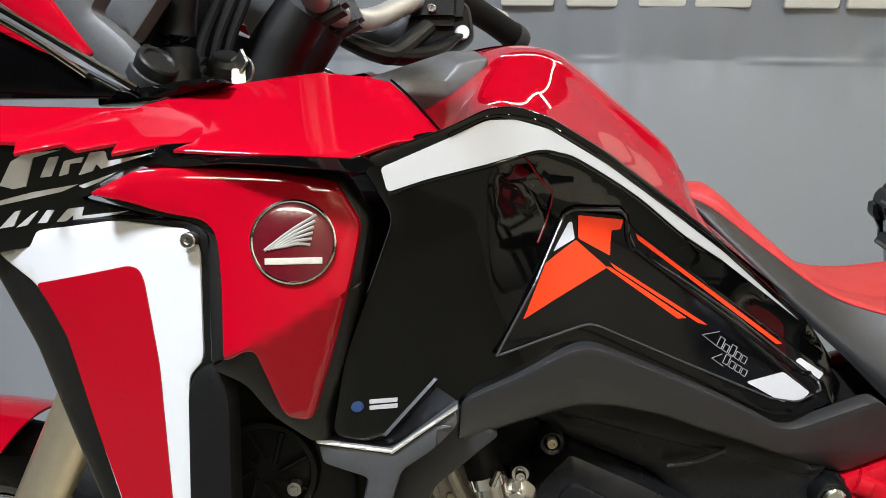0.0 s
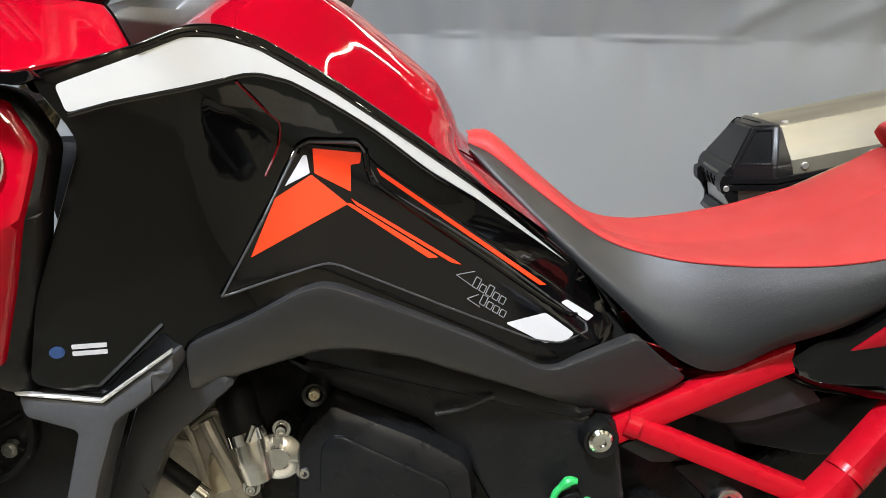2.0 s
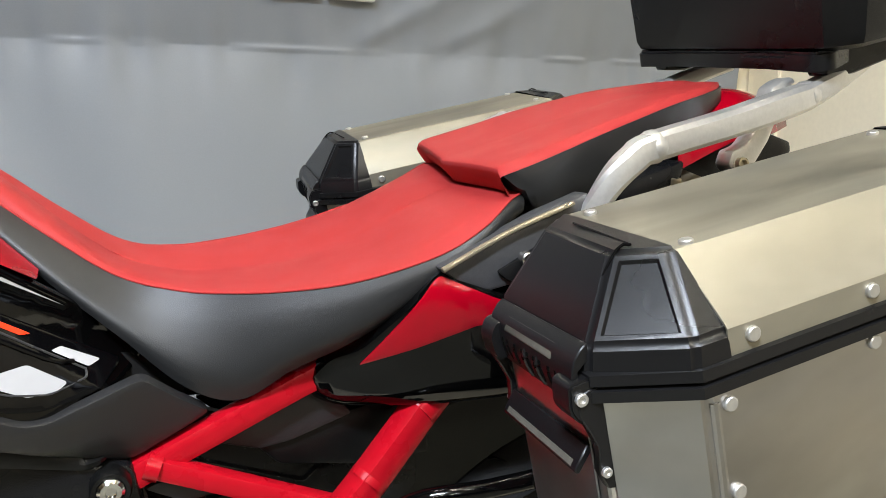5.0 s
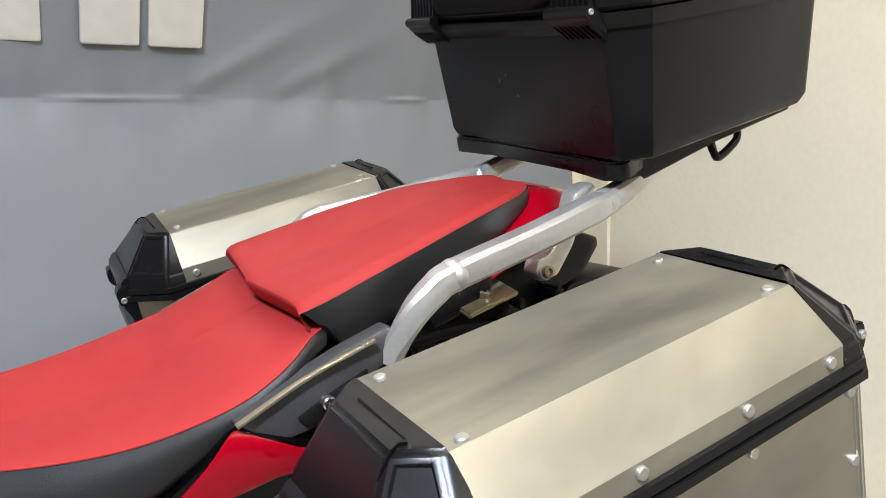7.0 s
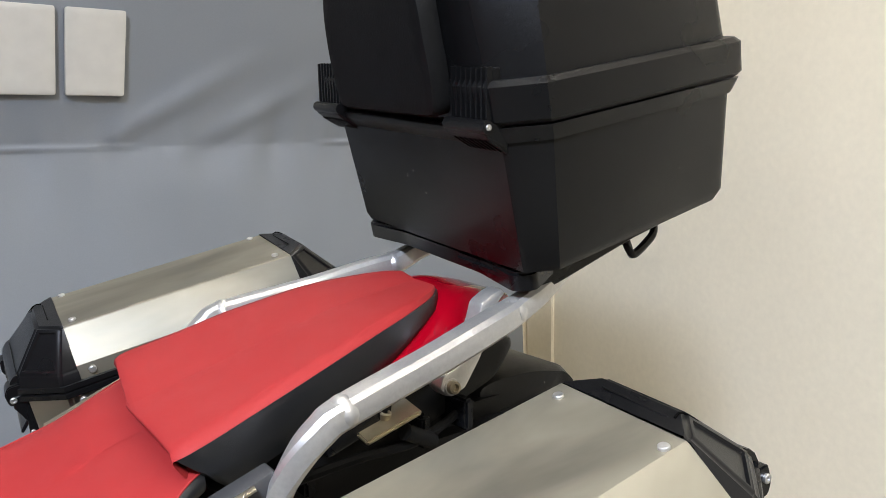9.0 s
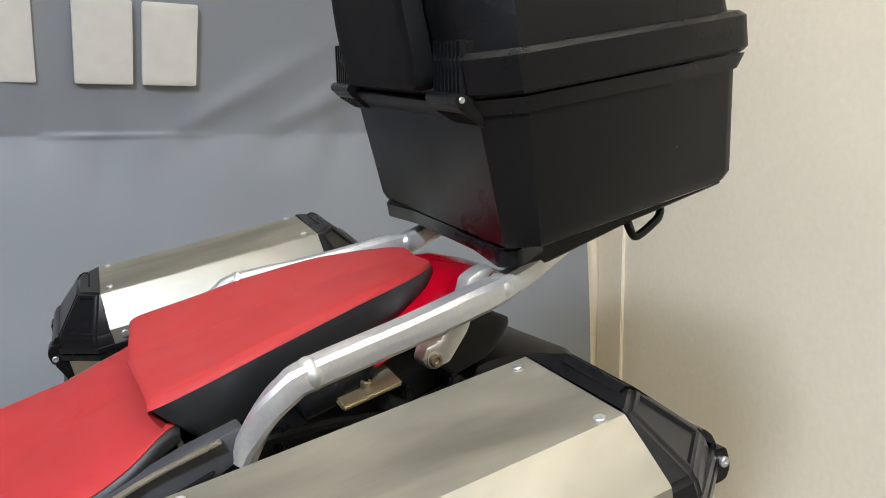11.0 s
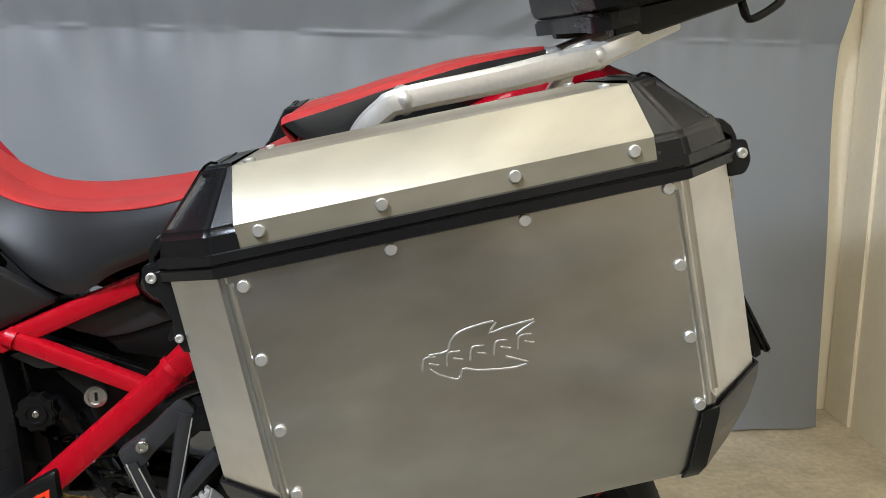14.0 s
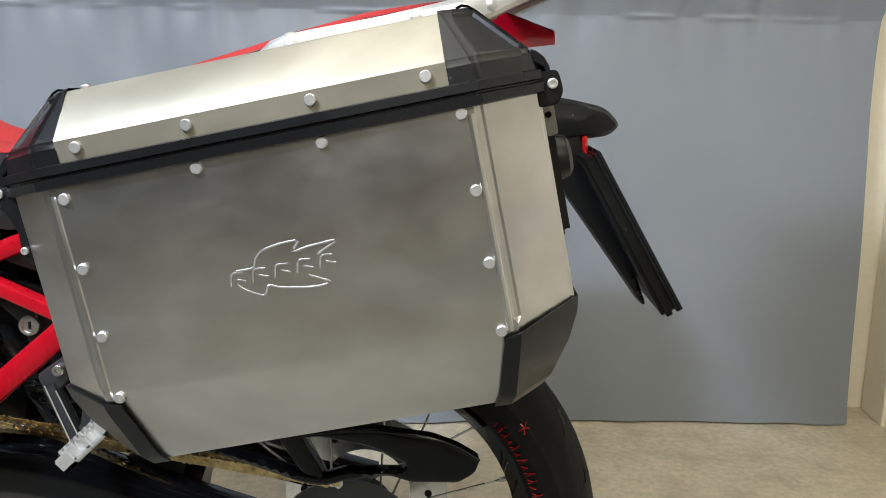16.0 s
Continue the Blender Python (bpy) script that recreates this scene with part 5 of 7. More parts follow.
# ---- frame, covers and engine ----
def flat(name, poly, y, mat, label="", depth=0.012, bevel=0.002, corner=0.004, slope=0.0, side=True, parent=None):
    """A plate in the upright plane at y (plus slope times x), facing the open side; twinned on the other side."""
    skin = lambda a, b, d: (a, y + slope * a + d, b)
    o = bpart(name, panel_mesh(poly, skin, depth, bevel, 0.02, corner), mat, label, parent=parent)
    if side:
        bpart(name, panel_mesh(poly, mirrored(skin), depth, bevel, 0.02, corner), mat, label)
    return o


def twin_tube(name, pts, r, mat, label="", **kw):
    o = bpart(name, tube_mesh(pts, r, **kw), mat, label)
    bpart(name, tube_mesh([tuple(mirror(p)) for p in pts], r, **kw), mat, label)
    return o


# dark inner fender behind the frame
flat("inner_fender", [(0.520, 0.760), (0.640, 0.800), (0.800, 0.860), (0.900, 0.840), (0.860, 0.700), (0.720, 0.600), (0.560, 0.580)], 0.752, GLOSS, "gloss black inner fender", 0.01, 0.003, 0.02)
# red rear frame tubes
twin_tube("frame_tube", [(0.350, 0.706, 0.718), (0.420, 0.706, 0.748), (0.535, 0.704, 0.796), (0.640, 0.690, 0.835)], 0.0122, FRAMERED, "red frame tube", n=20, steps=14, corner=4.5)
twin_tube("frame_tube", [(0.372, 0.702, 0.732), (0.545, 0.668, 0.668)], 0.0100, FRAMERED, "red frame tube", n=20, corner=4.5)
twin_tube("frame_tube", [(0.660, 0.690, 0.790), (0.610, 0.678, 0.744), (0.535, 0.662, 0.673), (0.440, 0.655, 0.590), (0.40, 0.655, 0.555)], 0.0155, FRAMERED, "red frame tube", n=20, steps=20, corner=4.5)
for a, b, r in (((0.383, 0.699, 0.7275), (0.372, 0.701, 0.7318), 0.0130), ((0.537, 0.669, 0.671), (0.529, 0.6715, 0.674), 0.0130), ((0.563, 0.667, 0.699), (0.558, 0.666, 0.694), 0.0190), ((0.622, 0.681, 0.755), (0.616, 0.680, 0.750), 0.0190)):
    twin_tube("weld_bead", [a, b], r, FRAMERED, "weld bead", n=16)
# panels under the seat
flat("seat_panel", [(0.408, 0.742), (0.449, 0.765), (0.530, 0.782), (0.560, 0.745), (0.500, 0.726), (0.470, 0.722)], 0.735, GREYPLASTIC, "dark grey side panel", 0.01, 0.004, slope=-0.045)
flat("seat_panel", [(0.468, 0.724), (0.500, 0.7285), (0.562, 0.748), (0.640, 0.760), (0.640, 0.690), (0.560, 0.690), (0.489, 0.702)], 0.741, BLACKPLASTIC, "black side panel", 0.01, 0.004, slope=-0.045)
flat("seat_panel", [(0.340, 0.720), (0.372, 0.722), (0.520, 0.665), (0.560, 0.700), (0.640, 0.700), (0.640, 0.640), (0.540, 0.560), (0.360, 0.560)], 0.775, ENGBLACK, "black inner panel", 0.01, 0.002, slope=-0.045)
flat("lock_plate", [(0.418, 0.688), (0.453, 0.696), (0.525, 0.664), (0.490, 0.630), (0.460, 0.626), (0.450, 0.658)], 0.724, BLACKPLASTIC, "black lock plate", 0.012, 0.003, slope=-0.055)
flat("lock_strip", [(0.368, 0.707), (0.391, 0.716), (0.452, 0.692), (0.400, 0.690)], 0.720, GREYPLASTIC, "grey strip", 0.01, 0.003, slope=-0.04)
lm = frame_of((0.467, 0.692, 0.660), (0, -1, 0))
bpart("helmet_lock", turned([(0.0, 0.0045), (0.0088, 0.0045), (0.0092, 0.0075), (0.0125, 0.0072), (0.0138, 0.005), (0.0138, -0.01)], lm, 28), STEEL, "bright key lock")
bpart("keyhole", block((-0.0016, -0.0050, 0.0046), (0.0016, 0.0050, 0.0053), 0.0004, lm), RUBBER, "dark keyhole")
km = frame_of((0.398, 0.700, 0.640), (0, -1, 0))
lobes = [((0.0218 + 0.0015 * math.cos(10 * t)) * math.cos(t), (0.0218 + 0.0015 * math.cos(10 * t)) * math.sin(t)) for t in [2 * math.pi * k / 60 for k in range(60)]]
bpart("adjuster_knob", join(prism(lobes, 0.016, km @ Matrix.Translation((0, 0, 0.008)), 0.002), turned([(0.012, 0.006), (0.0125, 0.0105), (0.0105, 0.0105), (0.010, 0.0085), (0.0, 0.0085)], km, 24)), BLACKPLASTIC, "black lobed preload knob")
cap_screw(bike, bike_inv @ Vector((0.398, 0.6925, 0.640)), (0, -1, 0), 0.004, 0.003, STEEL)
# spring below the knob
coil = [(0.400 + 0.026 * math.cos(a) + 0.004 * a, 0.742 + 0.026 * math.sin(a), 0.618 - 0.0036 * a * 1.1) for a in [0.5 * k for k in range(50)]]
bpart("shock_spring", tube_mesh(coil, 0.0045, 8, 160), GLOSS, "black coil spring")
bpart("shock_body", tube_mesh([(0.395, 0.742, 0.640), (0.470, 0.742, 0.515)], 0.017, 14), ENGBLACK, "black shock body")

# black main frame, rear engine mount and covers
flat("main_frame", [(0.060, 0.800), (0.222, 0.775), (0.329, 0.743), (0.362, 0.740), (0.376, 0.640), (0.385, 0.500), (0.300, 0.470), (0.262, 0.640), (0.226, 0.705), (0.188, 0.738), (0.111, 0.768)], 0.690, ENGBLACK, "black main frame plate", 0.05, 0.006, 0.012)
flat("upper_beam", [(0.060, 0.842), (0.100, 0.842), (0.200, 0.802), (0.300, 0.766), (0.345, 0.748), (0.329, 0.738), (0.215, 0.764), (0.085, 0.795)], 0.684, BLACKPLASTIC, "black frame beam", 0.05, 0.008, 0.01)
# glint along the beam's edge, drawn as a paler strip
bpart("beam_edge", tube_mesh([(0.200, 0.6815, 0.748), (0.226, 0.681, 0.754), (0.250, 0.6815, 0.7645)], 0.0022, 8, 16), SATINGREY, "beam edge lightened like a glint")
mb = frame_of((0.343, 0.678, 0.725), (0, -1, 0))
bpart("mount_boss", turned([(0.0115, 0.004), (0.0150, 0.005), (0.0165, 0.002), (0.0165, -0.02)], mb, 28), BLACKPLASTIC, "black mount boss")
bpart("mount_bolt", turned([(0.0, 0.004), (0.004, 0.004), (0.0048, 0.007), (0.0085, 0.0072), (0.0110, 0.005), (0.0115, -0.004)], mb, 12), CHROME, "bright pivot bolt")
ring_c = [(0.318 + 0.0150 * math.cos(a), 0.672, 0.672 + 0.0150 * math.sin(a)) for a in [radians(-250 + 8 * k) for k in range(33)]]
bpart("green_clip", tube_mesh(ring_c, 0.0032, 10, 50), GREEN, "green plastic clip")
bpart("green_clip", tube_mesh([(0.308, 0.672, 0.683), (0.316, 0.671, 0.690), (0.323, 0.671, 0.690)], [0.003, 0.0052, 0.003], 10, 12), GREEN, "green plastic clip")
bpart("breather_plug", turned([(0.0, 0.006), (0.009, 0.006), (0.011, 0.003), (0.011, -0.01)], frame_of((0.320, 0.678, 0.668), (0, -1, 0)), 20), RUBBER, "black rubber plug")

# engine
cover = [(0.082, 0.733), (0.109, 0.763), (0.116, 0.765), (0.190, 0.734), (0.232, 0.709), (0.240, 0.640), (0.250, 0.540), (0.120, 0.520), (0.078, 0.600)]
flat("engine_cover", cover, 0.664, ENGBLACK, "black cast engine cover", 0.06, 0.015, 0.012)
flat("cover_rib", [(0.104, 0.728), (0.114, 0.738), (0.123, 0.7375), (0.212, 0.693), (0.222, 0.560), (0.130, 0.545), (0.100, 0.620)], 0.6605, ENGBLACK, "raised cover field", 0.004, 0.003, 0.01)
cap_screw(bike, bike_inv @ Vector((0.098, 0.676, 0.769)), (0, -1, 0), 0.0050, 0.005, FORK)
bpart("screw_boss", turned([(0.0070, 0.0), (0.0100, 0.002), (0.0115, -0.004), (0.0115, -0.03)], frame_of((0.098, 0.674, 0.769), (0, -1, 0)), 20), ENGBLACK)
flat("cylinder", [(-0.030, 0.752), (-0.020, 0.765), (-0.002, 0.768), (0.020, 0.748), (0.034, 0.712), (0.042, 0.640), (0.045, 0.520), (-0.080, 0.520), (-0.070, 0.650), (-0.030, 0.700)], 0.690, CASTING, "tan cast cylinder block", 0.12, 0.008, 0.01, side=False)
for pts, r in (([(0.006, 0.680, 0.745), (0.020, 0.677, 0.715), (0.042, 0.676, 0.668)], 0.0062), ([(-0.012, 0.683, 0.742), (-0.004, 0.683, 0.720), (0.003, 0.683, 0.665)], 0.003)):
    bpart("cast_rib", tube_mesh(pts, r, 10, 14), CASTING, "cast rib")
flat("cast_window", [(0.006, 0.712), (0.016, 0.712), (0.030, 0.680), (0.004, 0.672)], 0.6885, FORK, "pale cast recess", 0.003, 0.001, 0.003, side=False)
pm = frame_of((0.068, 0.676, 0.716), (0, -1, 0))
bpart("pump_body", join(turned([(0.0, 0.010), (0.009, 0.010), (0.013, 0.006), (0.0205, 0.004), (0.0215, 0.0), (0.0215, -0.03)], pm, 28), block((-0.004, -0.002, 0.0), (0.004, 0.020, 0.009), 0.002, pm), block((-0.020, -0.004, 0.0), (-0.004, 0.004, 0.009), 0.002, pm)), STEEL, "bright cast pump body")
for x, z in ((0.071, 0.741), (0.045, 0.689), (0.090, 0.703)):
    bpart("pump_lug", turned([(0.0, 0.0), (0.0075, 0.0), (0.0085, -0.002), (0.0085, -0.02)], frame_of((x, 0.670, z), (0, -1, 0)), 16), STEEL, "bright screw lug")
    cap_screw(bike, bike_inv @ Vector((x, 0.669, z)), (0, -1, 0), 0.0048, 0.005, STEEL)
bpart("coolant_hose", tube_mesh([(0.042, 0.672, 0.736), (0.037, 0.674, 0.750), (0.029, 0.685, 0.770), (0.012, 0.715, 0.795)], 0.0165, 16, 24), RUBBER, "black rubber hose")
bpart("pump_neck", tube_mesh([(0.052, 0.668, 0.698), (0.048, 0.668, 0.715), (0.043, 0.670, 0.734)], [0.0125, 0.0142, 0.0142], 18, 12), STEEL, "bright pipe neck")
bpart("hose_clamp", tube_mesh([(0.0435, 0.670, 0.732), (0.0405, 0.671, 0.741)], 0.0178, 20), CHROME, "steel hose clamp")
bpart("clamp_screw", tube_mesh([(0.046, 0.652, 0.738), (0.051, 0.653, 0.752)], 0.0028, 8), STEEL, "clamp screw")
bpart("bleed_pipe", tube_mesh([(0.092, 0.676, 0.690), (0.106, 0.678, 0.668), (0.110, 0.68, 0.640)], 0.008, 10, 12), CASTING, "short cast pipe")
bpart("cast_ring", turned([(0.012, 0.0), (0.016, 0.003), (0.020, 0.0), (0.020, -0.02)], frame_of((-0.004, 0.688, 0.764), (0, -1, 0.2)), 24), CASTING, "cast ring round a bore")
bpart("bore", turned([(0.0, 0.0005), (0.0125, 0.0005), (0.0125, -0.004)], frame_of((-0.004, 0.6885, 0.764), (0, -1, 0.2)), 20), RUBBER, "dark bore")
bpart("cast_web", tube_mesh([(-0.006, 0.684, 0.738), (0.016, 0.683, 0.752), (0.034, 0.683, 0.735)], 0.0035, 8, 16), CASTING, "cast web")
bpart("cast_web", tube_mesh([(-0.020, 0.684, 0.726), (-0.004, 0.683, 0.716), (0.008, 0.683, 0.664)], 0.0035, 8, 16), CASTING, "cast web")
bpart("injector", tube_mesh([(-0.030, 0.672, 0.712), (0.000, 0.672, 0.686)], 0.0075, 12), RUBBER, "black hose")
bpart("injector_clip", tube_mesh([(-0.002, 0.672, 0.688), (0.006, 0.672, 0.681)], 0.0082, 12), CHROME, "steel ferrule")
# dark engine mass that fills the frame behind
flat("crankcase", [(-0.10, 0.800), (0.36, 0.760), (0.40, 0.560), (0.36, 0.360), (0.02, 0.340), (-0.12, 0.480)], 0.735, ENGBLACK, "black crankcase", 0.08, 0.01, 0.02)
flat("airbox", [(-0.150, 0.980), (0.10, 0.960), (0.36, 0.830), (0.42, 0.760), (0.10, 0.770), (-0.10, 0.800)], 0.730, RUBBER, "black airbox", 0.08, 0.01, 0.02)
# front corner piece of the frame cover and down tube
silver = [(-0.084, 0.813), (-0.030, 0.806), (0.017, 0.840), (0.0185, 0.828), (0.000, 0.808), (-0.022, 0.792), (-0.034, 0.752), (-0.046, 0.700), (-0.066, 0.700), (-0.047, 0.786), (-0.080, 0.797)]
flat("frame_corner", silver, 0.5600, PALEGREY, "satin grey frame corner", 0.03, 0.004, 0.004, slope=0.05)
flat("corner_line", [(-0.084, 0.8165), (-0.030, 0.8095), (0.017, 0.8435), (0.0172, 0.8412), (-0.029, 0.8068), (-0.083, 0.8138)], 0.5578, RAIL, "pale edge line", 0.004, 0.0008, 0.0, slope=0.05)
flat("down_tube", [(0.018, 0.830), (0.050, 0.805), (0.000, 0.760), (-0.040, 0.660), (-0.064, 0.660), (-0.034, 0.752), (-0.022, 0.790), (0.0, 0.806)], 0.600, SATINGREY, "dark grey down tube cover", 0.03, 0.004, 0.006)
# radiator shroud, fan and screws in the gap
flat("radiator_side", [(-0.160, 0.885), (-0.120, 0.890), (-0.075, 0.815), (-0.060, 0.760), (-0.070, 0.650), (-0.170, 0.650)], 0.600, BLACKPLASTIC, "black radiator housing", 0.05, 0.004, 0.008)
fan_m = frame_of((-0.132, 0.597, 0.772), (0, -1, 0))
bpart("fan_ring", turned([(0.034, 0.0), (0.036, 0.004), (0.040, 0.004), (0.042, 0.0), (0.042, -0.01)], fan_m, 32), BLACKPLASTIC, "black fan ring")
for k in range(8):
    a = 2 * math.pi * k / 8
    bpart("fan_rib", tube_mesh([fan_m @ Vector((0.010 * math.cos(a), 0.010 * math.sin(a), 0.002)), fan_m @ Vector((0.035 * math.cos(a + 0.4), 0.035 * math.sin(a + 0.4), 0.002))], 0.0022, 6), BLACKPLASTIC)
for p in ((-0.1385, 0.5955, 0.8525), (-0.1095, 0.5955, 0.759)):
    bpart("nut", turned([(0.0, 0.006), (0.003, 0.006), (0.0034, 0.004), (0.0058, 0.004), (0.0066, -0.002)], frame_of(p, (0, -1, 0)), 10), STEEL, "steel screw")
cap_screw(bike, bike_inv @ Vector((-0.150, 0.500, 0.968)), (0, -1, 0), 0.005, 0.004, STEEL)

# tail panels
both("tail_panel", [(0.512, 0.790), (0.530, 0.815), (0.553, 0.822), (0.614, 0.889), (0.622, 0.894), (0.670, 0.872), (0.720, 0.860), (0.740, 0.770), (0.697, 0.762), (0.618, 0.758), (0.540, 0.760), (0.518, 0.770)], lambda a, b, d: TAIL(a, b, d - 0.002 * 0), GLOSS, "gloss black tail panel", thick=0.02, roll=0.008, h=0.012, corner=0.015)
both("tail_side", [(0.553, 0.8065), (0.612, 0.885), (0.619, 0.890), (0.668, 0.868), (0.720, 0.856), (0.705, 0.850), (0.650, 0.843), (0.598, 0.822)], lifted(TAIL, 0.0015), RED, "glossy red tail panel", thick=0.002, roll=0.001, h=0.01, corner=0.003)
both("tail_bracket", [(0.616, 0.897), (0.712, 0.942), (0.760, 0.960), (0.770, 0.935), (0.720, 0.905), (0.694, 0.880), (0.659, 0.872), (0.632, 0.885)], lambda a, b, d: (a, 0.626 - 0.10 * (a - 0.66) + d, b), PALEGREY, "satin grey cast tail bracket", thick=0.02, roll=0.004, h=0.012, corner=0.004)
twin_tube("tail_trim", [(0.617, 0.625, 0.896), (0.680, 0.6205, 0.927), (0.740, 0.612, 0.951)], 0.0042, FORK, "pale trim strip", n=8, steps=10, flat=0.6)
flat("bracket_hollow", [(0.668, 0.892), (0.705, 0.912), (0.735, 0.925), (0.728, 0.908), (0.700, 0.893), (0.680, 0.882)], 0.6765, RUBBER, "dark bracket hollow", 0.003, 0.001, 0.003, slope=-0.085)
cap_screw(bike, bike_inv @ Vector((0.694, 0.6145, 0.903)), (0, -1, 0), 0.0065, 0.006, STEEL)
# grab rails
rail = [(0.760, 0.622, 0.925), (0.767, 0.614, 0.948), (0.780, 0.606, 0.973), (0.797, 0.602, 0.990), (0.817, 0.601, 1.0005), (0.920, 0.611, 1.023), (1.000, 0.618, 1.043), (1.033, 0.622, 1.0515), (1.060, 0.621, 1.0635), (1.090, 0.625, 1.0765), (1.126, 0.632, 1.0895)]
for far_side in (False, True):
    line = [tuple(mirror(p) - Vector((0, 0, 0.004))) if far_side else p for p in rail]
    bpart("grab_rail", tube_mesh(line, [0.0105, 0.0125, 0.0135, 0.0140, 0.0142, 0.0145, 0.0150, 0.0150, 0.0130, 0.0115, 0.0085], n=16, steps=60, flat=1.0, corner=3.6), RAIL, "silver painted cast grab rail")
    for collar, girth in (([(0.811, 0.601, 0.999), (0.8145, 0.601, 1.0), (0.820, 0.6012, 1.0012), (0.8235, 0.6015, 1.002)], [0.0142, 0.0162, 0.0162, 0.0142]), ([(1.026, 0.6215, 1.0495), (1.031, 0.6222, 1.0508), (1.037, 0.6232, 1.0522)], [0.0150, 0.0162, 0.0150])):
        line = [tuple(mirror(p) - Vector((0, 0, 0.004))) if far_side else p for p in collar]
        bpart("rail_collar", tube_mesh(line, girth, n=18, steps=8), RAIL, "rail collar")
for top_z, skin in ((1.0, lambda a, b, d: (a, 0.640 + d, b)), (0.62, mirrored(lambda a, b, d: (a, 0.640 + d, b)))):
    lug_line = [(a + 0.010, min(b, 1.018 + 0.072 * (top_z - 0.62) / 0.38)) for a, b in [(0.990, 1.046), (0.994, 1.060), (1.008, 1.068), (1.022, 1.072), (1.028, 1.066), (1.020, 1.060), (1.012, 1.048), (0.994, 1.004), (0.972, 0.974), (0.950, 0.969), (0.939, 0.980), (0.944, 0.994), (0.960, 0.999), (0.978, 1.018)]]
    bpart("rail_lug", panel_mesh(lug_line, skin, thick=0.02, roll=0.004, h=0.012, corner=0.004), RAIL, "silver cast rail lug")
lug = frame_of((0.9635, 0.641, 0.980), (-0.1, -1, 0.15))
bpart("lug_washer", turned([(0.005, 0.003), (0.0085, 0.003), (0.0095, 0.0), (0.0095, -0.006)], lug, 24), RAIL)
bpart("lug_bolt", turned([(0.0, 0.004), (0.0035, 0.004), (0.004, 0.009), (0.0064, 0.0088), (0.0072, 0.006), (0.0072, 0.0)], lug, 12), FORK, "brass-coloured lug bolt")
# red tail piece behind the passenger seat
TAILTOP = [
    (0.900, [(-0.118, 0.975), (-0.112, 0.990), (-0.080, 1.000), (0, 1.005)]),
    (0.960, [(-0.105, 0.996), (-0.098, 1.016), (-0.070, 1.034), (0, 1.040)]),
    (1.010, [(-0.092, 1.010), (-0.084, 1.036), (-0.060, 1.058), (0, 1.064)]),
    (1.060, [(-0.070, 1.010), (-0.062, 1.038), (-0.045, 1.056), (0, 1.062)]),
    (1.125, [(-0.030, 1.020), (-0.026, 1.032), (-0.018, 1.038), (0, 1.040)]),
]
bpart("tail_cowl", loft_mesh(body(TAILTOP, 30, 10)), RED, "glossy red tail cowl", 40)
flat("under_tail", [(0.720, 0.930), (0.900, 0.985), (1.040, 1.015), (1.090, 1.000), (1.060, 0.960), (0.960, 0.925), (0.800, 0.880)], 0.680, BLACKPLASTIC, "black plastic undertail", 0.06, 0.006, 0.012)
flat("undertail_box", [(0.820, 0.960), (0.905, 0.985), (0.900, 0.955), (0.830, 0.935)], 0.655, ENGBLACK, "black bracket", 0.03, 0.004, 0.004)
bpart("undertray", block((0.745, 0.668, 0.850), (1.090, 0.915, 0.935), 0.02), BLACKPLASTIC, "black undertray below the seat")
for x, z in ((0.800, 0.938), (0.930, 0.950), (0.985, 0.955)):
    bpart("tray_rib", block((x, 0.645, z - 0.03), (x + 0.012, 0.700, z + 0.004), 0.003), ENGBLACK, "black tray rib")
bpart("tail_cable", tube_mesh([(0.780, 0.652, 0.925), (0.850, 0.640, 0.935), (0.930, 0.650, 0.930), (1.010, 0.668, 0.945)], 0.005, 8, 30), RUBBER, "black cable")
bpart("undertail_plate", block((0.862, 0.640, 0.955), (0.928, 0.700, 0.961), 0.002, Matrix.Translation((0.88, 0.67, 0.95)) @ Matrix.Rotation(-0.25, 4, "Y") @ Matrix.Rotation(0.25, 4, "X") @ Matrix.Translation((-0.88, -0.67, -0.95))), FORK, "pale steel bracket plate")
cap_screw(bike, bike_inv @ Vector((0.893, 0.655, 0.962)), (0, -0.2, 1), 0.006, 0.005, FORK)
bpart("undertail_knob", tube_mesh([(0.905, 0.640, 0.948), (0.945, 0.650, 0.925)], 0.0085, 12), RUBBER)
# case carrier tubes
twin_tube("case_carrier", [(0.560, 0.640, 0.668), (0.596, 0.622, 0.690), (0.660, 0.600, 0.699), (0.760, 0.590, 0.712), (0.960, 0.580, 0.760), (1.020, 0.590, 0.82), (1.028, 0.615, 0.90)], 0.009, GLOSS, "black case carrier tube", n=12, steps=50)
for p in ((0.700, 0.587, 0.705), (0.960, 0.580, 0.762)):
    twin_tube("carrier_mount", [p, (p[0], p[1] - 0.045, p[2])], 0.012, RUBBER, "black rubber case mount", n=12)

# ---- nose, controls, fork ----
flat("visor_side", [(-0.420, 1.140), (-0.312, 1.108), (-0.235, 1.070), (-0.206, 1.056), (-0.305, 1.054), (-0.420, 1.052)], 0.566, GLOSS, "smoked dark visor side", 0.01, 0.002, 0.003)
flat("visor_strip", [(-0.400, 1.158), (-0.300, 1.107), (-0.256, 1.081), (-0.272, 1.0865), (-0.310, 1.104), (-0.400, 1.148)], 0.561, RED, "red visor strip", 0.004, 0.001, 0.0)
twin_tube("visor_trim", [(-0.400, 0.5615, 1.154), (-0.296, 0.5615, 1.1055), (-0.240, 0.5615, 1.0705)], 0.0022, CHROME, "bright trim line", n=8, steps=12)
twin_tube("visor_trim", [(-0.400, 0.568, 1.168), (-0.303, 0.568, 1.116), (-0.209, 0.568, 1.0625)], 0.0026, CHROME, "bright trim line", n=8, steps=12)
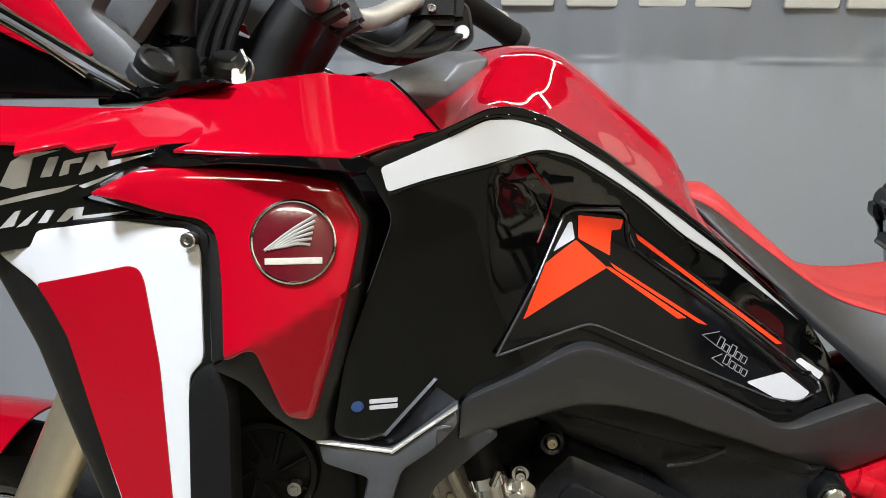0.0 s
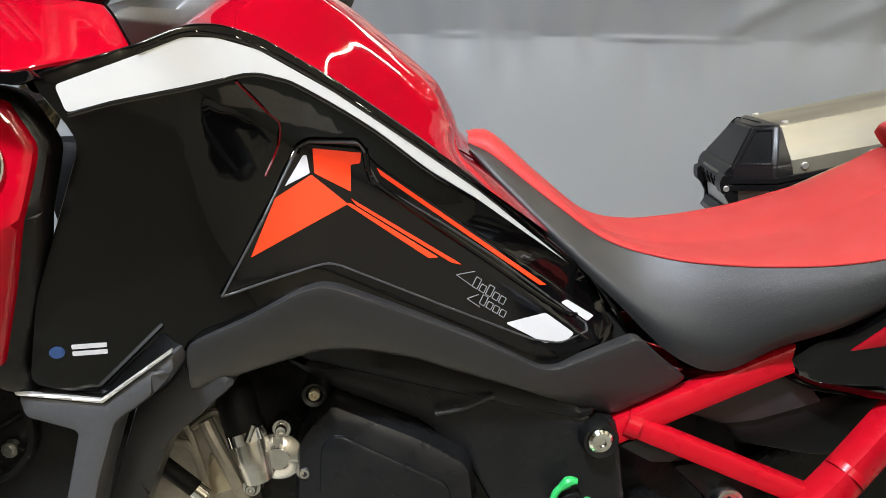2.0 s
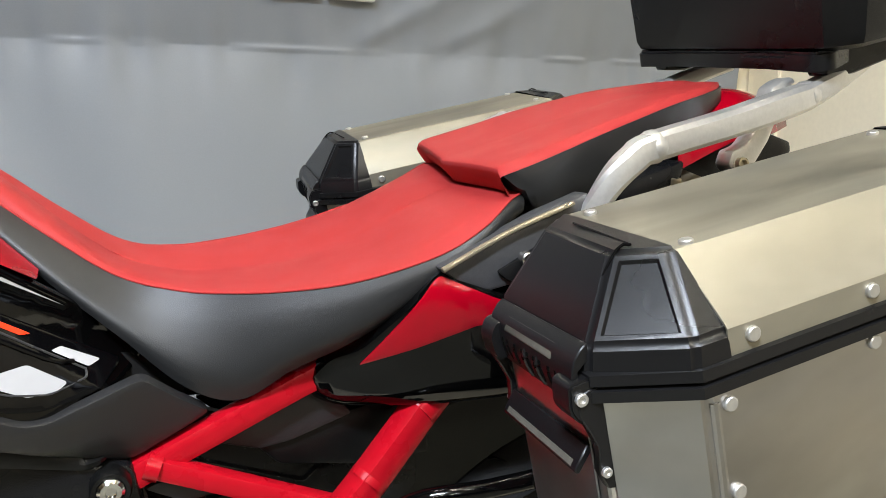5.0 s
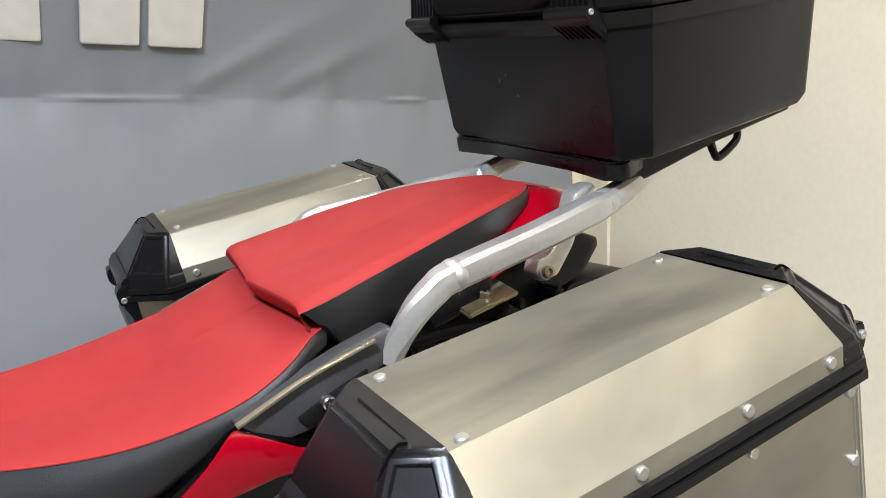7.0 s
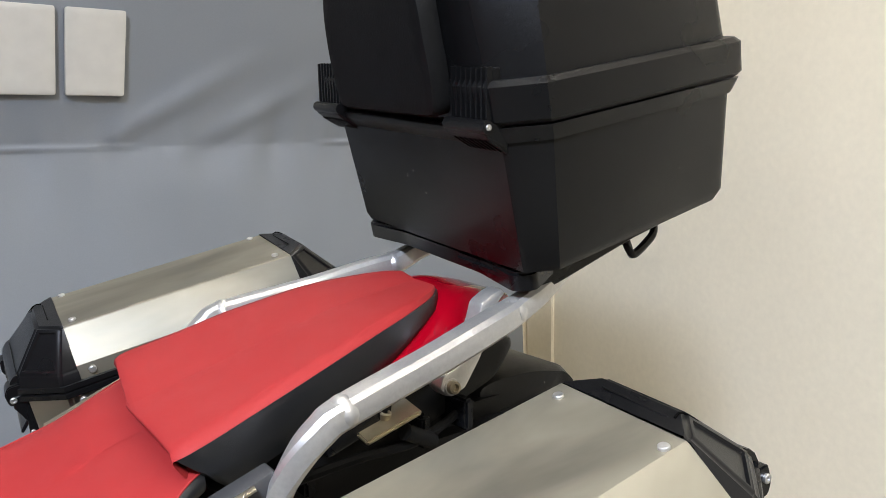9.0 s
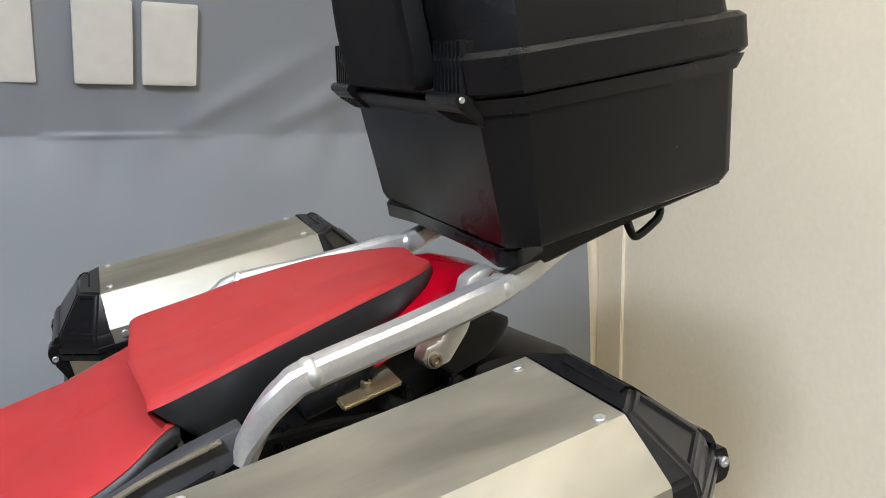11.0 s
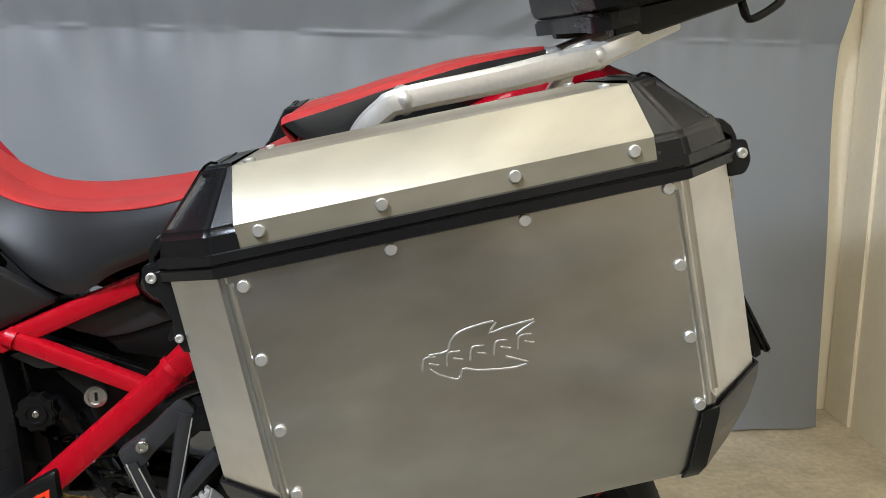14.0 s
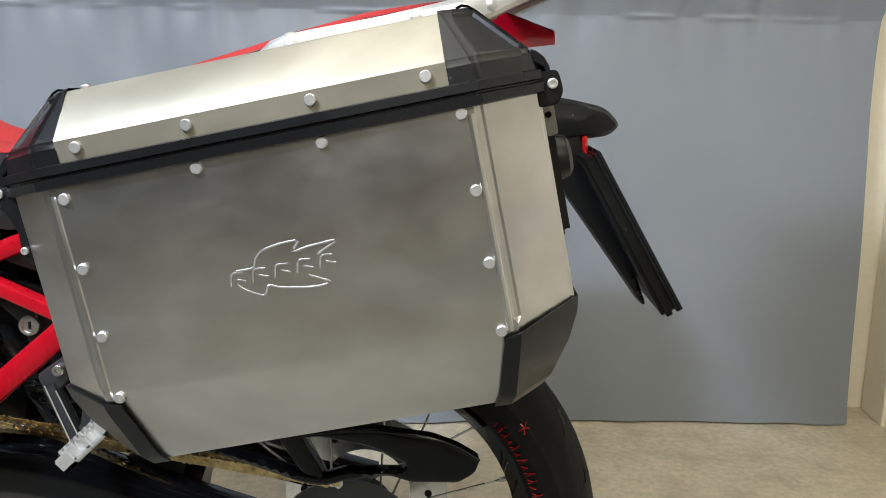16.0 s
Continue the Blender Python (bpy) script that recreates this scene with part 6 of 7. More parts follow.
flat("visor_red", [(-0.420, 1.190), (-0.345, 1.170), (-0.279, 1.130), (-0.246, 1.087), (-0.252, 1.084), (-0.312, 1.122), (-0.420, 1.176)], 0.580, RED, "red nose panel", 0.006, 0.002, 0.003)
flat("dash_panel", [(-0.340, 1.170), (-0.253, 1.136), (-0.262, 1.122), (-0.236, 1.100), (-0.213, 1.072), (-0.231, 1.059), (-0.268, 1.090), (-0.305, 1.134)], 0.615, DASHGREY, "grey plastic dash panel", 0.02, 0.006, 0.004)
flat("dash_panel", [(-0.300, 1.170), (-0.200, 1.170), (-0.222, 1.143), (-0.250, 1.104), (-0.275, 1.108), (-0.288, 1.128)], 0.655, DASHGREY, "grey plastic dash panel", 0.02, 0.004, 0.004)
sock = frame_of((-0.220, 0.626, 1.081), (0.60, -0.34, 0.72)) @ Matrix.Scale(0.86, 4)
bpart("socket_cap", join(turned([(0.0, 0.008), (0.0125, 0.008), (0.014, 0.010), (0.0175, 0.010), (0.0190, 0.008), (0.0190, -0.012), (0.0, -0.012)], sock, 32), block((-0.004, 0.016, 0.0), (0.004, 0.023, 0.009), 0.002, sock)), BLACKPLASTIC, "round black socket cap")
bpart("socket_rim", turned([(0.0195, -0.014), (0.0225, -0.012), (0.0215, -0.003), (0.0195, -0.002)], sock, 32), GREYPLASTIC, "grey socket rim")
flat("seat_rim", [(-0.240, 1.058), (-0.160, 1.072), (-0.150, 1.068), (-0.200, 1.054), (-0.240, 1.050)], 0.572, GLOSS, "black rim of the cowl", 0.03, 0.003, 0.002)
# dark post, cables and key
bpart("screen_stay", tube_mesh([(-0.245, 0.75, 1.05), (-0.252, 0.75, 1.12), (-0.236, 0.75, 1.22)], [0.022, 0.018, 0.020], 12, 16, flat=1.0), BLACKPLASTIC, "black screen stay")
bpart("instrument_back", block((-0.330, 0.70, 1.11), (-0.235, 0.93, 1.26), 0.012, Matrix.Translation((-0.28, 0.8, 1.18)) @ Matrix.Rotation(0.5, 4, "Y") @ Matrix.Translation((0.28, -0.8, -1.18))), BLACKPLASTIC, "black instrument housing")
for k, (dx, r) in enumerate(((0.0, 0.006), (0.014, 0.005), (0.026, 0.0045))):
    bpart("cable", tube_mesh([(-0.225 + dx, 0.76, 1.05), (-0.232 + dx, 0.757, 1.10), (-0.212 + dx, 0.76, 1.16), (-0.190 + dx, 0.78, 1.24)], r, 10, 24), RUBBER, "black cable")
bpart("ignition_lock", turned([(0.0, 0.012), (0.012, 0.012), (0.0165, 0.008), (0.0165, -0.03)], frame_of((-0.203, 0.745, 1.090), (0.2, -0.5, 0.8)), 20), BLACKPLASTIC, "black ignition lock")
bpart("key_blade", block((-0.0015, -0.008, 0.0), (0.0015, 0.008, 0.028), 0.0008, frame_of((-0.195, 0.738, 1.082), (0.5, -0.5, 0.6))), STEEL, "steel key")
bpart("key_ring", tube_mesh([(-0.187 + 0.011 * math.cos(a), 0.735, 1.088 + 0.012 * math.sin(a)) for a in [0.35 * k for k in range(19)]], 0.0012, 8, 40), STEEL, "steel key ring")
bpart("key_tag", block((-0.006, -0.009, 0), (0.006, 0.009, 0.004), 0.001, frame_of((-0.188, 0.730, 1.079), (0.3, -1, 0.2))), FORK, "pale metal key tag")
bpart("red_cap", turned([(0.0, 0.008), (0.009, 0.008), (0.012, 0.004), (0.012, -0.02)], frame_of((-0.208, 0.735, 1.062), (0, -0.3, 1)), 18), REDLENS, "small red cap")
# handlebar risers, clamp and bar
for x0, y0 in ((-0.158, 0.805), (-0.158, 0.905)):
    bpart("riser", tube_mesh([(x0 - 0.035, y0, 1.060), (x0 - 0.018, y0, 1.105), (x0 + 0.012, y0, 1.150)], [0.031, 0.028, 0.026], 16, 14, corner=2.6), BLACKPLASTIC, "black handlebar riser")
    bpart("bar_clamp", block((-0.026, -0.020, -0.022), (0.026, 0.020, 0.022), 0.006, Matrix.Translation((x0 + 0.026, y0, 1.158)) @ Matrix.Rotation(-0.5, 4, "Y")), SATINGREY, "grey bar clamp")
    cap_screw(bike, bike_inv @ Vector((x0 + 0.036, y0 - 0.012, 1.184)), (0.3, -0.2, 1), 0.006, 0.006, STEEL)
bpart("top_yoke", block((-0.235, 0.735, 1.035), (-0.130, 0.985, 1.062), 0.01), BLACKPLASTIC, "black top yoke")
bpart("handlebar", tube_mesh([(-0.030, 0.42, 1.235), (-0.060, 0.55, 1.222), (-0.118, 0.72, 1.166), (-0.128, 0.80, 1.158), (-0.124, 0.90, 1.158), (-0.100, 0.975, 1.166), (-0.030, 1.10, 1.215), (0.060, 1.26, 1.205)], 0.0135, 16, 60), RAIL, "silver handlebar")
for s, x1 in ((1, 0.0),):
    bpart("grip", tube_mesh([(-0.010, 1.120, 1.214), (0.036, 1.170, 1.196), (0.076, 1.215, 1.176)], [0.0185, 0.0180, 0.0190], 18, 20), RUBBER, "black rubber grip")
    bpart("bar_end", tube_mesh([(0.074, 1.213, 1.177), (0.082, 1.222, 1.173), (0.088, 1.229, 1.170)], [0.0205, 0.0215, 0.019], 18, 6), SATINGREY, "bar end weight")
    bpart("switch_block", block((-0.062, 1.050, 1.170), (0.005, 1.120, 1.240), 0.012), BLACKPLASTIC, "black switch block")
    cap_screw(bike, bike_inv @ Vector((-0.035, 1.048, 1.190)), (0, -1, 0), 0.006, 0.005, STEEL)
    bpart("lever_knob", turned([(0.0, 0.006), (0.008, 0.006), (0.0095, 0.003), (0.0095, -0.016)], frame_of((0.004, 1.072, 1.163), (0.3, -1, 0)), 14), WHITE, "white adjuster knob")
    flat("throttle_housing", [(-0.149, 1.162), (-0.083, 1.134), (-0.049, 1.129), (0.006, 1.146), (0.020, 1.160), (0.012, 1.203), (-0.039, 1.215), (-0.083, 1.190), (-0.127, 1.178)], 1.075, BLACKPLASTIC, "black throttle housing and hoses", 0.05, 0.012, 0.012, side=False)
    bpart("brake_lever", tube_mesh([(-0.040, 1.040, 1.165), (-0.075, 1.00, 1.130), (-0.095, 0.985, 1.127), (-0.160, 0.965, 1.150)], [0.014, 0.015, 0.014, 0.008], 12, 24, flat=0.8), BLACKPLASTIC, "black lever and hose block")
    bpart("hand_guard", tube_mesh([(-0.150, 0.960, 1.148), (-0.100, 0.99, 1.128), (-0.045, 1.03, 1.130), (0.0, 1.075, 1.160)], [0.008, 0.020, 0.022, 0.010], 12, 24, flat=0.55), BLACKPLASTIC, "black hand guard")
# tank top pads: faceted blocks on the tank's shoulders
PAD = {"tip": (-0.074, 0.690, 1.077), "toe": (-0.040, 0.640, 1.066), "foot": (0.003, 0.668, 1.064), "heel": (0.026, 0.674, 1.078), "back": (0.035, 0.682, 1.096),
       "top_back": (0.024, 0.706, 1.1045), "top": (0.000, 0.712, 1.1045), "mid": (0.010, 0.672, 1.091), "lip": (-0.034, 0.650, 1.0745), "ledge": (0.000, 0.668, 1.074)}
for far in (False, True):
    bm = bmesh.new()
    pv = {k: bm.verts.new(mirror(p) if far else p) for k, p in PAD.items()}
    low = {k: bm.verts.new(mirror((p[0], p[1] + 0.03, p[2] - 0.035)) if far else (p[0], p[1] + 0.03, p[2] - 0.035)) for k, p in PAD.items()}
    for f in (("tip", "lip", "top"), ("lip", "ledge", "mid", "top"), ("top", "mid", "back", "top_back"), ("mid", "heel", "back"), ("mid", "ledge", "heel"), ("ledge", "foot", "heel"), ("lip", "toe", "foot", "ledge"), ("tip", "toe", "lip")):
        bm.faces.new([pv[k] for k in f])
    loop = ("tip", "toe", "foot", "heel", "back", "top_back", "top")
    for a, b in zip(loop, loop[1:] + loop[:1]):
        bm.faces.new((pv[a], pv[b], low[b], low[a]))
    bm.faces.new([low[k] for k in loop])
    for k in ("mid", "lip", "ledge"):
        bm.verts.remove(low[k])
    bmesh.ops.recalc_face_normals(bm, faces=bm.faces[:])
    bmesh.ops.bevel(bm, geom=bm.edges[:], offset=0.0022, segments=2, affect="EDGES", profile=0.5)
    bpart("tank_pad", bm, DASHGREY, "faceted worn grey plastic tank pad", 28)

# fork, front fender and front wheel
for y0 in (0.735, 0.965):
    bpart("fork_leg", tube_mesh([(-0.225, y0, 1.04), (-0.330, y0, 0.815), (-0.460, y0, 0.535)], 0.0255, 20), FORK, "pale gold fork leg")
    bpart("fork_slider", tube_mesh([(-0.455, y0, 0.546), (-0.540, y0, 0.355)], 0.029, 20), ENGBLACK, "black fork slider")
def fender_row(a, w):
    c = Vector((-0.545, 0, 0.345))
    y0 = 0.852
    return [(c.x + (0.374 - 0.010 * abs(t) ** 2) * math.sin(a), y0 + w * t, c.z + (0.374 - 0.018 * abs(t) ** 2) * math.cos(a)) for t in np.linspace(-1, 1, 13)]
bm = loft_mesh([fender_row(radians(a), 0.075 - 0.0004 * abs(a)) for a in range(-60, 15, 4)])
bmesh.ops.solidify(bm, geom=bm.faces[:], thickness=0.003)
bpart("front_fender", bm, RED, "red front fender", 60)

# ---- wheels, swingarm, chain, number plate holder ----
def wheel(cx, cz, radius, width, rim_r, label_t):
    y0 = yc(cx)
    m = Matrix.Translation((cx, y0, cz)) @ Matrix.Rotation(math.atan(-0.0755), 4, "Z") @ Matrix.Rotation(radians(90), 4, "X")
    hw = width / 2
    prof = [(rim_r - 0.004, -hw * 0.55), (rim_r + 0.012, -hw * 0.80), (rim_r + 0.045, -hw * 0.98), (radius - 0.045, -hw * 0.97), (radius - 0.018, -hw * 0.72), (radius - 0.004, -hw * 0.36), (radius, 0), (radius - 0.004, hw * 0.36), (radius - 0.018, hw * 0.72), (radius - 0.045, hw * 0.97), (rim_r + 0.045, hw * 0.98), (rim_r + 0.012, hw * 0.80), (rim_r - 0.004, hw * 0.55)]
    fine = smooth_line(prof, 40)
    bpart("tyre", turned([tuple(p) for p in fine], m, 72), RUBBER, label_t)
    rim = bpart("rim", turned([(rim_r - 0.022, 0.0), (rim_r - 0.022, -hw * 0.35), (rim_r - 0.006, -hw * 0.62), (rim_r + 0.006, -hw * 0.66), (rim_r + 0.007, -hw * 0.58), (rim_r - 0.012, -hw * 0.4), (rim_r - 0.014, hw * 0.4), (rim_r + 0.007, hw * 0.58), (rim_r + 0.006, hw * 0.66), (rim_r - 0.006, hw * 0.62), (rim_r - 0.022, hw * 0.35), (rim_r - 0.022, 0.0)], m, 60), GLOSS, "black wheel rim")
    bpart("hub", turned([(0.0, -0.06), (0.022, -0.06), (0.045, -0.045), (0.030, -0.02), (0.030, 0.02), (0.045, 0.045), (0.022, 0.06), (0.0, 0.06)], m, 28), ENGBLACK, "black hub")
    for k in range(18):
        a = 2 * math.pi * k / 18
        s = 1 if k % 2 else -1
        b = a + s * 0.55 * (1 if k % 4 < 2 else -1)
        pts = [m @ Vector((0.043 * math.cos(b), 0.043 * math.sin(b), 0.042 * s)), m @ Vector(((rim_r - 0.018) * math.cos(a), (rim_r - 0.018) * math.sin(a), 0.012 * s))]
        bpart("spoke", tube_mesh(pts, 0.0018, 6), STEEL, "steel spoke")
        bpart("spoke_nipple", tube_mesh([pts[1], pts[1] + (pts[0] - pts[1]).normalized() * 0.016], 0.0034, 8), STEEL)
    return m, hw, radius, rim_r


WM, HW, WR, RIMR = wheel(0.872, 0.3445, 0.3435, 0.150, 0.252, "black road tyre with red lettering band")
wheel(-0.545, 0.345, 0.3440, 0.095, 0.275, "black front tyre")
# tread grooves and red sidewall band, as strokes laid on the tyre
def tyre_point(r, side, a):
    return WM @ Vector((r * math.cos(a), r * math.sin(a), side))
for k in range(26):
    a = 2 * math.pi * k / 26
    pts = [tyre_point(WR - 0.0210, HW * 0.74, a), tyre_point(WR - 0.0085, HW * 0.50, a + 0.05), tyre_point(WR - 0.0025, HW * 0.24, a + 0.14)]
    bpart("tread_groove", tube_mesh(pts, [0.0012, 0.0032, 0.0012], 6, 8, flat=0.5), GLOSS, "tread groove")
for k in range(30):
    a = radians(9 + 1.15 * k)
    lo, hi = (0.008, 0.022) if k % 7 in (0, 4) else (0.009, 0.016)
    tw = 0.012 if k % 2 else -0.010
    pts = [tyre_point(RIMR + lo, HW * 0.80, a), tyre_point(RIMR + hi, HW * 0.885, a + tw)]
    bpart("tyre_mark", tube_mesh(pts, 0.0017, 5, 3, flat=0.4), REDLENS, "red stroke on the tyre wall")
bpart("tyre_mark", tube_mesh([tyre_point(RIMR + 0.022, HW * 0.89, radians(3)), tyre_point(RIMR + 0.022, HW * 0.89, radians(5))], 0.006, 6, flat=0.3), WHITE, "white mark on the tyre wall")
bpart("tyre_mark", tube_mesh([tyre_point(RIMR + 0.022, HW * 0.89, radians(-14)), tyre_point(RIMR + 0.022, HW * 0.89, radians(-6)), tyre_point(RIMR + 0.022, HW * 0.89, radians(2))], 0.006, 6, 8, flat=0.3), REDLENS, "red band on the tyre wall")
for da in (0, 0.5, 1.0, 1.5, 2.0, 2.6):
    c = tyre_point(RIMR + 0.043, HW * 0.985, radians(38))
    v = Vector((0.007 * math.cos(2.4 * da), -0.001, 0.009 * math.sin(2.4 * da)))
    bpart("tyre_mark", tube_mesh([c - v * 0.2, c + v], 0.0010, 5), REDLENS, "small red mark")

# brake disc on the far side, sprocket and chain on the near side
for r0, r1, off, mat, nm in ((0.070, 0.128, -0.085, STEEL, "brake_disc"), (0.045, 0.105, 0.085, SATINGREY, "sprocket")):
    bpart(nm, turned([(r0, off - 0.0025), (r1, off - 0.0025), (r1, off + 0.0025), (r0, off + 0.0025), (r0, off - 0.0025)], WM, 48), mat)
for k in range(12):
    a = 2 * math.pi * k / 12
    bpart("disc_hole", turned([(0.0, 0.003), (0.006, 0.003), (0.006, -0.003), (0.0, -0.003)], WM @ Matrix.Translation((0.098 * math.cos(a), 0.098 * math.sin(a), -0.085)), 10), RUBBER)
for k in range(6):
    a = 2 * math.pi * k / 6
    bpart("sprocket_arm", tube_mesh([WM @ Vector((0.03 * math.cos(a), 0.03 * math.sin(a), 0.085)), WM @ Vector((0.08 * math.cos(a), 0.08 * math.sin(a), 0.085))], 0.009, 8), RAIL, "pale sprocket arm")
link = [(0.0095 * math.cos(t) * 1.0 + (0.0079 if math.cos(t) > 0 else -0.0079), (0.0092 if abs(math.cos(t)) > 0.45 else 0.0066) * math.sin(t)) for t in [2 * math.pi * (k + 0.5) / 20 for k in range(20)]]
p0, p1 = Vector((0.372, 0.722, 0.519)), Vector((0.868, 0.690, 0.445))
direction = (p1 - p0).normalized()
count = int((p1 - p0).length / 0.0159)
for k in range(count):
    c = p0 + direction * 0.0159 * k
    for off in ((-0.0085, 0.0085) if k % 2 else (-0.0055, 0.0055)):
        z = Vector((-0.06, -1, 0)).normalized()
        y = z.cross(direction).normalized()
        mm = Matrix(((direction.x, y.x, z.x, c.x), (direction.y, y.y, z.y, c.y), (direction.z, y.z, z.z, c.z), (0, 0, 0, 1)))
        if off < 0 and k % 2 == 0:
            continue
        bm = prism(link, 0.0016, mm @ Matrix.Translation((0, 0, off)), 0.0005)
        if k % 2:
            bm = join(bm, turned([(0.0, 0.0022), (0.0034, 0.0020), (0.0036, -0.002)], mm @ Matrix.Translation((-0.0079, 0, off)), 10), turned([(0.0, 0.0022), (0.0034, 0.0020), (0.0036, -0.002)], mm @ Matrix.Translation((0.0079, 0, off)), 10))
        bpart("chain_link", bm, CHAIN if k % 2 else STEEL, "gold chain link")
    bpart("chain_roller", turned([(0.0, 0.006), (0.005, 0.006), (0.005, -0.006), (0.0, -0.006)], mm @ Matrix.Translation((0.0079, 0, 0)), 10), CHAIN)
# swingarm and chain guard
SW = [((0.340, 0.478), 0.042), ((0.480, 0.463), 0.040), ((0.620, 0.420), 0.036), ((0.760, 0.382), 0.030), ((0.890, 0.350), 0.028)]
bpart("swingarm", tube_mesh([(p[0], 0.690 - 0.02 * (p[0] - 0.5), p[1]) for p, r in SW], [r for p, r in SW], 20, 40, corner=3.5, flat=1.0), SWING, "black swingarm")
bpart("swingarm", tube_mesh([(p[0], 0.905 - 0.06 * (p[0] - 0.5), p[1]) for p, r in SW], [r for p, r in SW], 20, 40, corner=3.5), SWING, "black swingarm")
blade = [(0.800, 0.527), (0.8125, 0.530), (0.8944, 0.5365), (0.9767, 0.5249), (1.0101, 0.512), (1.0393, 0.4944), (1.0331, 0.4753), (1.0111, 0.4615), (0.9498, 0.4626), (0.922, 0.4715), (0.8667, 0.4643), (0.836, 0.4560), (0.834, 0.4700), (0.868, 0.4800), (0.938, 0.4790), (0.946, 0.4870), (0.898, 0.5110), (0.840, 0.5230)]
low_bar = [(0.640, 0.5020), (0.6923, 0.5025), (0.7138, 0.4960), (0.812, 0.4600), (0.838, 0.4560), (0.836, 0.4700), (0.812, 0.4740), (0.7180, 0.5050), (0.690, 0.5120), (0.640, 0.5120)]
strut = [(0.776, 0.527), (0.806, 0.530), (0.842, 0.4650), (0.824, 0.4640), (0.808, 0.4760)]
guard_skin = lambda a, b, d: (a, 0.657 + d, b)
bpart("chain_guard", join(*[panel_mesh(poly, lambda a, b, d, k=k: guard_skin(a, b, d + 0.0015 * k), 0.018, 0.004, 0.015, 0.006) for k, poly in enumerate((blade, low_bar, strut))]), SWING, "black plastic chain guard with an open middle")
bpart("guard_rim", tube_mesh([(0.803, 0.655, 0.5275), (0.894, 0.655, 0.5350), (0.976, 0.655, 0.5235), (1.012, 0.655, 0.5100), (1.037, 0.655, 0.4940)], 0.0028, 8, 30), SWING, "raised edge of the chain guard")
bpart("axle_plate", block((0.850, 0.650, 0.325), (0.905, 0.662, 0.375), 0.003), RAIL, "axle adjuster plate")
# hanger, footrest, heel guard
flat("hanger_plate", [(0.503, 0.617), (0.535, 0.640), (0.575, 0.680), (0.590, 0.660), (0.545, 0.617), (0.530, 0.599), (0.510, 0.599)], 0.623, SATINGREY, "dark grey hanger plate", 0.014, 0.003, 0.005)
cap_screw(bike, bike_inv @ Vector((0.532, 0.620, 0.6255)), (0, -1, 0), 0.007, 0.006, STEEL)
for pts in ([(0.518, 0.628, 0.604), (0.549, 0.625, 0.530)], [(0.578, 0.628, 0.660), (0.556, 0.625, 0.530)], [(0.612, 0.628, 0.610), (0.556, 0.625, 0.548)]):
    twin_tube("hanger_arm", pts, 0.0088, SATINGREY, "dark grey cast hanger arm", n=12, corner=3.4)
# pale lines along the edges of the hanger arms
for pts in ([(0.527, 0.6185, 0.600), (0.555, 0.6155, 0.534)], [(0.586, 0.6185, 0.655), (0.562, 0.6155, 0.538)], [(0.514, 0.6185, 0.606), (0.543, 0.6155, 0.532)]):
    bpart("pale_arm_edge", tube_mesh(pts, 0.0009, 6), RAIL, "pale strip along the edge")
peg = Matrix.Translation((0.590, 0.552, 0.566)) @ Matrix.Rotation(radians(-44), 4, "Y")
bm = join(block((-0.040, -0.010, -0.010), (0.040, 0.014, -0.004), 0.002, peg), block((-0.040, -0.010, -0.010), (-0.018, 0.014, 0.009), 0.002, peg), block((0.022, -0.010, -0.010), (0.040, 0.014, 0.009), 0.002, peg), block((-0.040, 0.008, -0.010), (0.040, 0.014, 0.010), 0.002, peg), block((-0.003, -0.008, -0.008), (0.006, 0.012, 0.007), 0.002, peg))
for k in range(10):
    bm = join(bm, block((-0.038 + 0.008 * k, 0.006, 0.008), (-0.0335 + 0.008 * k, 0.014, 0.014), 0.0008, peg))
bpart("footrest", bm, RAIL, "cast silver folded footrest with teeth")
twin_tube("footrest_pivot", [(0.550, 0.58, 0.534), (0.552, 0.63, 0.535)], 0.008, SATINGREY, "footrest pivot", n=12)
flat("heel_guard", [(0.330, 0.560), (0.398, 0.585), (0.447, 0.612), (0.451, 0.560), (0.410, 0.508), (0.381, 0.480), (0.330, 0.480)], 0.598, BLACKPLASTIC, "black heel guard", 0.012, 0.003, 0.006)
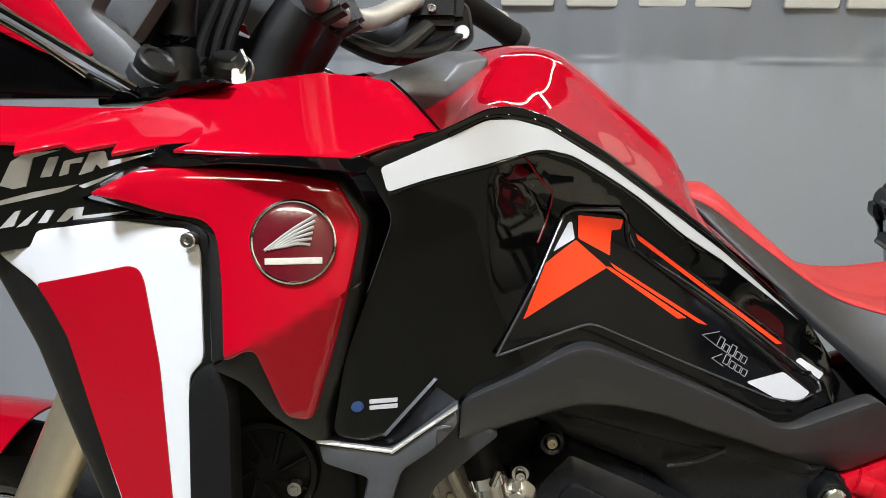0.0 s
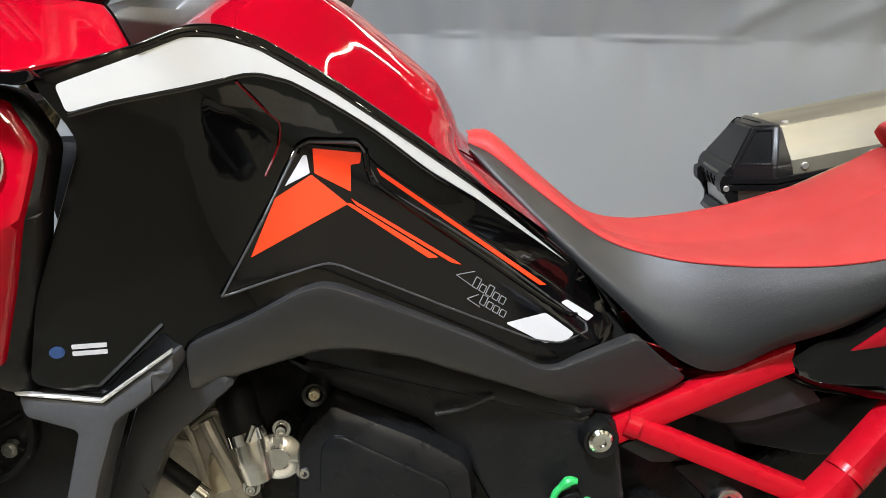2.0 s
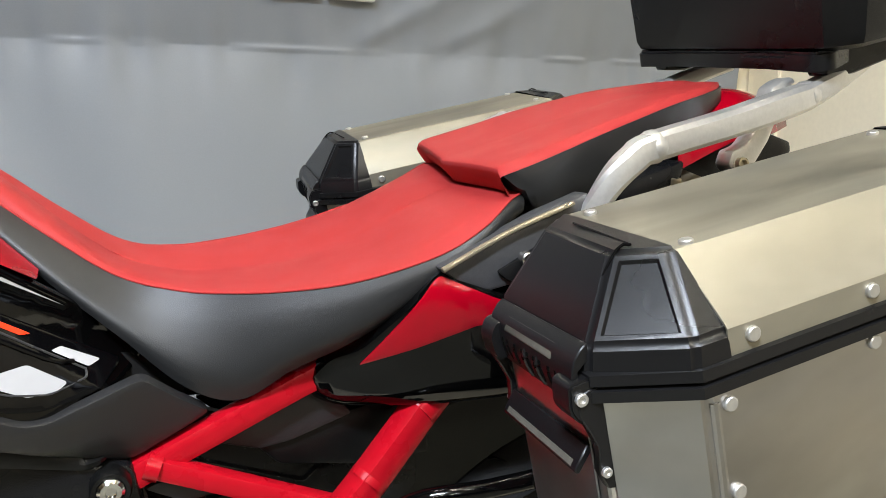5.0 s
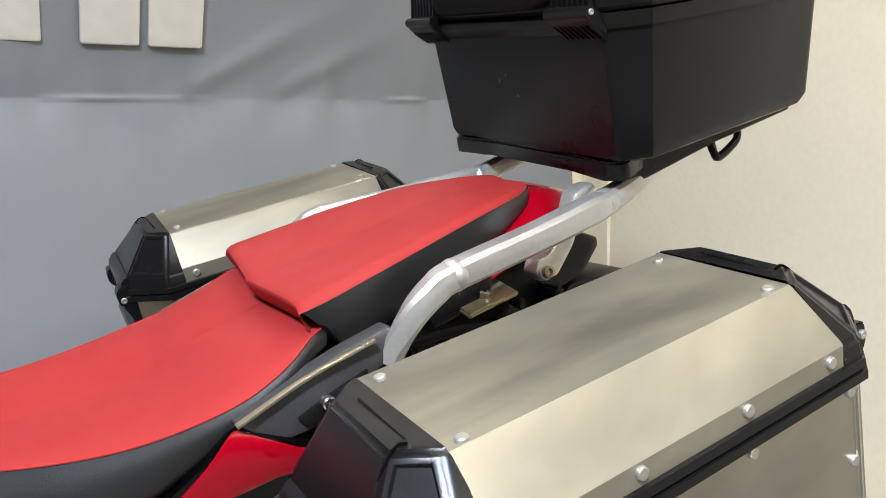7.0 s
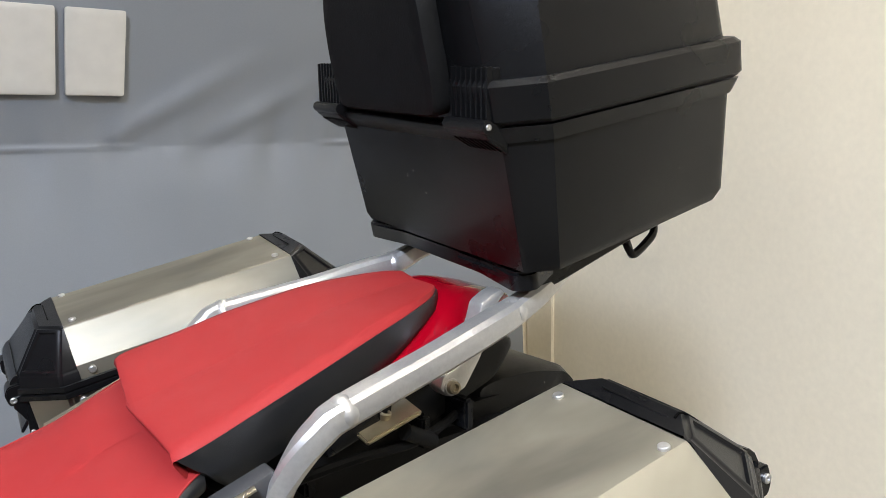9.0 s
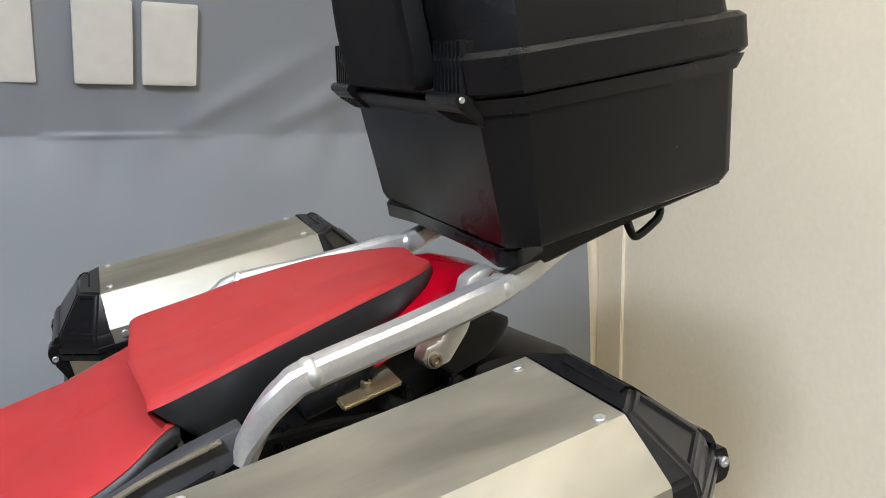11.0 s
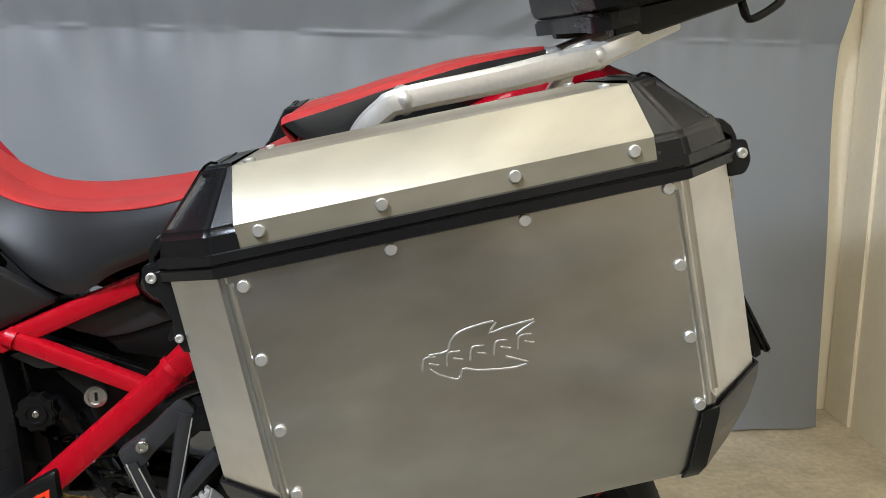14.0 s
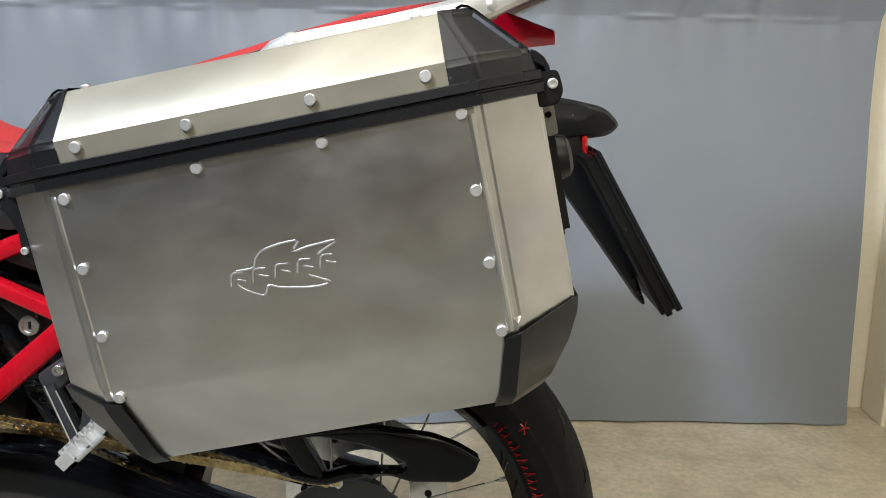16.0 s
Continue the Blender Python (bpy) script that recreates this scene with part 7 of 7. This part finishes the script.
flat("heel_mark", [(0.404, 0.573), (0.441, 0.592), (0.4395, 0.566), (0.427, 0.5665), (0.4285, 0.570), (0.436, 0.570), (0.4365, 0.585), (0.404, 0.5705)], 0.5972, ORANGE, "red bracket mark", 0.001, 0.0, 0.0, side=False)
curve = bpy.data.curves.new("heel_text", "FONT")
curve.body, curve.size, curve.extrude, curve.align_x = "1100L", 0.0095, 0.0002, "LEFT"
curve.shear = 0.2
text_ob = new("heel_text", curve)
text_me = bpy.data.meshes.new_from_object(text_ob)
bpy.data.objects.remove(text_ob)
bm = bmesh.new()
bm.from_mesh(text_me)
ca, sa = math.cos(radians(32)), math.sin(radians(32))
bm.transform(Matrix(((ca, -sa, 0, 0.4135), (0, 0, -1, 0.5972), (sa, ca, 0, 0.5488), (0, 0, 0, 1))))
bpart("heel_lettering", bm, SILVERDECAL, "small white number")
# number plate holder, rear lamp, mudguard
flat("mudguard", [(1.040, 0.950), (1.080, 0.957), (1.140, 0.954), (1.190, 0.943), (1.210, 0.922), (1.195, 0.908), (1.140, 0.900), (1.090, 0.890), (1.040, 0.890)], 0.690, BLACKPLASTIC, "rounded black rear mudguard", 0.16, 0.022, 0.02, side=False)
flat("plate_arm", [(1.106, 0.930), (1.150, 0.920), (1.170, 0.882), (1.200, 0.830), (1.254, 0.692), (1.250, 0.690), (1.131, 0.850), (1.114, 0.855)], 0.700, BLACKPLASTIC, "black plate arm", 0.03, 0.004, 0.004, side=False)
plate = thing("plate_holder", "black plastic number plate holder", "plate holder", Matrix.Translation((1.214, 0.735, 0.79)) @ Matrix.Rotation(math.atan2(0.104, 0.176) * -1, 4, "Y") @ Matrix.Rotation(-0.0755, 4, "Z"))
part("backing", block((-0.006, -0.095, -0.112), (0.012, 0.095, 0.112), 0.005), BLACKPLASTIC, plate)
part("frame", block((0.012, -0.098, -0.114), (0.020, 0.098, 0.114), 0.004), CAPPLASTIC, plate)
flat("rear_lamp", [(1.159, 0.908), (1.165, 0.908), (1.167, 0.886), (1.161, 0.884)], 0.694, REDLENS, "red rear lamp", 0.09, 0.002, 0.002, side=False)
